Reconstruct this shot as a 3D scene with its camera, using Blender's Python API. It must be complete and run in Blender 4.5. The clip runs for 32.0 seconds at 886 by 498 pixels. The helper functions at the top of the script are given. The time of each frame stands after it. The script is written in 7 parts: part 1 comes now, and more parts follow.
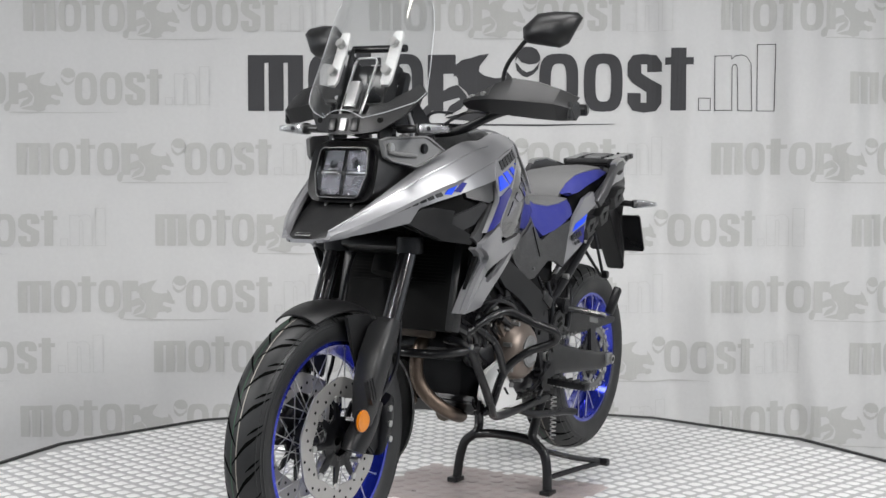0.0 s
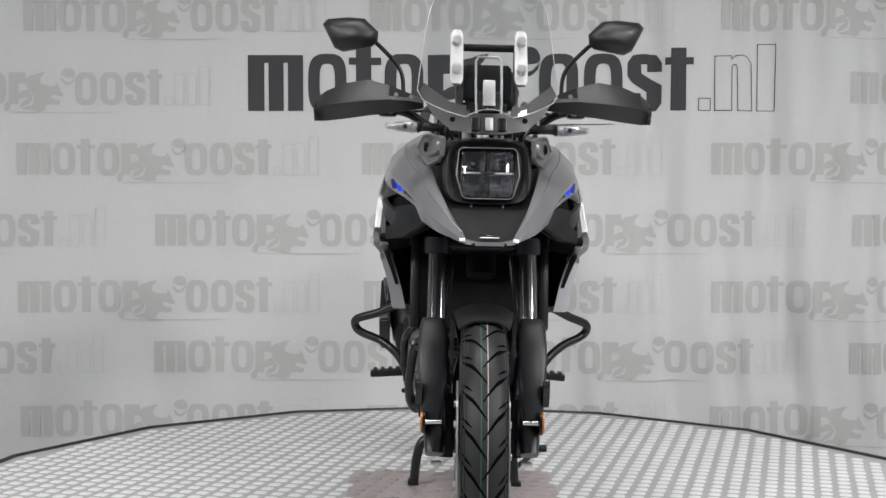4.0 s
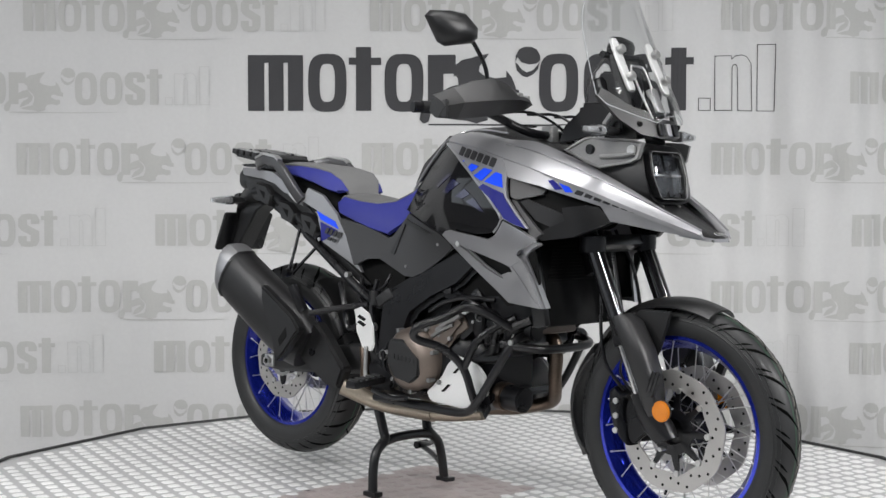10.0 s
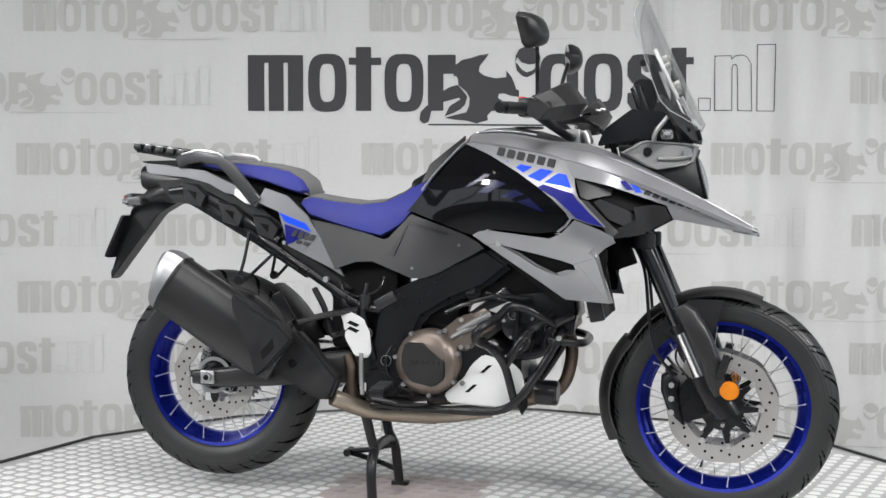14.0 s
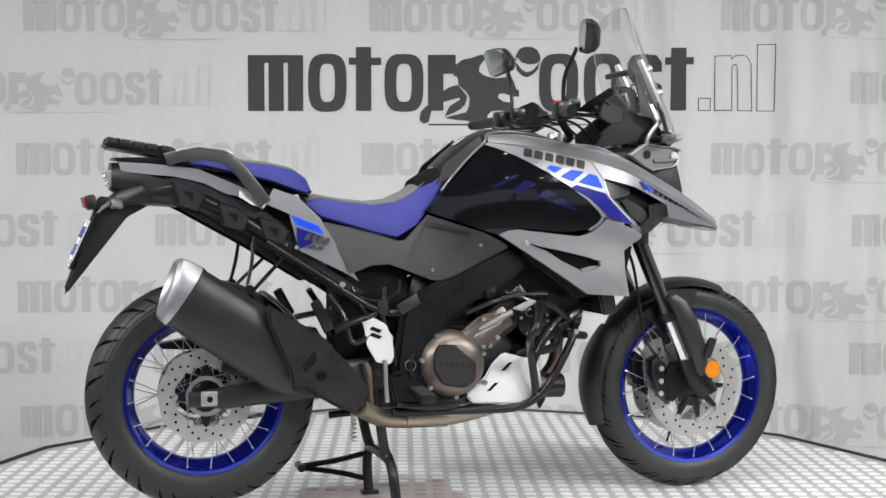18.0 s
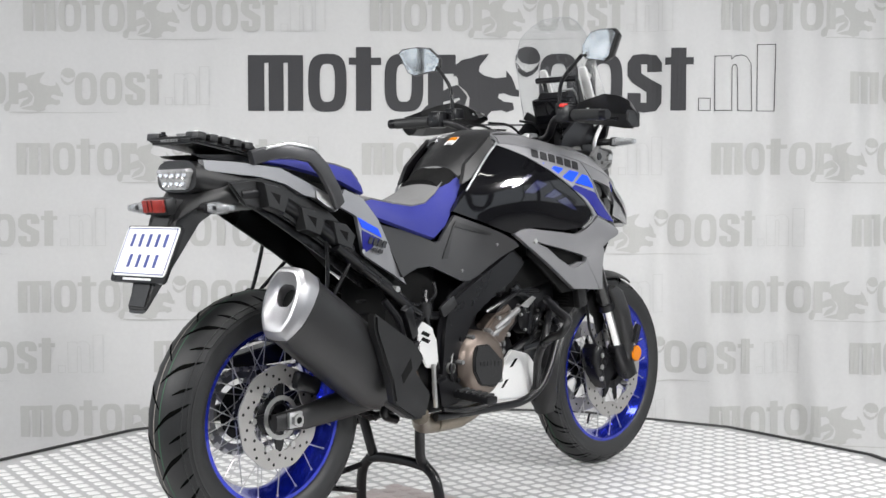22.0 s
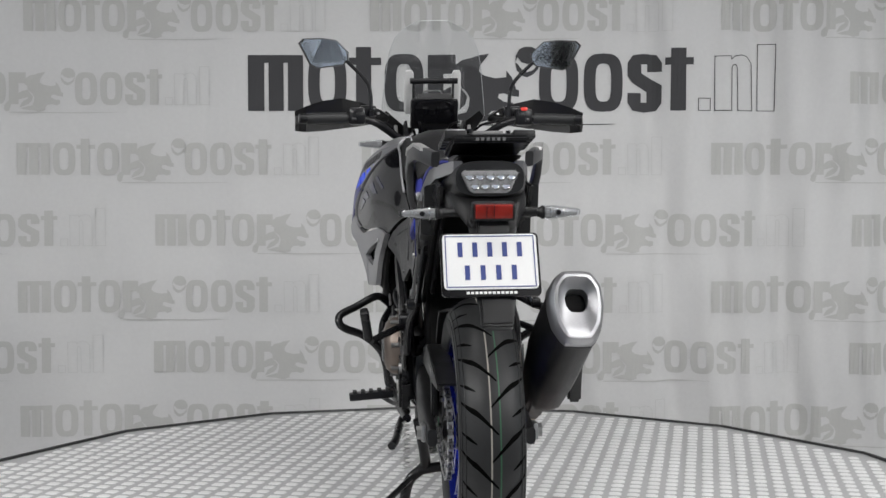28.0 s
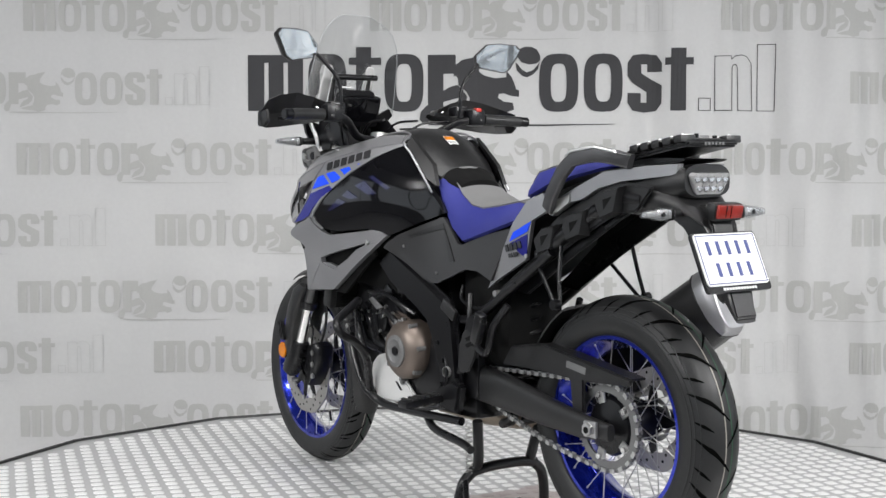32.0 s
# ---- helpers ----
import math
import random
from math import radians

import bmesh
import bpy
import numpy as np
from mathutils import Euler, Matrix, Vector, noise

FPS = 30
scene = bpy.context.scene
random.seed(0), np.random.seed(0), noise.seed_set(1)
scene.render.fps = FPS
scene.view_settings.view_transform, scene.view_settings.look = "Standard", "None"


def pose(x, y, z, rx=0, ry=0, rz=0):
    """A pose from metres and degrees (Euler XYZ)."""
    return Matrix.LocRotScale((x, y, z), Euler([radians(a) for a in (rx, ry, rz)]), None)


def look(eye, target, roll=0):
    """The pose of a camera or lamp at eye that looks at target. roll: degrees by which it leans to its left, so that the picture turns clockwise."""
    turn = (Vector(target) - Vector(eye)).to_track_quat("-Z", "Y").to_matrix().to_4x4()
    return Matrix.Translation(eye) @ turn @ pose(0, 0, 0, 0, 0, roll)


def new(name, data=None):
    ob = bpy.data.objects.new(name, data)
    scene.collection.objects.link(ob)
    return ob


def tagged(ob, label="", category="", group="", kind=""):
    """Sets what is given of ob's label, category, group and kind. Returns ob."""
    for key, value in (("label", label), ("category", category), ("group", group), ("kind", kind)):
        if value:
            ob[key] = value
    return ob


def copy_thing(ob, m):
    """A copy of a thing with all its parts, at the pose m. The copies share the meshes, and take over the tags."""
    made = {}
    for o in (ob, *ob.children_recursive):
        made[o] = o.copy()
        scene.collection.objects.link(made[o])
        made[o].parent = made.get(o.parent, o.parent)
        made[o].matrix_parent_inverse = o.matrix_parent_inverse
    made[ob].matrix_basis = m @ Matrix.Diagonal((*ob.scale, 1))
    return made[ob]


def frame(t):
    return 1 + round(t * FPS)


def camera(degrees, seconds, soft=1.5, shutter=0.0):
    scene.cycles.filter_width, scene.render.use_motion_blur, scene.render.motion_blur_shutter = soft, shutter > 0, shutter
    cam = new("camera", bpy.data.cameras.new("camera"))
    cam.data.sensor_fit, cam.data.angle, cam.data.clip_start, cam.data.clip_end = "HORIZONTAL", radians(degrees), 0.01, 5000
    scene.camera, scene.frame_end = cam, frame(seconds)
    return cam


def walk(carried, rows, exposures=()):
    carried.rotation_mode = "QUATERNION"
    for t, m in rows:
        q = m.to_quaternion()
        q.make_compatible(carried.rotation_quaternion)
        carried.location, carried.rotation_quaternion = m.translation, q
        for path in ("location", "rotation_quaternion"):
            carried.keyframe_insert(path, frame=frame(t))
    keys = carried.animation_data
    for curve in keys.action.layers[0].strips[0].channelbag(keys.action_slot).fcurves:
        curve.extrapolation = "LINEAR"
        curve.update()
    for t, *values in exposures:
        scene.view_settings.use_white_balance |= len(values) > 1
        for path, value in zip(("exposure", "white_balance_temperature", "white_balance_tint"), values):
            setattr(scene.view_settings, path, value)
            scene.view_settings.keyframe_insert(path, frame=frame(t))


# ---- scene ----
# camera on a tripod in front of the turntable
cam = camera(37.87, 32.0, soft=1.5)
EYE = Vector((0.0, -3.9680, 0.9905))
AIM = EYE + Vector((math.sin(radians(-0.728)) * math.cos(radians(-2.925)),
                    math.cos(radians(-0.728)) * math.cos(radians(-2.925)), math.sin(radians(-2.925))))
SHOT = look(EYE, AIM)
walk(cam, [(0.0, SHOT), (32.0, SHOT)], exposures=[(0.0, -0.30), (1.0, -0.41), (3.0, -0.47), (6.0, -0.51), (8.0, -0.38), (10.0, -0.36), (12.0, -0.31), (14.0, -0.22), (17.0, -0.21), (20.0, -0.18), (22.0, -0.04), (23.0, -0.06), (25.0, -0.34), (28.0, -0.62), (31.0, -0.30), (32.0, -0.29)])

# studio light: pale room light and a row of small lamps and one wide lamp under the ceiling
world = bpy.data.worlds.new("studio_world")
scene.world = world
world.use_nodes = True
world.node_tree.nodes["Background"].inputs[0].default_value = (0.9, 0.95, 1.0, 1)
world.node_tree.nodes["Background"].inputs[1].default_value = 0.25


def softbox(name, x, y, z, target, w, h, watts, colour=(1.0, 0.98, 0.95), spread=180):
    lamp = bpy.data.lights.new(name, "AREA")
    lamp.shape, lamp.size, lamp.size_y, lamp.energy, lamp.color = "RECTANGLE", w, h, watts, colour
    lamp.spread = radians(spread)
    ob = new(name, lamp)
    ob.matrix_world = look((x, y, z), target)
    return ob


for x, y, watts in ((-3.9, -2.3, 58), (-1.7, -3.3, 26), (1.8, -3.2, 28), (3.9, -2.2, 78)):
    softbox("ceiling_spot", x, y, 2.75, (x * 0.25, 1.5, -0.5), 0.42, 0.42, watts, (1.0, 0.99, 0.99), 110)
softbox("ceiling_softbox", 0.1, -0.9, 3.56, (0.1, -0.6, 0.0), 3.4, 0.6, 42, (1.0, 0.99, 0.99), 115)


# ---- materials ----
def material(name, colour, rough=0.5, metal=0.0, coat=0.0, grain=0.0, scale=60.0, vary=0.08, bump=0.0, transmission=0.0, emit=None, spec=0.5):
    """A surface with mottling at two scales, uneven gloss and fine relief."""
    m = bpy.data.materials.new(name)
    m.use_nodes = True
    nt = m.node_tree
    n, l = nt.nodes, nt.links
    b = n["Principled BSDF"]
    b.inputs["Base Color"].default_value = (*colour, 1)
    b.inputs["Roughness"].default_value = rough
    b.inputs["Metallic"].default_value = metal
    b.inputs["Coat Weight"].default_value = coat
    b.inputs["Coat Roughness"].default_value = 0.04
    b.inputs["Transmission Weight"].default_value = transmission
    b.inputs["Specular IOR Level"].default_value = spec
    if emit:
        b.inputs["Emission Color"].default_value = (*colour, 1)
        b.inputs["Emission Strength"].default_value = emit
    if vary > 0:
        tc = n.new("ShaderNodeTexCoord")
        coarse, fine = n.new("ShaderNodeTexNoise"), n.new("ShaderNodeTexNoise")
        coarse.inputs["Scale"].default_value, fine.inputs["Scale"].default_value = scale * 0.12, scale * 4
        coarse.inputs["Detail"].default_value, fine.inputs["Detail"].default_value = 4, 3
        l.new(tc.outputs["Object"], coarse.inputs["Vector"])
        l.new(tc.outputs["Object"], fine.inputs["Vector"])
        add = n.new("ShaderNodeMath")
        add.operation = "ADD"
        l.new(coarse.outputs["Fac"], add.inputs[0])
        l.new(fine.outputs["Fac"], add.inputs[1])
        ramp = n.new("ShaderNodeMapRange")
        ramp.inputs["From Min"].default_value, ramp.inputs["From Max"].default_value = 0.6, 1.4
        ramp.inputs["To Min"].default_value, ramp.inputs["To Max"].default_value = 1 - vary, 1 + vary
        l.new(add.outputs[0], ramp.inputs["Value"])
        mul = n.new("ShaderNodeMix")
        mul.data_type, mul.blend_type = "RGBA", "MULTIPLY"
        mul.inputs["Factor"].default_value = 1
        mul.inputs["A"].default_value = (*colour, 1)
        l.new(ramp.outputs["Result"], mul.inputs["B"])
        l.new(mul.outputs["Result"], b.inputs["Base Color"])
        rr = n.new("ShaderNodeMapRange")
        rr.inputs["From Min"].default_value, rr.inputs["From Max"].default_value = 0.3, 0.7
        rr.inputs["To Min"].default_value, rr.inputs["To Max"].default_value = max(0.02, rough * (1 - 1.5 * vary)), min(1, rough * (1 + 1.5 * vary))
        l.new(coarse.outputs["Fac"], rr.inputs["Value"])
        l.new(rr.outputs["Result"], b.inputs["Roughness"])
        if bump > 0:
            bp = n.new("ShaderNodeBump")
            bp.inputs["Strength"].default_value, bp.inputs["Distance"].default_value = bump, 0.001
            l.new(fine.outputs["Fac"], bp.inputs["Height"])
            l.new(bp.outputs["Normal"], b.inputs["Normal"])
    return m


SILVER = material("silver_paint", (0.30, 0.30, 0.31), 0.34, 0.60, 0.5, vary=0.04, scale=120)
GLOSS = material("gloss_black_paint", (0.004, 0.004, 0.005), 0.10, 0.0, 0.9, vary=0.05, scale=20, spec=0.05)
PLASTIC = material("grained_black_plastic", (0.009, 0.009, 0.0095), 0.38, vary=0.12, scale=160, bump=0.35, spec=0.5)
GREYP = material("grey_plastic", (0.012, 0.012, 0.0125), 0.40, vary=0.08, scale=160, bump=0.35, spec=0.5)
COVERG = material("graphite_plastic", (0.024, 0.024, 0.025), 0.40, vary=0.08, scale=160, bump=0.35, spec=0.5)
BLACK = material("black_enamel", (0.006, 0.006, 0.007), 0.30, vary=0.1, scale=60, spec=0.35)
GRAB = material("dark_grey_metal_paint", (0.075, 0.075, 0.078), 0.36, 0.5, vary=0.08, scale=90)
POLISHED = material("polished_black_fork", (0.008, 0.008, 0.009), 0.12, 0.0, 0.6, vary=0.06, scale=40)
DARK = material("dark_recess", (0.005, 0.005, 0.005), 0.8, vary=0.2, spec=0.15)
RUBBER = material("tyre_rubber", (0.020, 0.0205, 0.021), 0.46, vary=0.15, scale=50, bump=0.25, spec=0.35)
# near-black strips lie on the rubber; the grooves' shade is in this colour
GROOVE_SHADE = material("tyre_groove_shade", (0.002, 0.002, 0.002), 0.9, vary=0.1, spec=0.05)
BLUE = material("blue_anodised", (0.012, 0.028, 0.42), 0.16, 0.8, 0.8, vary=0.05, scale=40)
VINYL = material("blue_vinyl", (0.019, 0.024, 0.20), 0.66, vary=0.08, scale=150, bump=0.5)
VGREY = material("grey_vinyl", (0.15, 0.15, 0.15), 0.62, vary=0.08, scale=150, bump=0.5)
CHROME = material("bright_steel", (0.75, 0.75, 0.74), 0.14, 1.0, vary=0.03)
STEEL = material("brushed_steel", (0.52, 0.52, 0.51), 0.34, 0.85, vary=0.1, scale=90)
ALU = material("cast_aluminium", (0.46, 0.46, 0.46), 0.42, 0.9, vary=0.12, scale=70, bump=0.3)
CAST = material("grey_cast_aluminium", (0.20, 0.20, 0.20), 0.48, 0.6, vary=0.12, scale=70, bump=0.25)
PALE = material("pale_aluminium_guard", (0.72, 0.72, 0.71), 0.4, 0.35, vary=0.05, scale=70)
BRONZE = material("bronze_engine_paint", (0.165, 0.135, 0.115), 0.40, 0.7, vary=0.08, scale=60, bump=0.1)
COLLECT = material("dull_exhaust_steel", (0.30, 0.26, 0.21), 0.40, 0.8, vary=0.18, scale=50)
ENDCAP = material("dark_brushed_steel", (0.40, 0.40, 0.41), 0.42, 0.85, vary=0.1, scale=90)
HEADER = material("heat_tinted_steel", (0.13, 0.10, 0.08), 0.42, 1.0, vary=0.22, scale=50)
AMBER = material("amber_reflector", (0.60, 0.19, 0.006), 0.15, 0.0, 0.6, vary=0.15, scale=300, bump=0.6)
REDLENS = material("red_lens", (0.25, 0.016, 0.010), 0.18, 0.0, 0.8, vary=0.35, scale=260, bump=0.5)
CUP = material("lamp_reflector", (0.7, 0.7, 0.71), 0.12, 0.9, 0.3, vary=0.2, scale=200)
OPTIC = material("dark_lamp_optic", (0.045, 0.045, 0.05), 0.25, 0.9, 0.0, vary=0.6, scale=240, bump=0.4)
TAILLENS = material("clear_tail_lens", (0.55, 0.55, 0.55), 0.16, 0.4, 0.8, vary=0.35, scale=300, bump=0.8)
LENS = material("clear_ribbed_lens", (0.42, 0.42, 0.42), 0.14, 0.5, 0.8, vary=0.5, scale=220, bump=0.8)
DECAL = material("bright_blue_decal", (0.010, 0.07, 0.85), 0.35, 0.0, 0.15, vary=0.04, spec=0.2)
NAVY = material("dark_blue_decal", (0.010, 0.012, 0.17), 0.3, 0.0, 0.3, vary=0.05, spec=0.2)
INK = material("black_lettering", (0.012, 0.012, 0.014), 0.4, vary=0.05)
WHITEP = material("white_plate", (0.80, 0.80, 0.79), 0.35, vary=0.03)
BLUEINK = material("blue_lettering", (0.04, 0.06, 0.22), 0.4, vary=0.03)
REDK = material("red_switch", (0.6, 0.03, 0.02), 0.4, vary=0.05)
MIRROR = material("mirror_glass", (0.85, 0.87, 0.88), 0.03, 1.0, vary=0)
BRAKE = material("brake_disc_steel", (0.40, 0.39, 0.375), 0.36, 0.6, vary=0.08, scale=200)


def glass(name, tint, rough=0.02, base=0.035):
    """Thin clear sheet: mostly see-through, mirror-like at grazing angles."""
    m = bpy.data.materials.new(name)
    m.use_nodes = True
    nt = m.node_tree
    n, l = nt.nodes, nt.links
    n.remove(n["Principled BSDF"])
    clear, shine, mix, lw = (n.new("ShaderNodeBsdfTransparent"), n.new("ShaderNodeBsdfGlossy"), n.new("ShaderNodeMixShader"), n.new("ShaderNodeLayerWeight"))
    clear.inputs["Color"].default_value = (*tint, 1)
    shine.inputs["Roughness"].default_value = rough
    power, gain = n.new("ShaderNodeMath"), n.new("ShaderNodeMath")
    power.operation, gain.operation = "POWER", "MULTIPLY_ADD"
    power.inputs[1].default_value = 4.0
    gain.inputs[1].default_value, gain.inputs[2].default_value = 0.5, base
    lw.inputs["Blend"].default_value = 0.5
    l.new(lw.outputs["Facing"], power.inputs[0])
    l.new(power.outputs[0], gain.inputs[0])
    l.new(gain.outputs[0], mix.inputs[0])
    l.new(clear.outputs[0], mix.inputs[1])
    l.new(shine.outputs[0], mix.inputs[2])
    l.new(mix.outputs[0], n["Material Output"].inputs["Surface"])
    return m


SCREEN = glass("clear_polycarbonate", (0.95, 0.955, 0.955), 0.015, 0.05)
CUTEDGE = material("bright_cut_edge", (0.42, 0.43, 0.44), 0.16, 0.0, 0.6, vary=0.1, scale=80)
SIGNALGLASS = glass("clear_signal_glass", (0.86, 0.87, 0.88), 0.06, 0.05)
LAMPGLASS = glass("headlight_glass", (0.86, 0.88, 0.90), 0.03, 0.06)
CLOTH = material("pale_grey_cloth", (0.56, 0.56, 0.555), 0.85, vary=0.035, scale=14, bump=0.15)
PRINT = material("faded_grey_print", (0.445, 0.445, 0.43), 0.85, vary=0.05, scale=30)
FAINT = material("faint_grey_print", (0.50, 0.50, 0.49), 0.85, vary=0.05, scale=30)
PRINTDARK = material("charcoal_print", (0.043, 0.043, 0.046), 0.8, vary=0.05, scale=30)
DECK = material("tread_plate_aluminium", (0.50, 0.50, 0.50), 0.46, 0.35, vary=0.10, scale=40, bump=0.15)
STUD = material("worn_bright_aluminium", (0.86, 0.86, 0.85), 0.36, 0.3, vary=0.10, scale=40)
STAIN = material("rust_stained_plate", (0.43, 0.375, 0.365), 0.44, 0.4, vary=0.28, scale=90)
TRIM = material("black_edge_rubber", (0.03, 0.03, 0.03), 0.6, vary=0.1)
WALL = material("grey_hall_ceiling_paint", (0.20, 0.20, 0.202), 0.85, vary=0.04, scale=10)
FLOORM = material("grey_floor", (0.30, 0.30, 0.30), 0.6, vary=0.1, scale=10)
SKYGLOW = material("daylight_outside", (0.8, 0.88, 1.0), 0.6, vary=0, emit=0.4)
BRIGHT = material("bright_daylight_outside", (0.88, 0.94, 1.0), 0.6, vary=0, emit=1.0)
LAMPDISC = material("lamp_glow", (1.0, 0.97, 0.92), 0.5, vary=0, emit=28.0)
FRAME = material("white_window_frame", (0.6, 0.6, 0.6), 0.5, vary=0.05)
PALEWALL = material("pale_hall_paint", (0.38, 0.38, 0.38), 0.85, vary=0.05, scale=8)
DIMBLUE = material("deep_blue_decal", (0.005, 0.006, 0.045), 0.15, 0.0, 0.9, vary=0.05)


# ---- mesh tools ----
def part(name, bm, material, parent=None, label="", smooth=True, angle=40):
    """Links a bmesh as one mesh object under a thing or a part."""
    me = bpy.data.meshes.new(name)
    bmesh.ops.recalc_face_normals(bm, faces=bm.faces[:])
    for e in bm.edges:
        if len(e.link_faces) == 2 and e.calc_face_angle(0) > radians(angle):
            e.smooth = False
    for f in bm.faces:
        f.smooth = smooth
    bm.to_mesh(me)
    bm.free()
    me.materials.append(material)
    ob = new(name, me)
    if parent is not None:
        ob.parent = parent
    return tagged(ob, label)


def share(name, ob, parent, m=None):
    """A further piece on the mesh of ob."""
    o = new(name, ob.data)
    o.parent = parent
    if m is not None:
        o.matrix_local = m
    return o


def join(*meshes):
    """Adds the later bmeshes to the first."""
    first = meshes[0]
    for other in meshes[1:]:
        me = bpy.data.meshes.new("tmp")
        other.to_mesh(me)
        other.free()
        first.from_mesh(me)
        bpy.data.meshes.remove(me)
    return first


def box(cx, cy, cz, sx, sy, sz, bevel=0.004, ry=0.0, rx=0.0, rz=0.0):
    bm = bmesh.new()
    bmesh.ops.create_cube(bm, size=1)
    bmesh.ops.scale(bm, vec=(sx, sy, sz), verts=bm.verts)
    if bevel:
        bmesh.ops.bevel(bm, geom=bm.edges[:], offset=min(bevel, 0.45 * min(sx, sy, sz)), segments=2, affect="EDGES", profile=0.6)
    bm.transform(pose(cx, cy, cz, rx, ry, rz))
    return bm


def cyl(a, b, r, r2=None, seg=20, bevel=0.0):
    """A rod from a to b."""
    a, b = Vector(a), Vector(b)
    bm = bmesh.new()
    bmesh.ops.create_cone(bm, cap_ends=True, segments=seg, radius1=r, radius2=r if r2 is None else r2, depth=(b - a).length)
    if bevel:
        rims = [e for e in bm.edges if abs(e.verts[0].co.z - e.verts[1].co.z) < 1e-6]
        bmesh.ops.bevel(bm, geom=rims, offset=bevel, segments=2, affect="EDGES")
    bm.transform(Matrix.Translation((a + b) / 2) @ (b - a).to_track_quat("Z", "Y").to_matrix().to_4x4())
    return bm


def spline(points, steps=6):
    """A smooth line through the points."""
    p = [Vector(q) for q in points]
    p = [2 * p[0] - p[1], *p, 2 * p[-1] - p[-2]]
    out = []
    for i in range(1, len(p) - 2):
        for k in range(steps):
            t = k / steps
            a, b, c, d = p[i - 1], p[i], p[i + 1], p[i + 2]
            out.append(0.5 * ((2 * b) + (c - a) * t + (2 * a - 5 * b + 4 * c - d) * t * t + (3 * b - a - 3 * c + d) * t ** 3))
    out.append(p[-2])
    return out


def tube(points, r, seg=10, steps=6, radii=None, smooth=True):
    """A bent tube through the points."""
    line = spline(points, steps) if smooth else [Vector(q) for q in points]
    bm = bmesh.new()
    rings, side = [], None
    for i, c in enumerate(line):
        d = (line[min(i + 1, len(line) - 1)] - line[max(i - 1, 0)]).normalized()
        if side is None:
            side = d.orthogonal().normalized()
        side = (side - d * side.dot(d)).normalized()
        up = d.cross(side)
        rr = r if radii is None else np.interp(i / (len(line) - 1), np.linspace(0, 1, len(radii)), radii)
        rings.append([bm.verts.new(c + rr * (math.cos(a) * side + math.sin(a) * up)) for a in np.linspace(0, 2 * math.pi, seg, endpoint=False)])
    for a, b in zip(rings, rings[1:]):
        for k in range(seg):
            bm.faces.new((a[k], a[(k + 1) % seg], b[(k + 1) % seg], b[k]))
    bm.faces.new(rings[0]), bm.faces.new(rings[-1])
    return bm


def loft(rings, caps=True, closed=True):
    """A skin over rings of equally many points."""
    bm = bmesh.new()
    vs = [[bm.verts.new(q) for q in ring] for ring in rings]
    n = len(vs[0])
    for a, b in zip(vs, vs[1:]):
        for k in range(n if closed else n - 1):
            bm.faces.new((a[k], a[(k + 1) % n], b[(k + 1) % n], b[k]))
    if caps and closed:
        bm.faces.new(vs[0]), bm.faces.new(vs[-1])
    return bm


def oval(c, u, v, hu, hv, n=24, power=2.0):
    """A ring of superellipse shape round c, along the directions u and v."""
    c, u, v = Vector(c), Vector(u), Vector(v)
    out = []
    for k in range(n):
        a = 2 * math.pi * k / n
        x, y = math.cos(a), math.sin(a)
        out.append(c + u * hu * math.copysign(abs(x) ** (2 / power), x) + v * hv * math.copysign(abs(y) ** (2 / power), y))
    return out


def lathe(profile, seg=64, centre=(0, 0, 0), closed=True):
    """Turns the (radius, y) profile round the y axis through centre."""
    bm = bmesh.new()
    cx, cy, cz = centre
    rings = []
    for k in range(seg):
        a = 2 * math.pi * k / seg
        rings.append([bm.verts.new((cx + r * math.cos(a), cy + y, cz + r * math.sin(a))) for r, y in profile])
    n = len(profile)
    for k in range(seg):
        a, b = rings[k], rings[(k + 1) % seg]
        for i in range(n if closed else n - 1):
            bm.faces.new((a[i], a[(i + 1) % n], b[(i + 1) % n], b[i]))
    return bm


def plate(outline, y0, y1, bevel=0.003):
    """A flat piece of that side outline (x, z) between y0 and y1."""
    bm = bmesh.new()
    f = bm.faces.new([bm.verts.new((x, y0, z)) for x, z in outline])
    ext = bmesh.ops.extrude_face_region(bm, geom=[f])
    bmesh.ops.translate(bm, vec=(0, y1 - y0, 0), verts=[v for v in ext["geom"] if isinstance(v, bmesh.types.BMVert)])
    if bevel:
        bmesh.ops.bevel(bm, geom=bm.edges[:], offset=bevel, segments=2, affect="EDGES", clamp_overlap=True)
    return bm


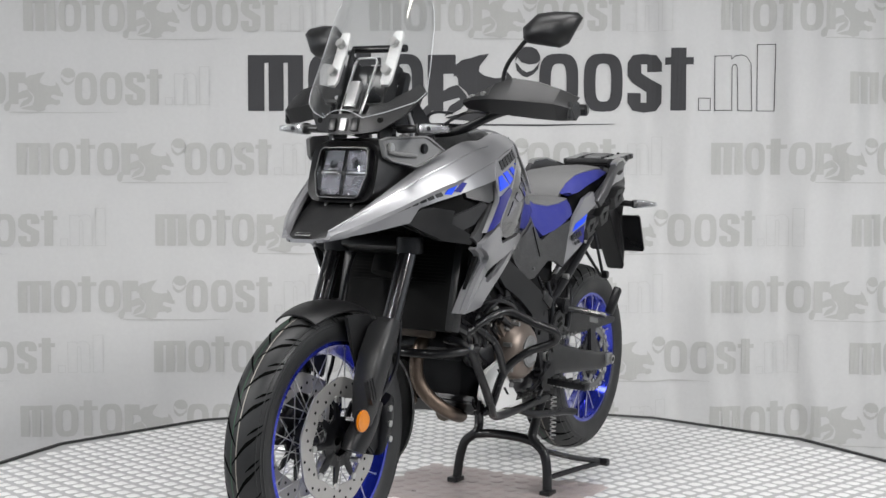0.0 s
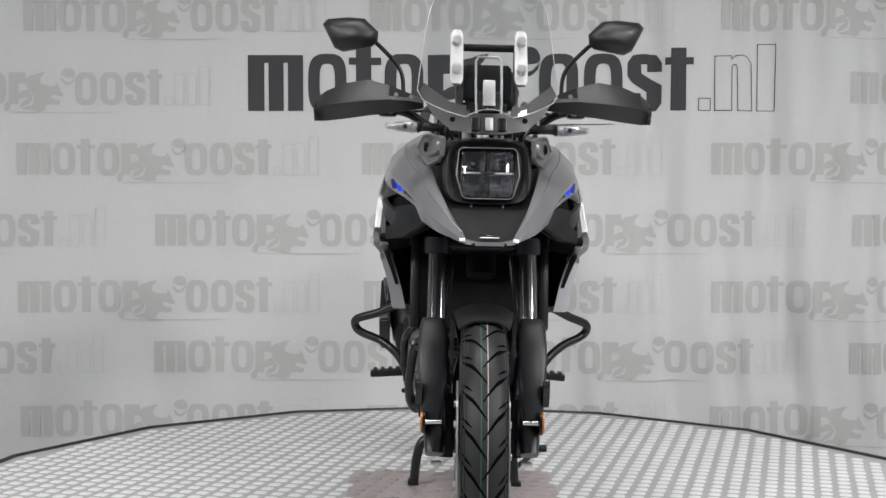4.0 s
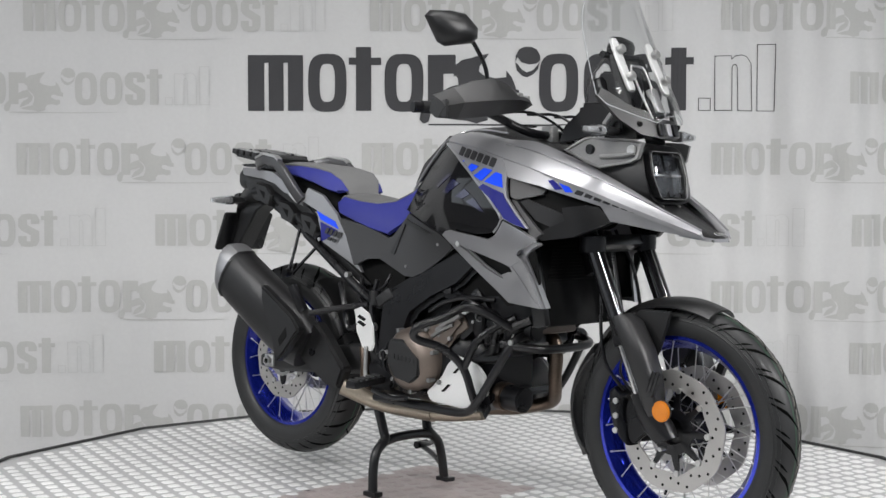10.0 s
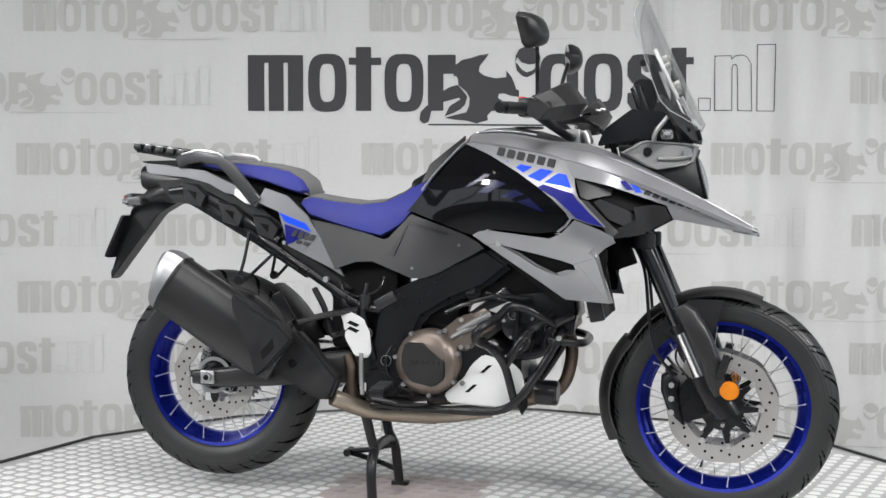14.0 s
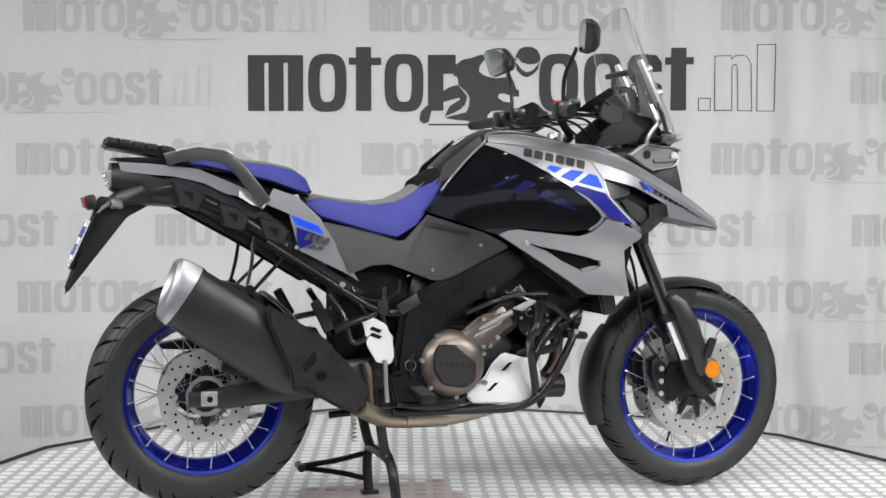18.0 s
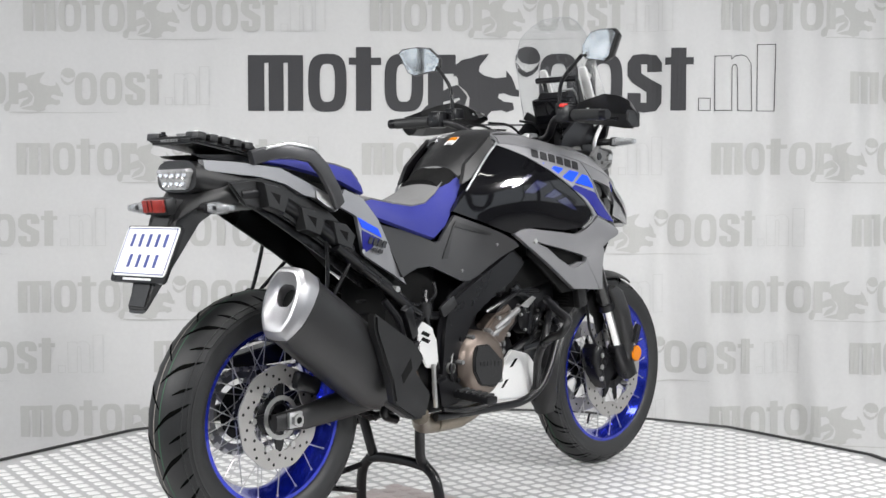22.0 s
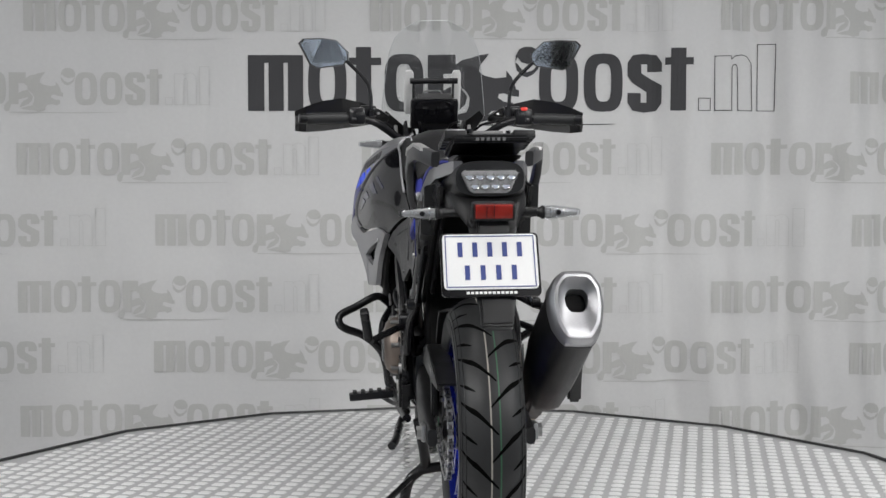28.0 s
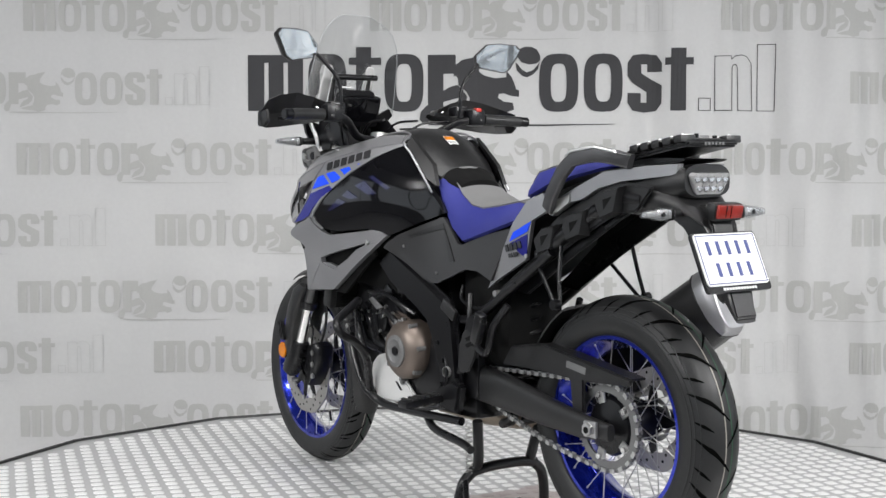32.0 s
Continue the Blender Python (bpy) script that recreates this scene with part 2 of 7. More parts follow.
def relief(outline, depth, thick, step=0.03, holes=(), plane="xz"):
    """A curved sheet of that outline: depth(a, b) gives its outer face, thick its thickness towards the middle plane."""
    bm = bmesh.new()
    bm.faces.new([bm.verts.new((a, b, 0)) for a, b in outline])
    for axis in (0, 1):
        lo, hi = min(q[axis] for q in outline), max(q[axis] for q in outline)
        k = math.floor(lo / step) + 1
        while k * step < hi - 1e-4:
            no = [0, 0, 0]
            no[axis] = 1
            co = [0, 0, 0]
            co[axis] = k * step
            bmesh.ops.bisect_plane(bm, geom=bm.verts[:] + bm.edges[:] + bm.faces[:], dist=1e-5, plane_co=co, plane_no=no)
            k += 1
    bmesh.ops.remove_doubles(bm, verts=bm.verts[:], dist=1e-5)
    front = bm.faces[:]
    ext = bmesh.ops.extrude_face_region(bm, geom=front)
    back = {v for v in ext["geom"] if isinstance(v, bmesh.types.BMVert)}
    bmesh.ops.delete(bm, geom=[f for f in front if f.is_valid and len(f.verts) < 3], context="FACES")
    for v in bm.verts:
        a, b = v.co.x, v.co.y
        d = depth(a, b) - (thick if v in back else 0)
        v.co = (a, d, b) if plane == "xz" else (d, a, b)
    return bm


def mirrored(bm):
    bmesh.ops.scale(bm, vec=(1, -1, 1), verts=bm.verts)
    return bm


def thing(name, label, category, kind="", group=""):
    return tagged(new(name), label, category, group, kind)


# ---- the studio ----
BACK_Y = 2.35


def fold(x, z):
    """The cloth's distance at x and z: smooth on one side, hanging in folds on the other."""
    w = 0.2 + 0.8 / (1 + math.exp(-(x - 0.75) * 5))
    lean = x + 0.10 * (z - 1.0)
    y = 0.030 * math.sin(11 * lean + 0.5) + 0.017 * math.sin(23 * lean + 1.3) + 0.006 * math.sin(41 * x + 2.1 * math.sin(3 * z))
    return BACK_Y - w * y - 0.006 * math.sin(2.1 * x + 1.7 * z) - 0.10 * max(0, abs(x) - 1.6) ** 1.5


def curtain():
    bm = bmesh.new()
    xs, zs = np.linspace(-3.4, 3.4, 340), np.linspace(-0.5, 3.4, 54)
    rows = [[bm.verts.new((x, fold(x, z), z)) for x in xs] for z in zs]
    for a, b in zip(rows, rows[1:]):
        for k in range(len(xs) - 1):
            bm.faces.new((a[k], a[k + 1], b[k + 1], b[k]))
    ext = bmesh.ops.extrude_face_region(bm, geom=bm.faces[:])
    bmesh.ops.translate(bm, vec=(0, 0.006, 0), verts=[v for v in ext["geom"] if isinstance(v, bmesh.types.BMVert)])
    return part("backdrop", bm, CLOTH)


def sheet_on_cloth(outline, lift=0.004):
    """A flat printed patch that follows the cloth."""
    bm = bmesh.new()
    bm.faces.new([bm.verts.new((a, 0, b)) for a, b in outline])
    lo, hi = min(q[0] for q in outline), max(q[0] for q in outline)
    k = math.floor(lo / 0.02) + 1
    while k * 0.02 < hi - 1e-4:
        bmesh.ops.bisect_plane(bm, geom=bm.verts[:] + bm.edges[:] + bm.faces[:], dist=1e-5, plane_co=(k * 0.02, 0, 0), plane_no=(1, 0, 0))
        k += 1
    for v in bm.verts:
        v.co.y = fold(v.co.x, v.co.z) - lift
    return bm


def ring_on_cloth(cx, cz, hw, hh, wall_x, wall_z, power=3.2, n=28):
    """An upright ring with a slot."""
    outer = oval((cx, 0, cz), (1, 0, 0), (0, 0, 1), hw, hh, n, power)
    inner = oval((cx, 0, cz), (1, 0, 0), (0, 0, 1), hw - wall_x, hh - wall_z, n, power)
    bm = bmesh.new()
    a = [bm.verts.new((q.x, fold(q.x, q.z) - 0.004, q.z)) for q in outer]
    b = [bm.verts.new((q.x, fold(q.x, q.z) - 0.004, q.z)) for q in inner]
    for k in range(n):
        bm.faces.new((a[k], a[(k + 1) % n], b[(k + 1) % n], b[k]))
    return bm


def rect(x0, z0, x1, z1):
    return [(x0, z0), (x1, z0), (x1, z1), (x0, z1)]


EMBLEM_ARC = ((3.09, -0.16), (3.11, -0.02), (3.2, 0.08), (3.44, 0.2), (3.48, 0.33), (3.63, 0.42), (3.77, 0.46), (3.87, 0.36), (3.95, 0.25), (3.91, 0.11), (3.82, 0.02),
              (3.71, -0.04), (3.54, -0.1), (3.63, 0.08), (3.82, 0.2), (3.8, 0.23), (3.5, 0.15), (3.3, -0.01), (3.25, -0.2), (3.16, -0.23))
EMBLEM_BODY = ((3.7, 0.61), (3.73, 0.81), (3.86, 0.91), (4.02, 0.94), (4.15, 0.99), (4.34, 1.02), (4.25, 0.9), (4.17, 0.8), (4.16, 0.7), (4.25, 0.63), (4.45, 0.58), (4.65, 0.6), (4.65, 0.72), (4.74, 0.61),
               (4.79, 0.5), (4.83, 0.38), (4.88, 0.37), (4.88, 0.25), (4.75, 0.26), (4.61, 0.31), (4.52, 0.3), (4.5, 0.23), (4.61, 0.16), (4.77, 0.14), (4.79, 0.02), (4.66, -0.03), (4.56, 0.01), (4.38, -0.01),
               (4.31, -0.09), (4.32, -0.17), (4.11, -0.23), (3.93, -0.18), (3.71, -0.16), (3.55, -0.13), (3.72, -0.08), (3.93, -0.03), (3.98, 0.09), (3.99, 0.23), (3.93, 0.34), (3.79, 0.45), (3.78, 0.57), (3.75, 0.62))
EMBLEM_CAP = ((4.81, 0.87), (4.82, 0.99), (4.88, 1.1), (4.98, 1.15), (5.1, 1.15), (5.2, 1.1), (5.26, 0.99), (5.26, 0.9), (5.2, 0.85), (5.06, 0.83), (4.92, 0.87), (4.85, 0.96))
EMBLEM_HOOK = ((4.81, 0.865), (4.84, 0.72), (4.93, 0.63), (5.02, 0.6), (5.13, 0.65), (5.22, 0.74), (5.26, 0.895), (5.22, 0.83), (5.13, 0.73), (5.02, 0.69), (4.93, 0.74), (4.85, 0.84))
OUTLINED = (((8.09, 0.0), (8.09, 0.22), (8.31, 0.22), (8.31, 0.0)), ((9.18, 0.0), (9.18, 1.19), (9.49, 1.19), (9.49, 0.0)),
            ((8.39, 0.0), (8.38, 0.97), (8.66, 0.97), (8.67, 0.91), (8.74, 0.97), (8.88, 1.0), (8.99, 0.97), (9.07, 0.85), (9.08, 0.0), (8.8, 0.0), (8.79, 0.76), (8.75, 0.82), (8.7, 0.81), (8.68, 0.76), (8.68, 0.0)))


def outlined(x0, z0, u, width):
    """Thin outlines of the hollow shapes at the end of a print."""
    out = []
    for shape in OUTLINED:
        pts = [Vector((x0 + a * u, z0 + b * u)) for a, b in shape]
        for p, q in zip(pts, pts[1:] + pts[:1]):
            d = (q - p).normalized() * width / 2
            n = Vector((-d.y, d.x))
            out.append(sheet_on_cloth([tuple(p - d - n), tuple(q + d - n), tuple(q + d + n), tuple(p - d + n)]))
    return out


def emblem(x0, z0, u):
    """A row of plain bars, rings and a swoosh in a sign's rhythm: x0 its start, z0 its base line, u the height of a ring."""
    out = []
    def bar(a, b, lo=0.0, hi=1.0):
        out.append(sheet_on_cloth(rect(x0 + a * u, z0 + lo * u, x0 + b * u, z0 + hi * u)))
    def ring(a, b):
        out.append(ring_on_cloth(x0 + (a + b) / 2 * u, z0 + 0.5 * u, (b - a) / 2 * u, 0.52 * u, 0.30 * (b - a) * u, 0.18 * u))
    bar(0.0, 0.29), bar(0.37, 0.64), bar(0.72, 0.99)
    bar(0.20, 0.96, 0.86, 1.0)
    ring(1.08, 1.78)
    bar(1.95, 2.22, 0, 1.14), bar(1.82, 2.40, 0.82, 0.95)
    ring(2.46, 3.16)
    bar(3.24, 3.52), bar(3.52, 3.74, 0.66, 1.0)
    for shape in (EMBLEM_ARC, EMBLEM_BODY, EMBLEM_CAP, EMBLEM_HOOK):
        out.append(sheet_on_cloth([(x0 + a * u, z0 + b * u) for a, b in shape]))
    out.append(sheet_on_cloth([(x0 + a * u, z0 + b * u) for a, b in ((3.25, -0.235), (5.3, -0.245), (6.6, -0.238), (6.6, -0.246), (5.3, -0.275), (3.25, -0.26))]))
    ring(5.24, 5.94), ring(6.04, 6.74)
    # a rounded block with a notch on either flank
    for pts in (((6.83, 0.86), (6.93, 1.0), (7.14, 1.03), (7.36, 1.0), (7.45, 0.86), (7.45, 0.70), (7.20, 0.70), (7.20, 0.84), (7.09, 0.84), (7.09, 0.68), (6.83, 0.62)),
                ((6.83, 0.62), (7.09, 0.68), (7.45, 0.46), (7.45, 0.34), (7.19, 0.34), (6.92, 0.50)),
                ((7.19, 0.34), (7.45, 0.34), (7.45, 0.14), (7.36, 0.0), (7.14, -0.03), (6.92, 0.0), (6.83, 0.14), (6.83, 0.32), (7.08, 0.32), (7.08, 0.15), (7.19, 0.15))):
        out.append(sheet_on_cloth([(x0 + a * u, z0 + b * u) for a, b in pts]))
    bar(7.60, 7.87, 0, 1.12), bar(7.50, 8.00, 0.82, 0.95)
    return out


backdrop = tagged(curtain(), "pale grey printed cloth backdrop hanging in soft folds", "backdrop", "", "structure")


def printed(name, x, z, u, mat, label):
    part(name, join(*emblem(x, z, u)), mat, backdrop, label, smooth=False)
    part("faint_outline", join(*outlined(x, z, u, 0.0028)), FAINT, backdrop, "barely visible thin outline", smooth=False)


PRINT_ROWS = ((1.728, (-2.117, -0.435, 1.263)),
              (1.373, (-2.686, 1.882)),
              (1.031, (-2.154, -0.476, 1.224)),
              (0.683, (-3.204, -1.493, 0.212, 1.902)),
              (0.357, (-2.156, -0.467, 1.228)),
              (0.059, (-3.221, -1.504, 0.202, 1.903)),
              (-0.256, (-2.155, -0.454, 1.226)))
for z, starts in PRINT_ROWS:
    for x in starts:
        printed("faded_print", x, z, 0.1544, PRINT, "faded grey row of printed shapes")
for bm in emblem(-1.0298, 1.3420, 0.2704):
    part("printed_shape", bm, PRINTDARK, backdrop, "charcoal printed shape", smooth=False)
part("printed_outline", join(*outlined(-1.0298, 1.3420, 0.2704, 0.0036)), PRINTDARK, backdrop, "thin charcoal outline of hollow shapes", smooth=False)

SIDES = 16
RIM = 1.705
turntable = thing("turntable", "round turntable of bright aluminium tread plate with black rim", "turntable")


def disc(r, z0, z1, n, turn=0.0):
    bm = bmesh.new()
    bmesh.ops.create_cone(bm, cap_ends=True, segments=n, radius1=r, radius2=r, depth=z1 - z0)
    bm.transform(Matrix.Translation((0, 0, (z0 + z1) / 2)) @ pose(0, 0, 0, 0, 0, turn))
    return bm


part("deck", disc(RIM, -0.04, -0.0025, SIDES), DECK, turntable, smooth=False)
part("edge_trim", disc(RIM + 0.012, -0.16, -0.0415, SIDES), TRIM, turntable, "black rim", smooth=False)
part("pedestal", disc(RIM - 0.25, -0.50, -0.165, 48), TRIM, turntable, "dark base drum")


def rim_strip():
    bm = bmesh.new()
    rings = []
    for k in range(SIDES):
        a = 2 * math.pi * k / SIDES + math.pi / 2
        rings.append([bm.verts.new((r * math.cos(a), r * math.sin(a), z)) for r, z in ((RIM - 0.006, -0.001), (RIM + 0.010, -0.001), (RIM + 0.010, 0.006), (RIM - 0.003, 0.006))])
    for k in range(SIDES):
        a, b = rings[k], rings[(k + 1) % SIDES]
        for i in range(4):
            bm.faces.new((a[i], a[(i + 1) % 4], b[(i + 1) % 4], b[i]))
    return bm


part("rim_strip", rim_strip(), TRIM, turntable, "black rubber rim strip", smooth=False)


PITCH, HALF, HEIGHT, TURN = 0.0582, 0.0194, 0.0030, -16.4
RINGS = ((HALF, 0.006, 0.0), (HALF * 0.93, 0.0065, HEIGHT * 0.45), (HALF * 0.80, 0.0065, HEIGHT * 0.85), (HALF * 0.45, 0.004, HEIGHT))


def corner(h, cut):
    return [(h, -h + cut), (h, h - cut), (h - cut, h), (-h + cut, h), (-h, h - cut), (-h, -h + cut), (-h + cut, -h), (h - cut, -h)]


def lattice(inside):
    """Places of the studs in their square lattice, with a small change of size each."""
    c, q = math.cos(radians(TURN)), math.sin(radians(TURN))
    n = int(RIM / PITCH) + 1
    pick = random.Random(4)
    for i in range(-n, n + 1):
        for j in range(-n, n + 1):
            x, y = c * i * PITCH - q * j * PITCH, q * i * PITCH + c * j * PITCH
            k = 1 + pick.uniform(-0.05, 0.05)
            if inside(x, y):
                yield x, y, k


def studs(places, turn=TURN, base=-0.0026):
    """Raised square studs with rounded corners and worn, slightly domed tops."""
    verts, faces = [], []
    c, s = math.cos(radians(turn)), math.sin(radians(turn))
    for x, y, k in places:
        o = len(verts)
        for h, cut, z in RINGS:
            verts += [(x + c * p * k - s * q * k, y + s * p * k + c * q * k, base + z * k) for p, q in corner(h, cut)]
        for r in range(3):
            faces += [(o + 8 * r + q, o + 8 * r + (q + 1) % 8, o + 8 * r + 8 + (q + 1) % 8, o + 8 * r + 8 + q) for q in range(8)]
        faces.append(tuple(range(o + 24, o + 32)))
    me = bpy.data.meshes.new("tread")
    me.from_pydata(verts, [], faces)
    me.shade_smooth()
    return me


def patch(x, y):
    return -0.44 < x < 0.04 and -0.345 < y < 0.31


def deck_inside(x, y):
    return math.hypot(x, y) < RIM * math.cos(math.pi / SIDES) - 0.03


def near_edge(x, y):
    return y < -1.09


me = studs(lattice(lambda x, y: deck_inside(x, y) and not patch(x, y) and not near_edge(x, y)))
me.materials.append(STUD)
tread = new("tread", me)
tread.parent = turntable
tagged(tread, "worn bright raised studs", kind="stuff")
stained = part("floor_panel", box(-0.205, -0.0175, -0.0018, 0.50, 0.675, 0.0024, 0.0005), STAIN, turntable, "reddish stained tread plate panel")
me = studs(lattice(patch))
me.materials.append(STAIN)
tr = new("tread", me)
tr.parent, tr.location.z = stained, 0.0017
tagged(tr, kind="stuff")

floor = tagged(part("floor", box(0, -1.2, -0.55, 9.6, 9.6, 0.1, 0), FLOORM), "grey studio floor", "floor", "", "structure")
# unseen hall walls and ceiling, added to shape bounce and reflections in the paint
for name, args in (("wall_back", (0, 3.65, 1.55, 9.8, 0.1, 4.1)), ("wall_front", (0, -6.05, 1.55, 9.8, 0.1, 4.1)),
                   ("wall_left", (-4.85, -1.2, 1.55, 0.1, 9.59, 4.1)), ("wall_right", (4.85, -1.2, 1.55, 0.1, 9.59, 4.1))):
    tagged(part(name, box(*args, 0), PALEWALL), "unseen plain grey hall wall" if name != "wall_front" else "pale hall wall with a wide shop window", "wall", "", "structure")
tagged(part("ceiling", box(0, -1.2, 3.66, 9.6, 9.6, 0.1, 0), WALL), "unseen grey hall ceiling", "ceiling", "", "structure")


# shop window behind the camera, seen in mirrors and paint; extra width added as fill
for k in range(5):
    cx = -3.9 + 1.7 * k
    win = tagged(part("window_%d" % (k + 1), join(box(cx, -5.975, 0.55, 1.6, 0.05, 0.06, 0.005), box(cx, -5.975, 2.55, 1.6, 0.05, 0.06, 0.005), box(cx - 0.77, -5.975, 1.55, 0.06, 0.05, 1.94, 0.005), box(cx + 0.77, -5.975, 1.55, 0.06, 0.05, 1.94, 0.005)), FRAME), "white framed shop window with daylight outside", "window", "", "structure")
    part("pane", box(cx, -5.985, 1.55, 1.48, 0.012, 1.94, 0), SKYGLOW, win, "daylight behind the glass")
# left row follows mirror reflections; right row is added glow for fill and reflections
for k in range(8):
    cy, wx = -4.4 + 1.9 * (k % 4), -4.775 if k < 4 else 4.775
    win = tagged(part("window_%d" % (k + 6), join(box(wx, cy, 0.55, 0.05, 1.7, 0.06, 0.005), box(wx, cy, 2.55, 0.05, 1.7, 0.06, 0.005), box(wx, cy - 0.82, 1.55, 0.05, 0.06, 1.94, 0.005), box(wx, cy + 0.82, 1.55, 0.05, 0.06, 1.94, 0.005), box(wx, cy, 1.55, 0.05, 0.04, 1.94, 0.005)), FRAME), "white framed side window with daylight outside", "window", "", "structure")
    for dy in (-0.405, 0.405):
        part("pane", box(wx * 1.002, cy + dy, 1.55, 0.012, 0.76, 1.94, 0), BRIGHT, win, "daylight behind the glass")


def ceiling_lamp():
    """A small round lamp set under the ceiling."""
    lamp = thing("ceiling_lamp", "small round white ceiling lamp, lit", "lamp", group="lamps under the ceiling")
    part("ring", lathe([(0.070, -0.01), (0.075, 0.0), (0.075, 0.03), (0.060, 0.03), (0.060, -0.01)], 24), FRAME, lamp).matrix_local = pose(0, 0, 0, 90, 0, 0)
    part("disc", cyl((0, 0, -0.012), (0, 0, -0.006), 0.058, seg=24), LAMPDISC, lamp, "glowing lamp disc")
    return lamp


first_lamp = None
for x in (-3.6, -1.8, 0.0, 1.8, 3.6):
    for y in (-4.6, -2.4):
        if first_lamp is None:
            first_lamp = ceiling_lamp()
            first_lamp.matrix_world = pose(x, y, 3.58)
        else:
            copy_thing(first_lamp, pose(x, y, 3.58))


# ---- the motorcycle: x forward, y to its left, z up ----
motorcycle = thing("motorcycle", "silver and black adventure motorcycle, blue rims and seat, on centre stand", "motorcycle")

# half width of the bodywork at some places (x, z)
FLANK = ((0.872, 0.855, 0.066), (0.80, 0.888, 0.112), (0.74, 0.907, 0.132), (0.70, 0.935, 0.162), (0.65, 0.892, 0.150), (0.631, 0.926, 0.176), (0.571, 0.967, 0.198), (0.517, 1.003, 0.234),
         (0.43, 1.030, 0.244), (0.339, 1.055, 0.241), (0.373, 1.003, 0.259), (0.367, 0.973, 0.272), (0.464, 0.861, 0.279), (0.355, 0.878, 0.270), (0.304, 0.823, 0.246), (0.15, 0.80, 0.202),
         (0.483, 0.839, 0.290), (0.466, 0.646, 0.228), (0.383, 0.726, 0.226), (0.34, 0.64, 0.205), (0.137, 1.09, 0.191), (0.24, 1.078, 0.218), (0.13, 0.95, 0.230), (-0.02, 0.93, 0.176), (0.045, 1.112, 0.146),
         (0.02, 1.135, 0.115), (-0.14, 0.91, 0.125), (-0.05, 1.02, 0.14), (0.02, 0.80, 0.160), (-0.13, 0.73, 0.148), (-0.25, 0.82, 0.128), (-0.45, 0.87, 0.125),
         (-0.36, 0.70, 0.140), (-0.56, 0.93, 0.125), (-0.85, 1.02, 0.105), (-1.02, 1.04, 0.07))


def thin_plate(points):
    """A smooth surface y(x, z) through the points."""
    p = np.array(points, float)
    n = len(p)
    def phi(d2):
        return 0.5 * d2 * np.log(d2 + 1e-9)
    k = phi(((p[:, None, :2] - p[None, :, :2]) ** 2).sum(2)) + 2e-3 * np.eye(n)
    q = np.hstack([np.ones((n, 1)), p[:, :2]])
    a = np.block([[k, q], [q.T, np.zeros((3, 3))]])
    w = np.linalg.solve(a, np.concatenate([p[:, 2], np.zeros(3)]))
    def f(x, z):
        return float(phi((p[:, 0] - x) ** 2 + (p[:, 1] - z) ** 2) @ w[:n] + w[n] + w[n + 1] * x + w[n + 2] * z)
    return f


skin = thin_plate(FLANK)


def flank(name, outline, mat, lift=0.0, thick=0.012, label="", sides=(-1, 1), step=0.03, parent=None, angle=40, dish=None):
    """A body panel of that side outline on one or both flanks."""
    made = []
    for s in sides:
        bm = relief(outline, lambda a, b: skin(a, b) + lift + (dish(a, b) if dish else 0), thick, step)
        if s < 0:
            mirrored(bm)
        made.append(part(name, bm, mat, parent or motorcycle, label, angle=angle))
    return made


# --- wheels ---
FA, RA = (0.796, 0.0, 0.335), (-0.786, 0.0, 0.374)


def tyre_profile(r, w, rim):
    """Half-round section of a tyre: (radius, y)."""
    out = []
    for k in range(17):
        a = math.pi * (k / 16 - 0.5)
        y = 0.5 * w * math.sin(a)
        h = math.cos(a) ** 0.62
        out.append((rim + (r - rim) * h, y * (1.0 if h > 0.2 else 0.86)))
    out += [(rim - 0.004, 0.40 * w), (rim - 0.006, 0.0), (rim - 0.004, -0.40 * w)]
    return out


def groove_strip(r, w, rim, a0, pts, half):
    """A near-black strip just above the tyre, a groove's shade put into colour: pts are (angle offset, share of the
    half section).
    """
    bm = bmesh.new()
    left, right = [], []
    line = spline([(p[0], p[1], 0) for p in pts], 4)
    for i, q in enumerate(line):
        d = (line[min(i + 1, len(line) - 1)] - line[max(i - 1, 0)])
        d = Vector((d.x * r, d.y * w * 0.7, 0)).normalized()
        for store, sgn in ((left, 1), (right, -1)):
            hw = half * min(1, 0.25 + 1.6 * min(i, len(line) - 1 - i) / len(line))
            ang = a0 + q.x - sgn * d.y * hw / r
            sh = q.y + sgn * d.x * hw / (w * 0.72)
            a = max(-1.5, min(1.5, sh * math.pi / 2))
            y = 0.5 * w * math.sin(a)
            rr = rim + (r - rim) * math.cos(a) ** 0.62 + 0.0009
            store.append(bm.verts.new((rr * math.cos(ang), y * 1.012, rr * math.sin(ang))))
    for i in range(len(line) - 1):
        bm.faces.new((left[i], left[i + 1], right[i + 1], right[i]))
    return bm


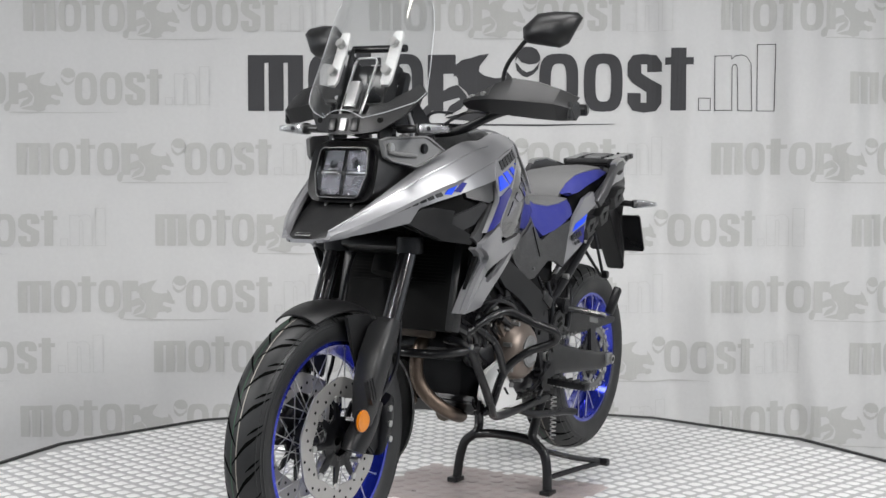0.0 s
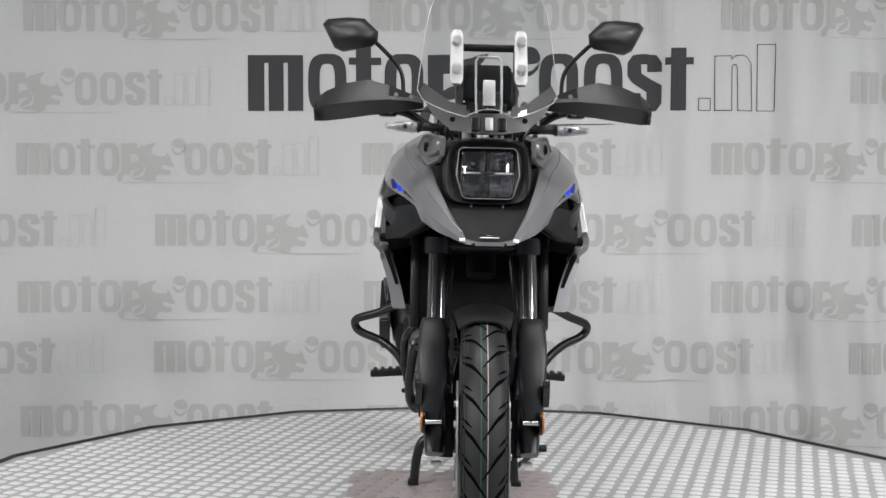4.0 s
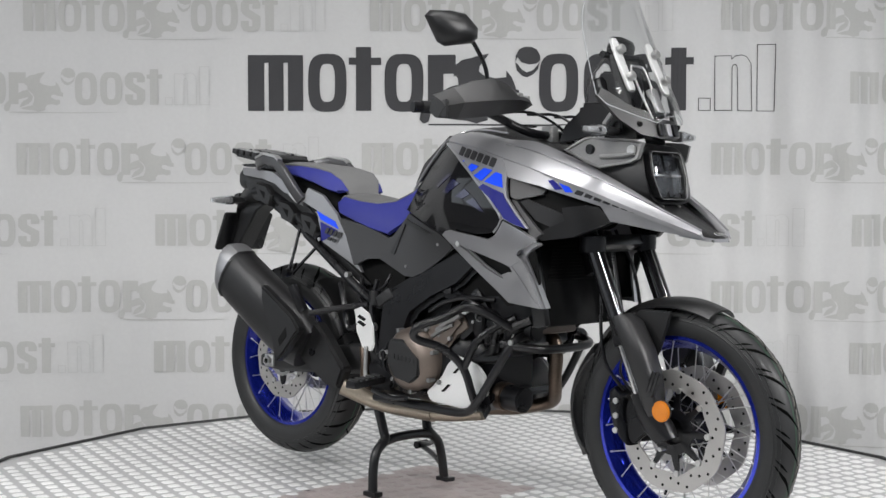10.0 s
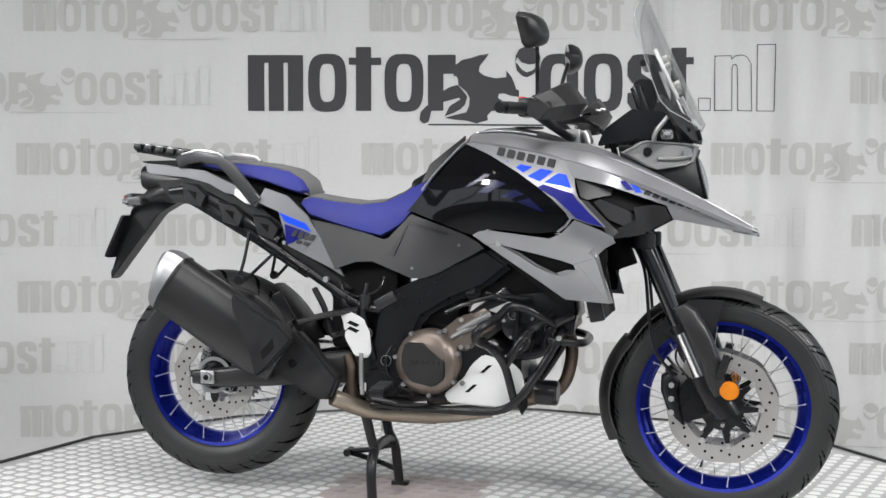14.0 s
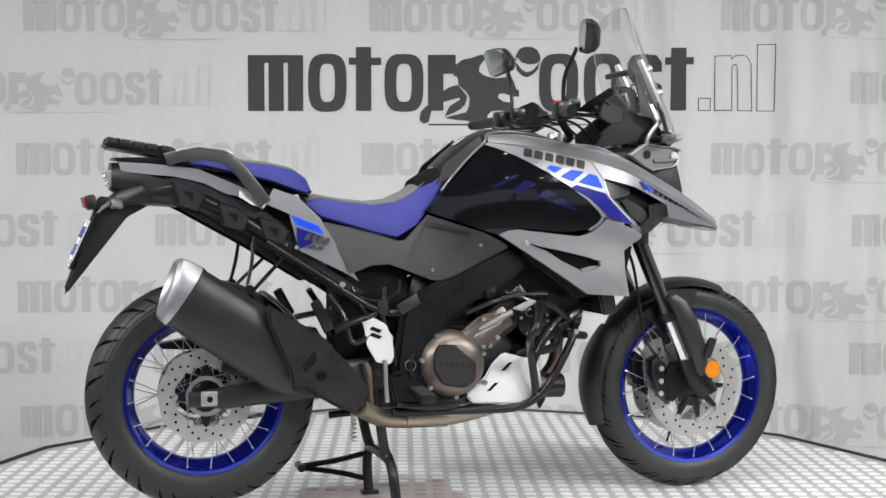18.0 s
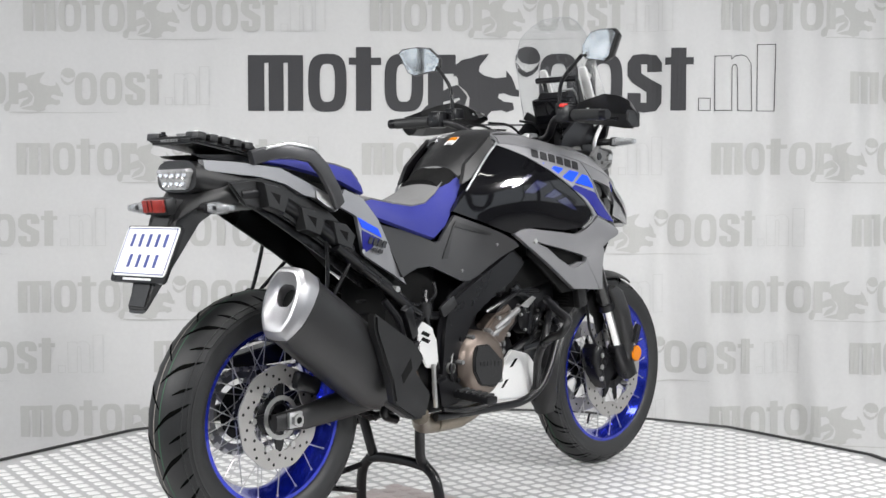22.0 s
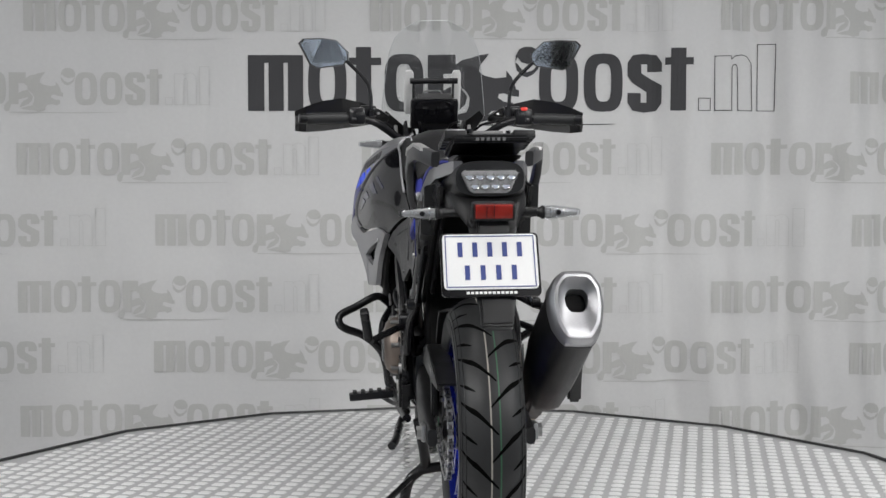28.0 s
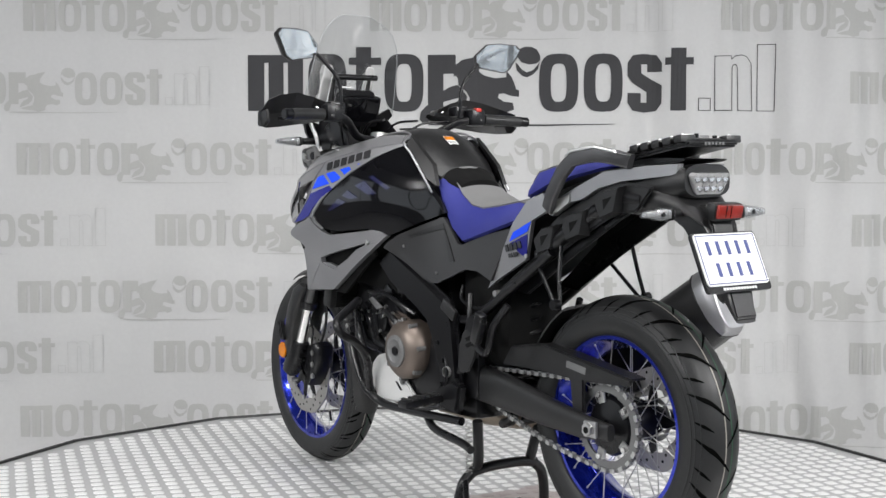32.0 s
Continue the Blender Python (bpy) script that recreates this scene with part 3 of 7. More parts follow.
def wheel(name, centre, r, w, rim, disc_r, discs, spokes, count, way):
    hub = part(name, join(lathe([(0.045, -0.055), (0.052, -0.05), (0.030, -0.02), (0.028, 0.02), (0.052, 0.05), (0.045, 0.055), (0.012, 0.056), (0.012, -0.056)], 32)), BLACK, motorcycle, "spoked wheel with blue rim and black hub")
    hub.location = centre
    part("tyre", lathe(tyre_profile(r, w, rim), 96), RUBBER, hub, "black road tyre with angled grooves")
    bits, cut = [], (0.0048 if w < 0.13 else 0.0066)
    for k in range(count):
        a0 = 2 * math.pi * k / count
        st = 2 * math.pi / count
        bits.append(groove_strip(r, w, rim, a0, ((way * -0.02, -0.06), (way * 0.11, 0.28), (way * 0.17, 0.50), (way * 0.24, 0.74)), cut))
        bits.append(groove_strip(r, w, rim, a0 + st * 0.5, ((way * -0.02, 0.06), (way * 0.11, -0.28), (way * 0.17, -0.50), (way * 0.24, -0.74)), cut))
        bits.append(groove_strip(r, w, rim, a0 + st * 0.45, ((way * 0.08, 0.34), (way * 0.17, 0.72)), cut * 0.76))
        bits.append(groove_strip(r, w, rim, a0 + st * 0.95, ((way * 0.08, -0.34), (way * 0.17, -0.72)), cut * 0.76))
    tagged(part("groove_strip", join(*bits), GROOVE_SHADE, hub, "near-black strips standing in for the shade in tread grooves"), kind="stuff")
    hw = 0.40 * w
    for off, m in ((-0.10, STRIPE_GREEN), (0.07, STRIPE_WHITE)):
        a1, a2 = (off - 0.014) * math.pi / 2, (off + 0.014) * math.pi / 2
        prof = [(rim + (r - rim) * math.cos(a) ** 0.62 + 0.0005, 0.5 * w * math.sin(a)) for a in (a1, a2)]
        part("tyre_stripe", lathe(prof, 96, closed=False), m, hub, "thin factory colour stripe round the tyre")
    for side in (-1, 1):
        for q in (0.60, 0.72, 0.80):
            a = q * math.pi / 2
            prof = [(rim + (r - rim) * math.cos(b) ** 0.62 + h, side * (0.5 * w * math.sin(b) + h * 0.8)) for b, h in ((a - 0.025, 0.0), (a - 0.01, 0.0012), (a + 0.01, 0.0012), (a + 0.025, 0.0))]
            part("sidewall_rib", lathe(prof, 96, closed=False), RUBBER, hub)
    part("rim", lathe([(rim + 0.006, -hw), (rim + 0.006, -hw + 0.006), (rim - 0.010, -hw + 0.012), (rim - 0.022, -hw * 0.35), (rim - 0.030, 0),
                       (rim - 0.022, hw * 0.35), (rim - 0.010, hw - 0.012), (rim + 0.006, hw - 0.006), (rim + 0.006, hw), (rim - 0.014, hw),
                       (rim - 0.026, hw * 0.55), (rim - 0.038, hw * 0.25), (rim - 0.042, 0), (rim - 0.038, -hw * 0.25), (rim - 0.026, -hw * 0.55), (rim - 0.014, -hw)], 96), BLUE, hub, "glossy blue anodised rim")
    wire = part("spoke", cyl((0, 0, 0), (0, 0, 1), 0.0015, seg=6), STEEL, hub, "bright steel spoke")
    nip = part("nipple", cyl((0, 0, -0.003), (0, 0, 0.004), 0.0030, 0.0024, seg=8), STEEL, hub)
    first = True
    for k in range(spokes):
        side = 1 if k % 2 else -1
        a = 2 * math.pi * (k + 0.5) / spokes
        b = a + radians(64) * (1 if (k // 2) % 2 else -1)
        p = Vector((0.046 * math.cos(b), side * 0.046, 0.046 * math.sin(b)))
        q = Vector(((rim - 0.021) * math.cos(a), side * hw * 0.80, (rim - 0.021) * math.sin(a)))
        d = q - p
        turn = d.to_track_quat("Z", "Y").to_matrix().to_4x4()
        m1 = Matrix.Translation(p) @ turn @ Matrix.Diagonal((1, 1, d.length, 1))
        m2 = Matrix.Translation(q) @ turn
        if first:
            wire.matrix_local, nip.matrix_local, first = m1, m2, False
        else:
            share("spoke", wire, hub, m1), share("nipple", nip, hub, m2)
    for y in discs:
        brake_disc(hub, disc_r, y, 0.70 if len(discs) > 1 else 0.64)
    return hub


def brake_disc(hub, r, y, share_in=0.70):
    """A wavy drilled brake disc on a black carrier."""
    n = 96
    bm = bmesh.new()
    rings = []
    inner = r * share_in
    for k in range(n):
        a = 2 * math.pi * k / n
        ro = r + 0.0025 * math.sin(9 * a)
        ri = inner + 0.003 * math.sin(9 * a + 1)
        rings.append([bm.verts.new((rr * math.cos(a), y + dy, rr * math.sin(a))) for rr, dy in ((ro, -0.0025), (ro, 0.0025), (ri, 0.0025), (ri, -0.0025))])
    for k in range(n):
        a, b = rings[k], rings[(k + 1) % n]
        for i in range(4):
            bm.faces.new((a[i], a[(i + 1) % 4], b[(i + 1) % 4], b[i]))
    d = part("brake_disc", bm, BRAKE, hub, "drilled steel brake disc")
    holes = []
    for k in range(36):
        a = 2 * math.pi * k / 36
        rr = inner + (r - inner) * (0.25, 0.5, 0.75)[k % 3]
        c = Vector((rr * math.cos(a), y, rr * math.sin(a)))
        holes.append(cyl(c + Vector((0, -0.0028, 0)), c + Vector((0, 0.0028, 0)), 0.0042, seg=8))
    return d, tagged(part("drill_hole", join(*holes), DARK, hub), kind="stuff")


def carrier(hub, y, r, lobes=9, label="black brake disc carrier"):
    """A scalloped carrier plate between hub and disc."""
    n = 108
    bm = bmesh.new()
    rings = []
    for k in range(n):
        a = 2 * math.pi * k / n
        ro = r - 0.046 + 0.050 * max(0, math.cos(lobes * a)) ** 1.6
        rings.append([bm.verts.new((q * math.cos(a), y + dy, q * math.sin(a))) for q, dy in ((ro, -0.003), (ro, 0.003), (0.036, 0.005), (0.036, -0.005))])
    for k in range(n):
        a, b = rings[k], rings[(k + 1) % n]
        for i in range(4):
            bm.faces.new((a[i], a[(i + 1) % 4], b[(i + 1) % 4], b[i]))
    return part("disc_carrier", bm, BLACK, hub, label)


STRIPE_GREEN = material("green_stripe", (0.025, 0.085, 0.045), 0.6, vary=0.2)
STRIPE_WHITE = material("pale_stripe", (0.30, 0.28, 0.25), 0.6, vary=0.1)
front = wheel("front_wheel", FA, 0.335, 0.114, 0.257, 0.162, (-0.062, 0.062), 40, 24, 1)
rear = wheel("rear_wheel", RA, 0.332, 0.158, 0.235, 0.136, (-0.078,), 40, 17, -1)
carrier(front, -0.062, 0.110)
carrier(front, 0.062, 0.110)
carrier(rear, -0.078, 0.086, 4)
for k in range(9):
    for y in (-0.067, 0.067):
        a = 2 * math.pi * k / 9
        c = Vector((0.112 * math.cos(a), y, 0.112 * math.sin(a)))
        part("disc_button", cyl(c + Vector((0, -0.003, 0)), c + Vector((0, 0.003, 0)), 0.0085, seg=12, bevel=0.001), STEEL, front)

# --- body panels ---
# glossy black tank cover
flank("tank_cover", [(0.036, 1.104), (0.066, 1.093), (0.12, 1.069), (0.206, 1.019), (0.268, 0.977), (0.316, 0.939), (0.352, 0.904), (0.363, 0.886), (0.351, 0.869), (0.327, 0.850), (0.255, 0.842), (0.135, 0.853), (0.085, 0.828), (0.03, 0.845), (-0.145, 0.905), (-0.06, 1.000)],
      GLOSS, 0.004, 0.02, "gloss black tank side", step=0.025)
# silver upper cowl: a side band under a sharp crease, and a flatter top that runs on to the beak
CREASE = [(0.045, 0.152, 1.112), (0.14, 0.198, 1.101), (0.24, 0.226, 1.083), (0.34, 0.249, 1.058), (0.43, 0.252, 1.032), (0.517, 0.243, 1.004), (0.60, 0.206, 0.972), (0.70, 0.170, 0.931), (0.80, 0.120, 0.889), (0.872, 0.072, 0.857)]
CROWN = [(0.060, 0.110, 1.134), (0.14, 0.130, 1.138), (0.22, 0.152, 1.127), (0.30, 0.168, 1.112), (0.397, 0.172, 1.104), (0.491, 0.160, 1.070), (0.569, 0.145, 1.035), (0.668, 0.126, 0.984), (0.772, 0.098, 0.923), (0.868, 0.060, 0.860)]
flank("upper_cowl", [(0.050, 1.110), (0.14, 1.0995), (0.24, 1.082), (0.337, 1.057), (0.352, 1.034), (0.369, 1.003), (0.372, 0.979), (0.382, 0.946), (0.421, 0.905), (0.463, 0.863), (0.418, 0.872), (0.378, 0.886), (0.368, 0.887), (0.356, 0.907), (0.318, 0.944), (0.27, 0.982), (0.208, 1.024), (0.122, 1.074), (0.066, 1.098), (0.042, 1.107)],
      SILVER, 0.006, 0.014, "silver painted upper cowl", step=0.025)
flank("beak_blade", [(0.3405, 1.0565), (0.43, 1.031), (0.517, 1.003), (0.60, 0.971), (0.70, 0.930), (0.80, 0.888), (0.870, 0.857), (0.878, 0.848), (0.767, 0.866), (0.647, 0.888), (0.629, 0.927), (0.476, 0.980), (0.3735, 1.003), (0.3555, 1.033)], SILVER, 0.006, 0.014, "silver beak side with a sharp crease", step=0.025)
flank("seam_lip", [(0.337, 1.057), (0.3405, 1.0565), (0.3555, 1.033), (0.3735, 1.003), (0.3765, 0.979), (0.3865, 0.947), (0.4255, 0.906), (0.466, 0.864), (0.463, 0.863), (0.421, 0.905), (0.382, 0.946), (0.372, 0.979), (0.369, 1.003), (0.352, 1.034)], SILVER, 0.009, 0.006, "raised lip along the seam", step=0.04)
for s in (-1, 1):
    rings = []
    for (x, y, z), (a, b, c) in zip(spline(CREASE, 3), spline(CROWN, 3)):
        line = [Vector((x + (a - x) * q, s * (y + (b - y) * q), z + (c - z) * q + 0.010 * math.sin(math.pi * q))) for q in np.linspace(0, 1, 7)]
        rings.append(line + [p - Vector((0, s * 0.004, 0.012)) for p in reversed(line)])
    part("cowl_ridge", tube([tuple(r[3] + Vector((0, 0, 0.0005))) for r in rings[9::3]], 0.0030, 8), SILVER, motorcycle, "raised line along the cowl top")
    part("cowl_top", loft(rings), SILVER, motorcycle, "silver cowl top sloping to the tank")
# thin bright edge between the tank pad and the black side
for s in (-1, 1):
    part("tank_edge", tube([(x, s * (skin(x, z) + 0.010), z) for x, z in ((-0.100, 0.965), (-0.055, 1.020), (0.0, 1.078), (0.036, 1.112))] + [(0.062, s * 0.108, 1.139), (0.14, s * 0.106, 1.146), (0.24, s * 0.107, 1.134)], 0.0035, 8), SILVER, motorcycle, "thin bright edge of the tank")
flank("tank_pad", [(-0.080, 1.045), (0.028, 1.130), (0.0295, 1.121), (0.032, 1.107), (-0.062, 1.008), (-0.105, 0.985)], PLASTIC, 0.004, 0.014, "black textured tank pad side", step=0.025)
# silver lower shroud with the slanted slot
SLOT_TOP = [(0.110, 0.806), (0.066, 0.834), (0.090, 0.846), (0.118, 0.850), (0.155, 0.845), (0.300, 0.829), (0.326, 0.838), (0.341, 0.847), (0.362, 0.867), (0.377, 0.883), (0.418, 0.868), (0.455, 0.853), (0.488, 0.836), (0.488, 0.826), (0.462, 0.815), (0.429, 0.801), (0.418, 0.790), (0.436, 0.776), (0.371, 0.755), (0.336, 0.766), (0.260, 0.784), (0.194, 0.798), (0.147, 0.810)]
SLOT_LOW = [(0.1105, 0.8055), (0.147, 0.8095), (0.203, 0.781), (0.260, 0.746), (0.327, 0.720), (0.355, 0.726), (0.378, 0.739), (0.3715, 0.7545), (0.436, 0.7755), (0.452, 0.724), (0.477, 0.645), (0.346, 0.653), (0.260, 0.710), (0.166, 0.770)]
flank("radiator_shroud", SLOT_TOP, SILVER, 0.010, 0.016, "silver radiator shroud above a slanted slot", step=0.025)
flank("radiator_shroud", SLOT_LOW, SILVER, 0.009, 0.016, "silver radiator shroud below a slanted slot", step=0.025)
flank("shroud_crease", [(0.372, 0.753), (0.384, 0.757), (0.471, 0.650), (0.458, 0.649)], SILVER, 0.0108, 0.004, "sharp crease of the shroud", step=0.03)
flank("slot_lip", [(0.327, 0.720), (0.355, 0.726), (0.378, 0.739), (0.352, 0.739), (0.320, 0.729)], SILVER, 0.002, 0.010, "bright inner lip of the slot", step=0.03)
flank("slot_lip", [(0.150, 0.8085), (0.205, 0.7815), (0.262, 0.7465), (0.325, 0.7215), (0.318, 0.7275), (0.264, 0.7525), (0.208, 0.7870)], SILVER, 0.0, 0.006, "bright inner lip of the slot", step=0.03)
flank("shroud_fold", [(0.418, 0.790), (0.429, 0.801), (0.462, 0.815), (0.488, 0.826), (0.492, 0.820), (0.466, 0.806), (0.444, 0.786), (0.459, 0.724), (0.483, 0.646), (0.477, 0.645), (0.452, 0.724), (0.436, 0.776)], SILVER, -0.006, 0.020, "silver folded shroud edge", step=0.025)
flank("shroud_inner", [(0.15, 0.80), (0.47, 0.80), (0.46, 0.66), (0.32, 0.64), (0.15, 0.77)], DARK, -0.012, 0.01, "black inner shroud")
# recessed vent between beak and shroud, with black louvres
flank("vent_panel", [(0.376, 0.999), (0.479, 0.977), (0.626, 0.924), (0.645, 0.888), (0.558, 0.842), (0.478, 0.830), (0.430, 0.900), (0.390, 0.946)], DARK, -0.034, 0.010, "black vent recess")
flank("vent_louvre", [(0.376, 0.999), (0.441, 0.985), (0.479, 0.975), (0.475, 0.955), (0.410, 0.941), (0.391, 0.949)], COVERG, -0.004, 0.012, "black moulded vent louvre", dish=lambda a, b: -0.25 * max(0.0, a - 0.40))
flank("vent_louvre", [(0.429, 0.935), (0.447, 0.943), (0.520, 0.912), (0.566, 0.886), (0.524, 0.862), (0.471, 0.886)], COVERG, -0.012, 0.012, "black moulded vent louvre", dish=lambda a, b: 0.35 * (b - 0.900))
flank("vent_louvre", [(0.392, 0.941), (0.412, 0.937), (0.462, 0.886), (0.500, 0.850), (0.478, 0.832), (0.430, 0.900)], COVERG, -0.006, 0.012, "black moulded vent louvre")
flank("vent_chin", [(0.540, 0.921), (0.590, 0.929), (0.624, 0.925), (0.644, 0.888), (0.558, 0.842), (0.490, 0.832), (0.480, 0.850), (0.545, 0.886)], PLASTIC, -0.004, 0.014, "black chin of the vent", dish=lambda a, b: 0.30 * (b - 0.890))
flank("tank_trim", [(0.027, 1.111), (0.066, 1.101), (0.122, 1.077), (0.208, 1.027), (0.27, 0.985), (0.318, 0.947), (0.357, 0.909), (0.369, 0.886), (0.355, 0.864), (0.329, 0.846), (0.325, 0.851), (0.350, 0.869), (0.362, 0.886), (0.351, 0.904), (0.315, 0.939), (0.267, 0.977), (0.205, 1.019), (0.119, 1.069), (0.065, 1.093), (0.032, 1.105)], SILVER, 0.009, 0.006, "bright trim edge", step=0.03)
flank("tank_flash", [(0.042, 0.978), (0.109, 1.015), (0.122, 1.010), (0.053, 0.973)], DIMBLUE, 0.0055, 0.003, "dark blue decal on the tank side")
flank("tank_flash", [(0.086, 0.960), (0.136, 0.998), (0.172, 0.985), (0.116, 0.957)], DIMBLUE, 0.0055, 0.003)
flank("tank_flash", [(0.156, 0.947), (0.200, 0.970), (0.227, 0.954), (0.191, 0.942)], DIMBLUE, 0.0055, 0.003)
flank("tank_flash", [(0.207, 0.934), (0.243, 0.945), (0.292, 0.904), (0.268, 0.909)], DIMBLUE, 0.0055, 0.003)
# grey covers below the seat
flank("side_cover", [(-0.452, 0.872), (-0.33, 0.848), (-0.225, 0.815), (-0.205, 0.820), (-0.136, 0.893), (0.03, 0.838), (0.082, 0.812), (0.100, 0.796), (-0.05, 0.715), (-0.094, 0.699), (-0.13, 0.700), (-0.254, 0.748), (-0.31, 0.745), (-0.372, 0.722)],
      COVERG, 0.0, 0.012, "dark grey side cover below the seat")
flank("cover_crease", [(-0.185, 0.765), (-0.145, 0.860), (-0.02, 0.832), (-0.005, 0.836), (-0.14, 0.875), (-0.205, 0.768)], PLASTIC, 0.0035, 0.006)
# silver tail panel
flank("tail_panel", [(-0.60, 0.968), (-0.53, 0.945), (-0.465, 0.885), (-0.347, 0.700), (-0.39, 0.725), (-0.525, 0.790), (-0.555, 0.895), (-0.625, 0.925)], SILVER, 0.004, 0.012, "silver tail panel", dish=lambda a, b: 0.12 * (b - 0.84))
flank("tail_decal", [(-0.552, 0.893), (-0.468, 0.860), (-0.452, 0.835), (-0.535, 0.865)], DECAL, 0.006, 0.003, "blue decal", dish=lambda a, b: 0.12 * (b - 0.84))
flank("tail_decal", [(-0.535, 0.858), (-0.455, 0.830), (-0.51, 0.800), (-0.53, 0.795)], NAVY, 0.006, 0.003, dish=lambda a, b: 0.12 * (b - 0.84))
# blue decals on the cowl
flank("cowl_decal", [(0.161, 1.049), (0.177, 1.052), (0.170, 1.045)], DECAL, 0.0085, 0.003, "bright blue decal")
flank("cowl_decal", [(0.192, 1.027), (0.214, 1.042), (0.249, 1.034), (0.217, 1.014)], DECAL, 0.0085, 0.003)
flank("cowl_decal", [(0.236, 1.007), (0.275, 1.029), (0.312, 1.022), (0.274, 0.992)], DECAL, 0.0085, 0.003)
flank("cowl_decal", [(0.287, 0.990), (0.327, 1.017), (0.351, 1.011), (0.366, 0.973)], DECAL, 0.0085, 0.003)
flank("cowl_decal", [(0.267, 0.974), (0.284, 0.984), (0.371, 0.958), (0.381, 0.943), (0.420, 0.902), (0.460, 0.865), (0.418, 0.874), (0.379, 0.889), (0.361, 0.909), (0.317, 0.946)], NAVY, 0.0095, 0.003, "dark blue decal")


def bars_on_flank(name, x0, z0, x1, z1, count, h, mat, lift, label, lean=0.006):
    """Plain leaning blocks where lettering stands, each with its corners cut."""
    for s in (-1, 1):
        for k in range(count):
            def at(u, v):
                q = (k + u) / count
                return x0 + (x1 - x0) * q + lean * v, z0 + (z1 - z0) * q + h * v
            bm = relief([at(u, v) for u, v in ((0.08, 0.12), (0.16, 0), (0.78, 0), (0.82, 0.10), (0.82, 0.88), (0.74, 1), (0.12, 1), (0.08, 0.92))], lambda p, q: skin(p, q) + lift, 0.002, 0.05)
            part(name, mirrored(bm) if s < 0 else bm, mat, motorcycle, label)


bars_on_flank("brand_bar", 0.135, 1.070, 0.319, 1.029, 6, 0.024, INK, 0.0085, "black lettering bars")
bars_on_flank("model_bar", 0.562, 0.960, 0.727, 0.907, 7, 0.014, INK, 0.0085, "small black lettering bars", 0.010)
bars_on_flank("model_bar", -0.515, 0.822, -0.44, 0.805, 4, 0.018, INK, 0.008, "small black lettering bars", 0.010)
bars_on_flank("model_bar", -0.500, 0.800, -0.455, 0.790, 2, 0.010, INK, 0.008, "small black lettering bars", 0.006)
for k in (0, 1):
    flank("cowl_flash", [(0.501 + 0.028 * k, 0.994 - 0.006 * k), (0.515 + 0.028 * k, 0.996 - 0.006 * k), (0.538 + 0.024 * k, 0.971 - 0.008 * k), (0.521 + 0.024 * k, 0.969 - 0.006 * k)], (NAVY, DECAL)[k], 0.0085, 0.003)
# top of the tank: a black saddle cover with the filler, and closing skins
top = [(-0.085, 1.035, 0.10), (-0.03, 1.085, 0.115), (0.03, 1.128, 0.118), (0.08, 1.150, 0.112), (0.16, 1.153, 0.118), (0.25, 1.140, 0.125), (0.33, 1.115, 0.13), (0.42, 1.085, 0.135)]
part("tank_top", loft([[Vector((x, w * c, z - 0.035 * abs(c) ** 2.5 + 0.008)) for c in np.linspace(-1, 1, 15)] + [Vector((x, w * c, z - 0.09)) for c in np.linspace(1, -1, 15)] for x, z, w in top]), PLASTIC, motorcycle, "black textured tank top cover")
part("tank_core", loft([oval((x, 0, z), (0, 1, 0), (0, 0, 1), w, h, 24, 3.2) for x, z, w, h in ((-0.15, 0.93, 0.08, 0.07), (-0.05, 0.96, 0.11, 0.10), (0.1, 0.97, 0.15, 0.14), (0.3, 0.97, 0.17, 0.13), (0.42, 0.95, 0.15, 0.11), (0.50, 0.94, 0.10, 0.08))]), DARK, motorcycle)

# --- seat ---
def cushion(name, rows, lower, split, label):
    """rows: x, top z, half width, top half width; lower(x): bottom z of the side."""
    sides, top_rings = [], []
    for s in (-1, 1):
        rings = []
        for x, z, w, wt in rows:
            lo = lower(x)
            ring = [Vector((x, s * (w - 0.012), lo)), Vector((x, s * w, lo + 0.006))]
            for q in (0.25, 0.5, 0.75, 0.9, 1.0):
                zz = lo + (z - 0.006 - lo) * q
                ring.append(Vector((x, s * (w + (wt - w) * q ** 2.6), zz)))
            ring.append(Vector((x, s * (wt - 0.004), z - 0.0005)))
            rings.append(ring)
        sides.append(loft(rings, closed=False))
    seat = part(name, join(*sides), VINYL, motorcycle, label)
    rings = [[Vector((x, wt * c, z + 0.010 * (1 - c * c))) for c in np.linspace(-1, 1, 13)] + [Vector((x, (wt - 0.01) * c, z - 0.03)) for c in np.linspace(1, -1, 13)] for x, z, w, wt in rows]
    part("seat_top", loft(rings), VGREY, seat, "grey vinyl seat top")
    return seat


def rider_low(x):
    return float(np.interp(x, (-0.49, -0.46, -0.36, -0.24, -0.20, -0.15, -0.10, -0.07), (0.915, 0.885, 0.855, 0.822, 0.825, 0.880, 0.945, 1.005)))


cushion("rider_seat", [(-0.495, 0.935, 0.10, 0.085), (-0.46, 0.945, 0.125, 0.105), (-0.38, 0.932, 0.135, 0.112), (-0.30, 0.924, 0.138, 0.108), (-0.23, 0.932, 0.130, 0.095), (-0.17, 0.960, 0.122, 0.082), (-0.11, 1.008, 0.112, 0.070), (-0.075, 1.040, 0.105, 0.060), (-0.062, 1.050, 0.10, 0.05)],
        rider_low, 0, "blue vinyl rider seat with grey top")


def pillion_low(x):
    return float(np.interp(x, (-0.83, -0.62, -0.50, -0.475), (1.035, 0.992, 0.950, 0.958)))


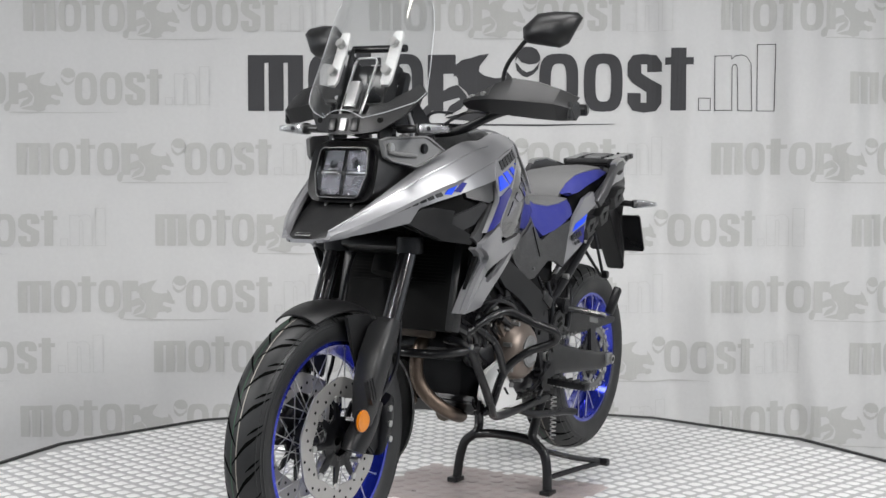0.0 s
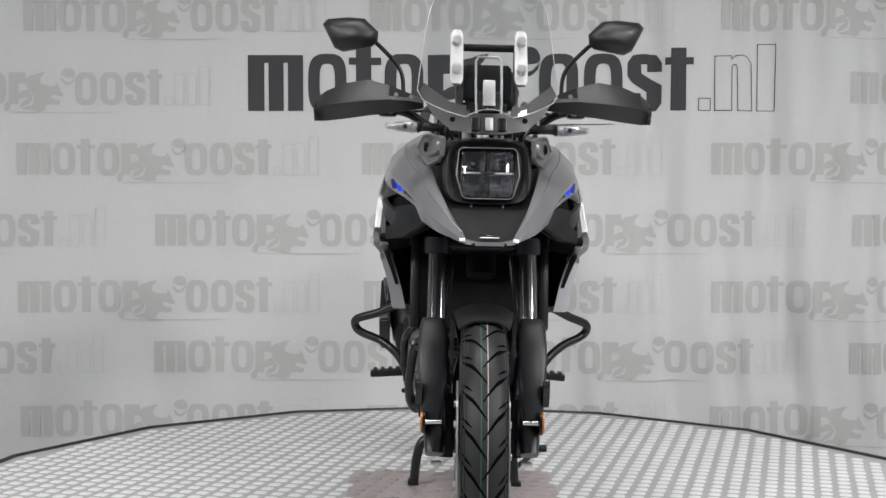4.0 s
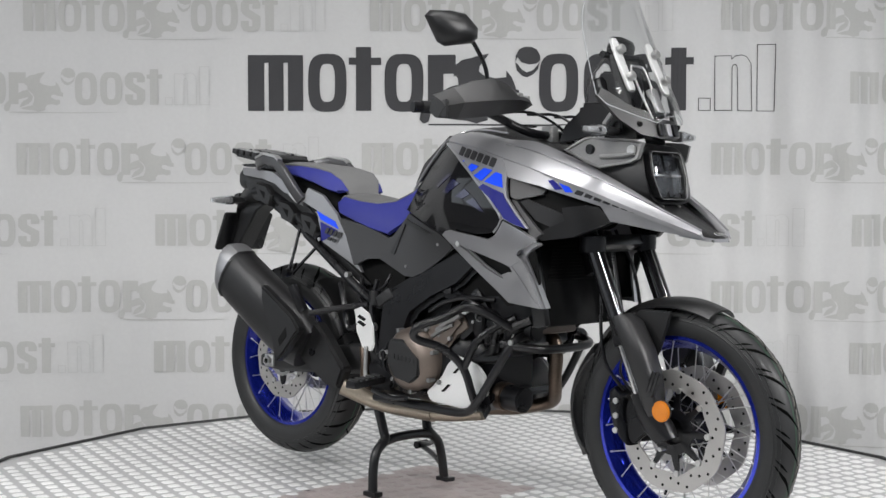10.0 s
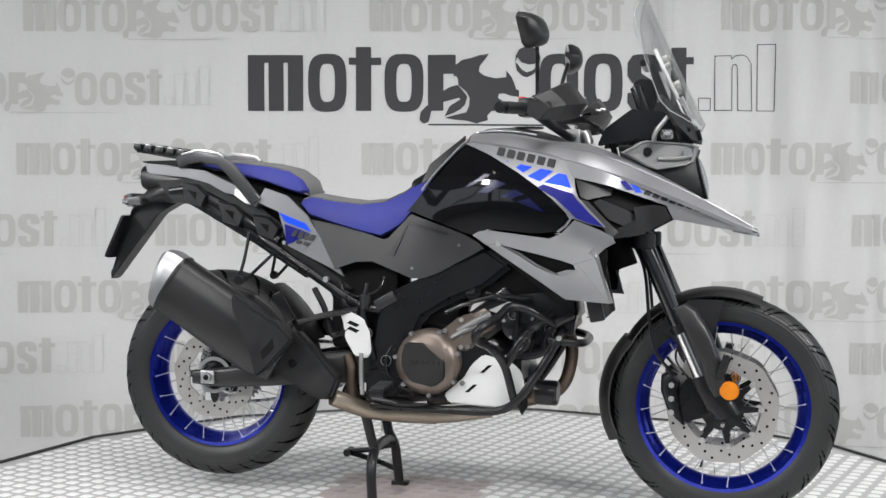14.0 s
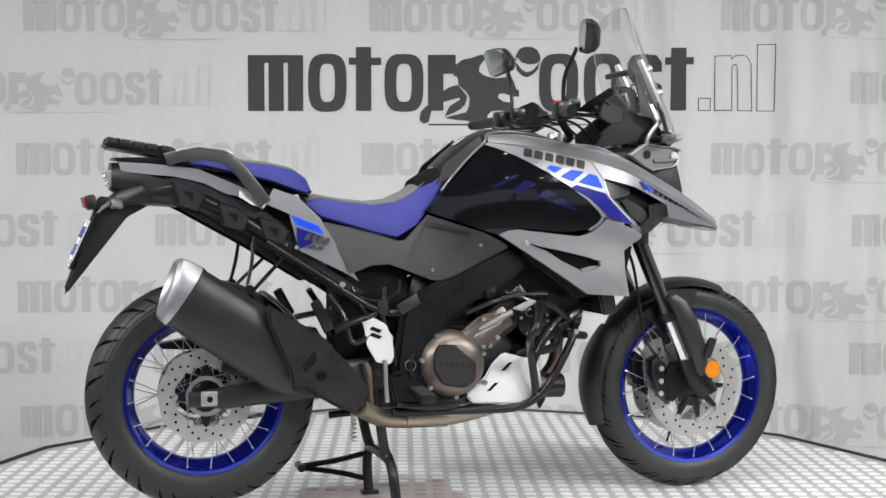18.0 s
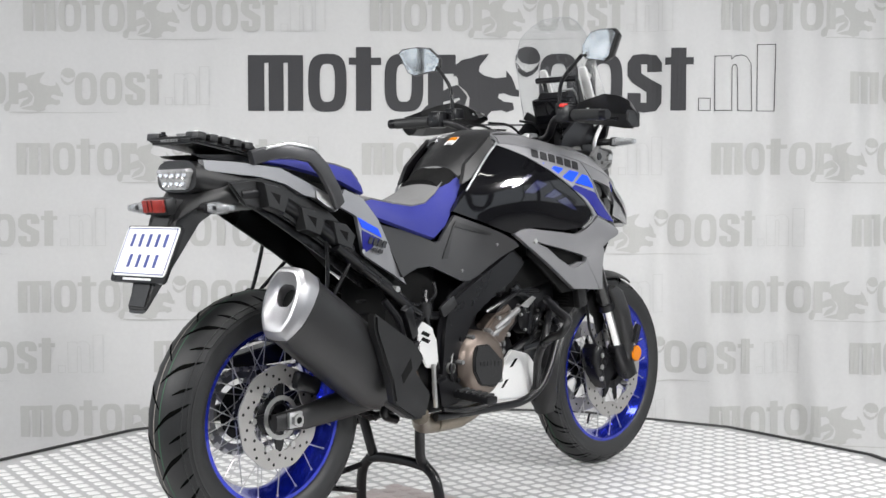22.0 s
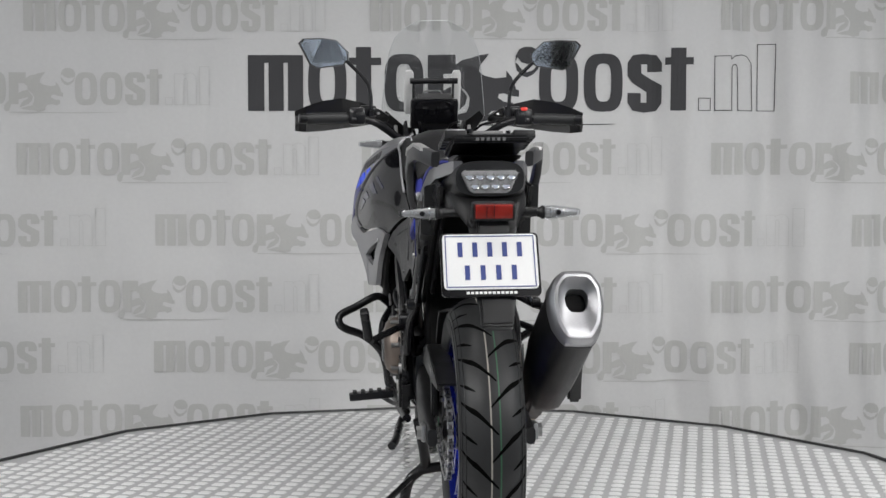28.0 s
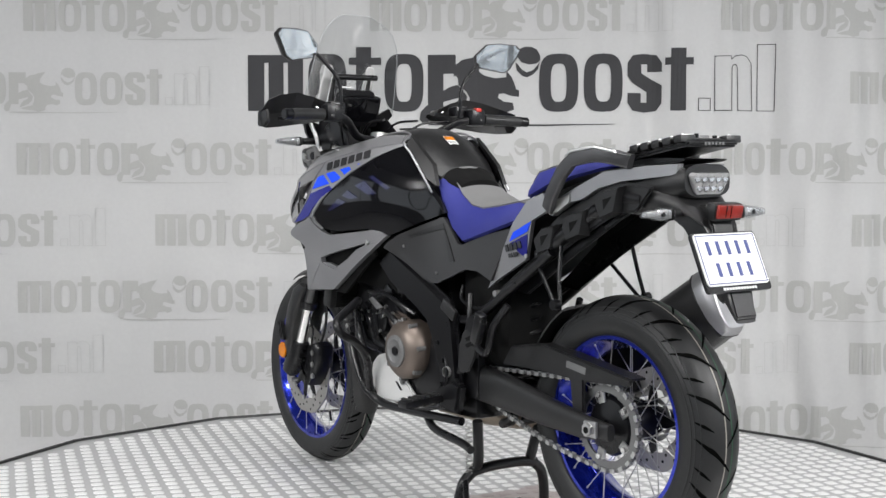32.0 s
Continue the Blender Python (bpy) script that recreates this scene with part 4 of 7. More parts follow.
cushion("pillion_seat", [(-0.835, 1.045, 0.085, 0.06), (-0.79, 1.051, 0.105, 0.085), (-0.70, 1.048, 0.118, 0.100), (-0.60, 1.038, 0.122, 0.104), (-0.535, 1.024, 0.118, 0.098), (-0.495, 0.998, 0.105, 0.085), (-0.478, 0.966, 0.09, 0.07)],
        pillion_low, 0, "blue vinyl pillion seat with grey top")
part("seat_base", loft([oval((x, 0, z), (0, 1, 0), (0, 0, 1), w, h, 20, 3.5) for x, z, w, h in ((-0.13, 0.86, 0.08, 0.06), (-0.3, 0.82, 0.10, 0.07), (-0.47, 0.87, 0.105, 0.055), (-0.62, 0.945, 0.105, 0.04), (-0.85, 1.005, 0.09, 0.035), (-1.0, 1.015, 0.07, 0.025))]), DARK, motorcycle)

# --- turn signals ---
def signal_lens(stem, x, s, y0, z):
    """A flat clear signal glass with blunt ends over a bright ribbed core, on a dark base."""
    def rings(shape, gain, off=0.0):
        return [oval((x, s * (y0 + off + d), z), (1, 0, 0), (0, 0, 1), w * gain, h * gain, 16, 4.5) for d, w, h in shape]
    shape = ((0.0, 0.010, 0.009), (0.008, 0.018, 0.0150), (0.022, 0.019, 0.0165), (0.050, 0.018, 0.0135), (0.086, 0.013, 0.0085), (0.091, 0.010, 0.0060))
    lens = part("lens", loft(rings(shape, 1.0)), SIGNALGLASS, stem, "clear signal glass", angle=30)
    lens.visible_shadow = False
    part("lens_core", loft(rings([(d * 0.9 + 0.003, w, h) for d, w, h in shape], 0.80)), LENS, stem, "bright ribbed reflector", angle=30)
    part("bulb", cyl((x - 0.016 if x < 0 else x + 0.016, s * (y0 + 0.040), z), (x - 0.0185 if x < 0 else x + 0.0185, s * (y0 + 0.040), z), 0.006, seg=12), BLACK, stem)
    part("lens_base", loft(rings(((-0.008, 0.010, 0.010), (0.0, 0.013, 0.012), (0.004, 0.0185, 0.0155), (0.008, 0.0188, 0.0158)), 1.0)), PLASTIC, stem)
    for k in range(3):
        part("lens_rib", loft(rings(((0.0, 0.0170 - 0.0012 * k, 0.0145 - 0.0018 * k), (0.0014, 0.0170 - 0.0012 * k, 0.0145 - 0.0018 * k)), 0.93, 0.022 + 0.015 * k)), CUP, stem)


# --- tail, rack, lights, plate ---
flank("tail_rail", [(-1.025, 1.040), (-0.94, 1.036), (-0.81, 1.022), (-0.70, 0.975), (-0.615, 0.935), (-0.630, 0.908), (-0.70, 0.946), (-0.735, 0.952), (-0.795, 0.982), (-0.875, 1.000), (-0.925, 1.004), (-1.02, 1.014)], SILVER, 0.008, 0.02, "silver tail side trim", dish=lambda a, b: 0.18 * (b - float(np.interp(a, (-1.02, -0.81, -0.63), (1.027, 1.002, 0.922)))))
flank("tail_trim_step", [(-0.70, 0.965), (-0.66, 0.952), (-0.62, 0.925), (-0.630, 0.912), (-0.665, 0.922), (-0.70, 0.945)], STEEL, 0.014, 0.01, "bright step in the trim")
for s in (-1, 1):
    part("tail_web", plate([(-0.975, 0.985), (-0.860, 0.998), (-0.786, 0.978), (-0.633, 0.912), (-0.552, 0.855), (-0.530, 0.800), (-0.40, 0.715), (-0.32, 0.66), (-0.36, 0.655), (-0.569, 0.772), (-0.699, 0.848), (-0.827, 0.910), (-0.92, 0.925)], s * 0.098, s * 0.112, 0.005), PLASTIC, motorcycle, "black moulded tail side")
for s in (-1, 1):
    part("subframe_rail", tube([(-0.93, s * 0.095, 0.955), (-0.85, s * 0.10, 0.955), (-0.70, s * 0.11, 0.885), (-0.56, s * 0.115, 0.80)], 0.021, 10), BLACK, motorcycle, "black rear subframe rail")
    part("lower_rail", tube([(-0.62, s * 0.125, 0.815), (-0.44, s * 0.13, 0.70), (-0.30, s * 0.13, 0.615), (-0.21, s * 0.13, 0.60)], 0.014, 10), BLACK, motorcycle)
    for x, z in ((-0.840, 0.945), (-0.715, 0.885), (-0.600, 0.845)):
        boss = part("moulded_pocket", loft([[Vector((x + a * k, s * y, z + b * k)) for a, b in ((-0.042, 0.040), (0.012, 0.030), (0.046, -0.002), (0.030, -0.040), (-0.026, -0.022))] for y, k in ((0.105, 1.1), (0.132, 1.0), (0.138, 0.9))]), PLASTIC, motorcycle, "moulded pocket of the tail")
        part("pocket_hole", plate([(x - 0.018, z + 0.016), (x + 0.014, z + 0.008), (x + 0.010, z - 0.016)], s * 0.1375, s * 0.1388, 0), DARK, boss)
    # grab rail
    grab = [(-0.90, 0.112, 1.046), (-0.865, 0.135, 1.058), (-0.811, 0.150, 1.066), (-0.740, 0.160, 1.054), (-0.700, 0.162, 1.020), (-0.655, 0.156, 0.965), (-0.625, 0.144, 0.925)]
    rings = []
    for i, (x, y, z) in enumerate(grab):
        p, q = Vector(grab[max(i - 1, 0)]), Vector(grab[min(i + 1, len(grab) - 1)])
        d = (q - p).normalized()
        v = d.cross(Vector((0, 1, 0))).normalized()
        rings.append([Vector((x, s * y, z)) + Vector((w.x, s * w.y, w.z)) for w in oval((0, 0, 0), v, (0, 1, 0), 0.019, 0.010, 16, 5)])
    part("grab_rail", loft(rings), GRAB, motorcycle, "dark grey flat grab rail", angle=35)
    part("grab_cap", loft([oval((x, s * y, z), (0.2, 0, 0.98), (0, 1, 0), 0.0045, 0.012, 12, 5) for x, y, z in ((-0.875, 0.135, 1.071), (-0.815, 0.150, 1.084), (-0.742, 0.160, 1.074), (-0.724, 0.161, 1.062))]), STEEL, motorcycle, "bright cap on the grab rail", angle=35)
    part("muffler_strut" if s < 0 else "rack_strut", tube([(-0.655, s * 0.125, 0.83), (-0.665, s * 0.14, 0.75), (-0.68, s * 0.15, 0.685)], 0.0055, 8), POLISHED if s < 0 else BLACK, motorcycle)
    part("muffler_strut" if s < 0 else "rack_strut", tube([(-0.56, s * 0.125, 0.78), (-0.62, s * 0.14, 0.72), (-0.66, s * 0.15, 0.68)], 0.0055, 8), POLISHED if s < 0 else BLACK, motorcycle)
    part("rear_side_web", plate([(-0.93, 0.945), (-0.84, 0.955), (-0.55, 0.82), (-0.40, 0.70), (-0.48, 0.69), (-0.66, 0.80), (-0.84, 0.90)], s * 0.085, s * 0.095), BLACK, motorcycle)
rack = part("luggage_rack", plate([(-1.065, 1.096), (-1.04, 1.102), (-0.87, 1.082), (-0.85, 1.066), (-0.87, 1.050), (-1.04, 1.078), (-1.062, 1.080)], -0.088, 0.088, 0.006), PLASTIC, motorcycle, "black luggage rack with ribbed top")
for k in range(5):
    x = -1.045 + 0.037 * k
    for s in (-1, 1):
        part("rack_rib", box(x, s * 0.078, 1.098 - 0.0052 * k, 0.026, 0.050, 0.018, 0.003, ry=8), PLASTIC, rack)
        part("rack_cap", box(x, s * 0.078, 1.1075 - 0.0052 * k, 0.021, 0.042, 0.003, 0.0005, ry=8), ALU, rack)
part("rack_insert", box(-0.97, 0, 1.096, 0.10, 0.07, 0.012, 0.004, ry=8), CAST, rack, "small metal insert plate")
for k in range(6):
    part("rack_bar", box(-1.0665, -0.030 + 0.012 * k, 1.088, 0.0015, 0.007, 0.007, 0), CAST, rack)
part("rack_tray", plate([(-1.045, 1.052), (-0.84, 1.058), (-0.82, 1.030), (-1.03, 1.045)], -0.075, 0.075, 0.004), BLACK, motorcycle)
part("tail_cowl", loft([oval((x, 0, z), (0, 1, 0), (0, 0, 1), w, h, 24, 3) for x, z, w, h in ((-0.84, 0.975, 0.095, 0.045), (-0.95, 0.985, 0.09, 0.045), (-1.02, 0.995, 0.085, 0.045), (-1.045, 1.0, 0.078, 0.040))]), PLASTIC, motorcycle, "black tail cowl")
def lamp_trapeze(x, k):
    return [Vector((x - 0.25 * b * k, a * k, 0.992 + b * k)) for a, b in ((-0.066, 0.020), (-0.058, 0.027), (0.058, 0.027), (0.066, 0.020), (0.050, -0.020), (0.040, -0.027), (-0.040, -0.027), (-0.050, -0.020))]


tail = part("tail_light", loft([lamp_trapeze(-1.00, 0.95), lamp_trapeze(-1.046, 1.0), lamp_trapeze(-1.056, 0.93)]), TAILLENS, motorcycle, "clear rear light with round reflectors")
part("tail_light_frame", loft([lamp_trapeze(-0.99, 1.16), lamp_trapeze(-1.026, 1.12), lamp_trapeze(-1.026, 1.0)], caps=False), BLACK, tail)
for i, (z, n) in enumerate(((1.004, 5), (0.983, 4))):
    for k in range(n):
        y = (k - (n - 1) / 2) * 0.0235
        x = -1.0565 - 0.25 * (z - 0.992)
        part("lamp_cell", loft([oval((x - dx, y, z), (0, 1, 0), (0, 0, 1), r, r, 14) for dx, r in ((0.0, 0.0102), (0.0015, 0.0098), (0.0005, 0.0075), (-0.003, 0.003))]), CUP, tail)
part("rear_fender", loft([oval((x, 0, z), (0, 1, 0), (0.5, 0, 0.87), w, h, 20, 3.4) for x, z, w, h in ((-0.84, 0.950, 0.098, 0.042), (-0.96, 0.958, 0.095, 0.044), (-1.03, 0.942, 0.082, 0.036), (-1.08, 0.905, 0.058, 0.026), (-1.11, 0.84, 0.042, 0.016), (-1.145, 0.74, 0.045, 0.012), (-1.166, 0.675, 0.034, 0.008))]), PLASTIC, motorcycle, "black plastic rear fender")
hanger = plate([(-1.075, 0.945), (-0.985, 0.935), (-0.92, 0.93), (-1.0, 0.885), (-1.165, 0.672), (-1.172, 0.682)], -0.036, 0.036, 0.004)
part("plate_hanger", hanger, PLASTIC, motorcycle)
part("lamp_housing", box(-1.098, 0, 0.927, 0.03, 0.098, 0.042, 0.008, ry=-12), PLASTIC, motorcycle)
red = part("red_light", box(-1.112, 0, 0.927, 0.016, 0.084, 0.032, 0.004, ry=-12), REDLENS, motorcycle, "red rectangular rear reflector lamp")
for k in (2, 3):
    part("lens_rib", box(-1.1205, (k - 2) * 0.0165, 0.927, 0.002, 0.0012, 0.028, 0, ry=-12), DARK, red)
for s in (-1, 1):
    stem = part("turn_signal", cyl((-1.025, s * 0.06, 0.925), (-1.034, s * 0.12, 0.922), 0.011, seg=12), PLASTIC, motorcycle, "clear turn signal on a rubber stem")
    signal_lens(stem, -1.036, s, 0.115, 0.922)
def rounded(w, h, r, x0, x1):
    """A plate with round corners, facing along x."""
    out = []
    for cx, cz, a0 in ((w - r, h - r, 0), (-w + r, h - r, 90), (-w + r, -h + r, 180), (w - r, -h + r, 270)):
        out += [(cx + r * math.cos(radians(a0 + k * 22.5)), cz + r * math.sin(radians(a0 + k * 22.5))) for k in range(5)]
    return loft([[Vector((x, y, z)) for y, z in out] for x in (x0, x1)])


number_plate = part("number_plate", rounded(0.1095, 0.074, 0.010, -0.004, 0.004), BLACK, motorcycle, "white dealer plate with blue bars in a black holder")
number_plate.matrix_local = pose(-1.128, 0.011, 0.809, 0, 24, 0)
face = rounded(0.1045, 0.0645, 0.010, -0.0065, -0.0035)
face.transform(Matrix.Translation((0, 0, 0.006)))
part("plate_face", face, WHITEP, number_plate, "white plate face")
for z, n, w in ((0.034, 5, 0.165), (-0.020, 4, 0.138)):
    for k in range(n):
        y = (k - (n - 1) / 2) * w / n
        part("plain_bar", box(-0.0072, y, z, 0.0014, 0.011, 0.034, 0.0004), BLUEINK, number_plate, smooth=False)
part("border_line", join(box(-0.0072, 0, 0.0655, 0.001, 0.198, 0.002, 0), box(-0.0072, 0, -0.053, 0.001, 0.198, 0.002, 0), box(-0.0072, 0.098, 0.006, 0.001, 0.002, 0.12, 0), box(-0.0072, -0.098, 0.006, 0.001, 0.002, 0.12, 0)), BLUEINK, number_plate)
for k in range(12):
    part("holder_bar", box(-0.0052, -0.052 + 0.0095 * k, -0.0665, 0.002, 0.0068, 0.006, 0.0005), WHITEP, number_plate)

# --- exhaust ---


def can_ring(x, z, y, half, thick, round_off=0.25):
    """A ring of the silencer square to its axis: tall, flat-sided, narrower below."""
    d = Vector((0.83, 0.06, -0.55)).normalized()
    up = Vector((0.55, 0, 0.83)).normalized()
    side = d.cross(up)
    c = Vector((x, y, z))
    shape = [(0.55, 0.98), (0.92, 0.62), (1.0, 0.10), (0.90, -0.45), (0.52, -0.92)]
    shape = shape + [(-a, b) for a, b in reversed(shape)]
    out = []
    n = len(shape)
    for i in range(n):
        p, q, r = (Vector(shape[(i + k) % n]) for k in (-1, 0, 1))
        for w in (q.lerp(p, round_off), q.lerp(p, round_off * 0.3).lerp(q.lerp(r, round_off * 0.3), 0.5), q.lerp(r, round_off)):
            out.append(c + side * w.x * thick + up * w.y * half)
    return out


AXIS = Vector((0.8336, 0.06, -0.5524)).normalized()


def can_at(back, half, thick, off=0.36, c=(-0.872, -0.224, 0.672)):
    """A ring of the silencer that far back along its axis."""
    q = Vector(c) - AXIS * back
    return can_ring(q.x, q.z, q.y, half, thick, off)


def cap_ring(back, half, thick, beak, lift=0.0):
    """A ring of the end cap, its upper side drawn further back so that the end face stands nearly upright."""
    c = Vector((-0.872, -0.224, 0.672)) - AXIS * back
    up = Vector((0.55, 0, 0.83)).normalized()
    out = []
    for q in can_ring(c.x, c.z, c.y, half, thick, 0.36):
        u = ((q - c).dot(up) + lift) / 0.095
        out.append(q - AXIS * (beak * 0.5 * (u + 1)) + up * lift)
    return out


silencer = part("silencer", loft([can_at(0.0, 0.095, 0.066, 0.48), can_at(-0.12, 0.098, 0.068, 0.48), can_at(-0.26, 0.100, 0.066, 0.48), can_at(-0.36, 0.098, 0.056), can_at(-0.42, 0.078, 0.045)]), GREYP, motorcycle, "matt dark grey exhaust silencer", angle=55)
part("end_cap", loft([cap_ring(-0.004, 0.0975, 0.0685, 0), cap_ring(0.004, 0.096, 0.068, 0.028), cap_ring(0.012, 0.091, 0.065, 0.046, -0.003), cap_ring(0.020, 0.081, 0.057, 0.050, -0.005), cap_ring(0.021, 0.073, 0.050, 0.050, -0.004), cap_ring(0.014, 0.056, 0.043, 0.046, 0.006), cap_ring(0.010, 0.030, 0.029, 0.040, 0.016), cap_ring(-0.03, 0.028, 0.027, 0.03, 0.016)], caps=False), ENDCAP, silencer, "brushed steel end cap", angle=30)
part("outlet", loft([cap_ring(-0.008, 0.0295, 0.0285, 0.03, 0.016), cap_ring(-0.05, 0.024, 0.024, 0, 0.016)]), DARK, silencer, "dark exhaust outlet")
part("cap_band", loft([cap_ring(-0.012, 0.0980, 0.0690, 0), cap_ring(-0.006, 0.0990, 0.0700, 0), cap_ring(-0.002, 0.0980, 0.0690, 0)], caps=False), GREYP, silencer)
part("heat_shield", plate([(-0.648, 0.650), (-0.645, 0.600), (-0.586, 0.463), (-0.572, 0.399), (-0.535, 0.425), (-0.455, 0.515), (-0.492, 0.557)], -0.298, -0.262, 0.007), PLASTIC, motorcycle, "black heat shield")
part("heat_shield", plate([(-0.473, 0.540), (-0.433, 0.505), (-0.333, 0.395), (-0.360, 0.330), (-0.41, 0.330), (-0.573, 0.425)], -0.215, -0.165, 0.010), PLASTIC, motorcycle, "black lower heat shield")
part("shield_bolt", cyl((-0.478, -0.212, 0.438), (-0.478, -0.221, 0.438), 0.014, seg=6), BLACK, motorcycle)
part("shield_slot", plate([(-0.552, 0.478), (-0.515, 0.520), (-0.51, 0.490), (-0.545, 0.455)], -0.299, -0.295, 0), DARK, motorcycle)
part("tail_pipe", tube([(-0.330, -0.125, 0.46), (-0.318, -0.130, 0.42), (-0.311, -0.130, 0.33), (-0.27, -0.11, 0.29)], 0.017, 12), HEADER, motorcycle, "heat-tinted exhaust pipe")
part("collector", tube([(-0.36, -0.19, 0.335), (-0.25, -0.11, 0.285), (-0.05, -0.075, 0.278), (0.10, -0.03, 0.295)], 0.026, 14), COLLECT, motorcycle, "dull brown steel exhaust collector")
part("collector_sleeve", tube([(-0.20, -0.098, 0.283), (-0.06, -0.077, 0.278)], 0.030, 14, smooth=False), COLLECT, motorcycle)
part("exhaust_header", tube([(0.27, 0.02, 0.555), (0.325, 0.018, 0.535), (0.342, 0.012, 0.485), (0.335, 0.016, 0.425), (0.315, 0.045, 0.375), (0.27, 0.080, 0.335), (0.16, 0.06, 0.305), (0.08, 0.0, 0.300)], 0.020, 12), HEADER, motorcycle, "heat-tinted exhaust header pipe")

# --- engine ---
part("crankcase", loft([oval((x, 0, z), (0, 1, 0), (0, 0, 1), w, h, 24, 4) for x, z, w, h in ((-0.28, 0.42, 0.10, 0.09), (-0.22, 0.43, 0.13, 0.12), (-0.05, 0.435, 0.15, 0.13), (0.08, 0.44, 0.14, 0.12), (0.17, 0.43, 0.10, 0.10), (0.20, 0.43, 0.08, 0.08))]), BLACK, motorcycle, "black engine crankcase")
for s in (-1, 1):
    cx, cz, cr = (-0.07, 0.45, 1.0) if s < 0 else (0.005, 0.492, 0.90)
    cover = lathe([(r * cr, s * y) for r, y in ((0.0, 0.205), (0.055, 0.205), (0.078, 0.198), (0.095, 0.182), (0.100, 0.15), (0.100, 0.12), (0.0, 0.12))], 40, (cx, 0, cz), closed=False)
    cov = part("clutch_cover" if s < 0 else "generator_cover", cover, BRONZE, motorcycle, "bronze painted engine side cover")
    if s < 0:
        part("cover_plate", plate([(-0.142, 0.478), (-0.130, 0.512), (-0.072, 0.512), (-0.009, 0.461), (-0.009, 0.405), (-0.044, 0.380), (-0.114, 0.394), (-0.142, 0.437)], -0.196, -0.2095, 0.005), GREYP, cov, "dark cover plate")
    else:
        part("cover_ring", lathe([(0.048, 0.204), (0.048, 0.209), (0.036, 0.211), (0.030, 0.207), (0.0, 0.207)], 32, (cx, 0, cz), closed=False), CAST, cov, "raised centre of the cover")
        part("cover_cap", cyl((cx, 0.205, cz), (cx, 0.212, cz), 0.014, seg=6), BLACK, cov)
    if s < 0:
        for k in range(6):
            part("cover_bar", box(cx - 0.043 + 0.0165 * k, -0.2105, 0.458 - 0.0012 * k, 0.012, 0.002, 0.014, 0.0005), PLASTIC, cov)
    for k in range(7):
        a = 2 * math.pi * k / 7 + 0.3
        part("cover_bolt", cyl((cx + 0.098 * cr * math.cos(a), s * 0.16, cz + 0.098 * cr * math.sin(a)), (cx + 0.098 * cr * math.cos(a), s * 0.186, cz + 0.098 * cr * math.sin(a)), 0.007, seg=8), CAST, cov)
    part("cylinder_head", box(0.13, s * 0.075, 0.60, 0.15, 0.13, 0.10, 0.015, ry=-38), BLACK, motorcycle)
    part("head_cover", box(0.06, s * 0.12, 0.555, 0.14, 0.06, 0.075, 0.018, ry=-32), BRONZE if s < 0 else BLACK, motorcycle, "painted cylinder cover")
    part("water_pipe", tube([(0.02, s * 0.155, 0.545), (0.07, s * 0.165, 0.575), (0.12, s * 0.165, 0.60)], 0.010, 10), CAST if s < 0 else BLACK, motorcycle)
    part("coolant_hose", tube([(0.30, s * 0.12, 0.60), (0.24, s * 0.14, 0.56), (0.22, s * 0.13, 0.50), (0.15, s * 0.12, 0.46)], 0.017, 10), BLACK, motorcycle, "black rubber coolant hose")
    for k in range(6):
        part("head_bolt", cyl((0.0 + 0.027 * k, s * 0.15, 0.51 + 0.02 * k), (0.0 + 0.027 * k, s * 0.160, 0.51 + 0.02 * k), 0.006, seg=6), CAST, motorcycle)
part("front_cylinder", box(0.24, 0, 0.56, 0.13, 0.20, 0.14, 0.02, ry=-25), BLACK, motorcycle)
part("oil_filter", cyl((0.22, -0.09, 0.365), (0.315, -0.095, 0.362), 0.038, seg=20, bevel=0.004), BLACK, motorcycle, "round black oil filter")
part("filter_band", cyl((0.215, -0.09, 0.365), (0.25, -0.092, 0.364), 0.042, seg=20, bevel=0.003), HEADER, motorcycle)
part("rear_cylinder", box(-0.06, 0, 0.63, 0.16, 0.20, 0.18, 0.02, ry=25), BLACK, motorcycle)
part("rear_block", box(-0.29, 0.0, 0.62, 0.22, 0.19, 0.30, 0.03), DARK, motorcycle)
part("air_box", box(0.08, 0, 0.78, 0.40, 0.22, 0.12, 0.03), DARK, motorcycle)
part("shock_spring", tube([(-0.36 + 0.04 * math.cos(k * 0.9), 0.045 * math.sin(k * 0.9), 0.40 + 0.0055 * k) for k in range(48)], 0.006, 6, steps=2), BLACK, motorcycle, "black shock absorber spring")
# radiator with fine fins
rad = part("radiator", box(0.41, 0, 0.72, 0.035, 0.34, 0.27, 0.006, ry=-12), DARK, motorcycle, "black radiator with fine fins")
for k in range(26):
    part("fin", box(0.4305 + 0.0023 * (k - 13) * 0.9, 0, 0.72 + 0.0095 * (k - 13), 0.004, 0.30, 0.0022, 0, ry=-12), DARK, rad)
for s in (-1, 1):
    part("radiator_tank", box(0.41, s * 0.178, 0.72, 0.045, 0.026, 0.27, 0.008, ry=-12), PLASTIC, rad)
part("horn", cyl((0.335, -0.10, 0.575), (0.365, -0.10, 0.57), 0.036, seg=24, bevel=0.004), BLACK, motorcycle, "round black horn")
part("oil_cooler", box(0.35, -0.005, 0.572, 0.03, 0.16, 0.036, 0.01, ry=-12), BRONZE, motorcycle, "cast aluminium bracket and cooler")

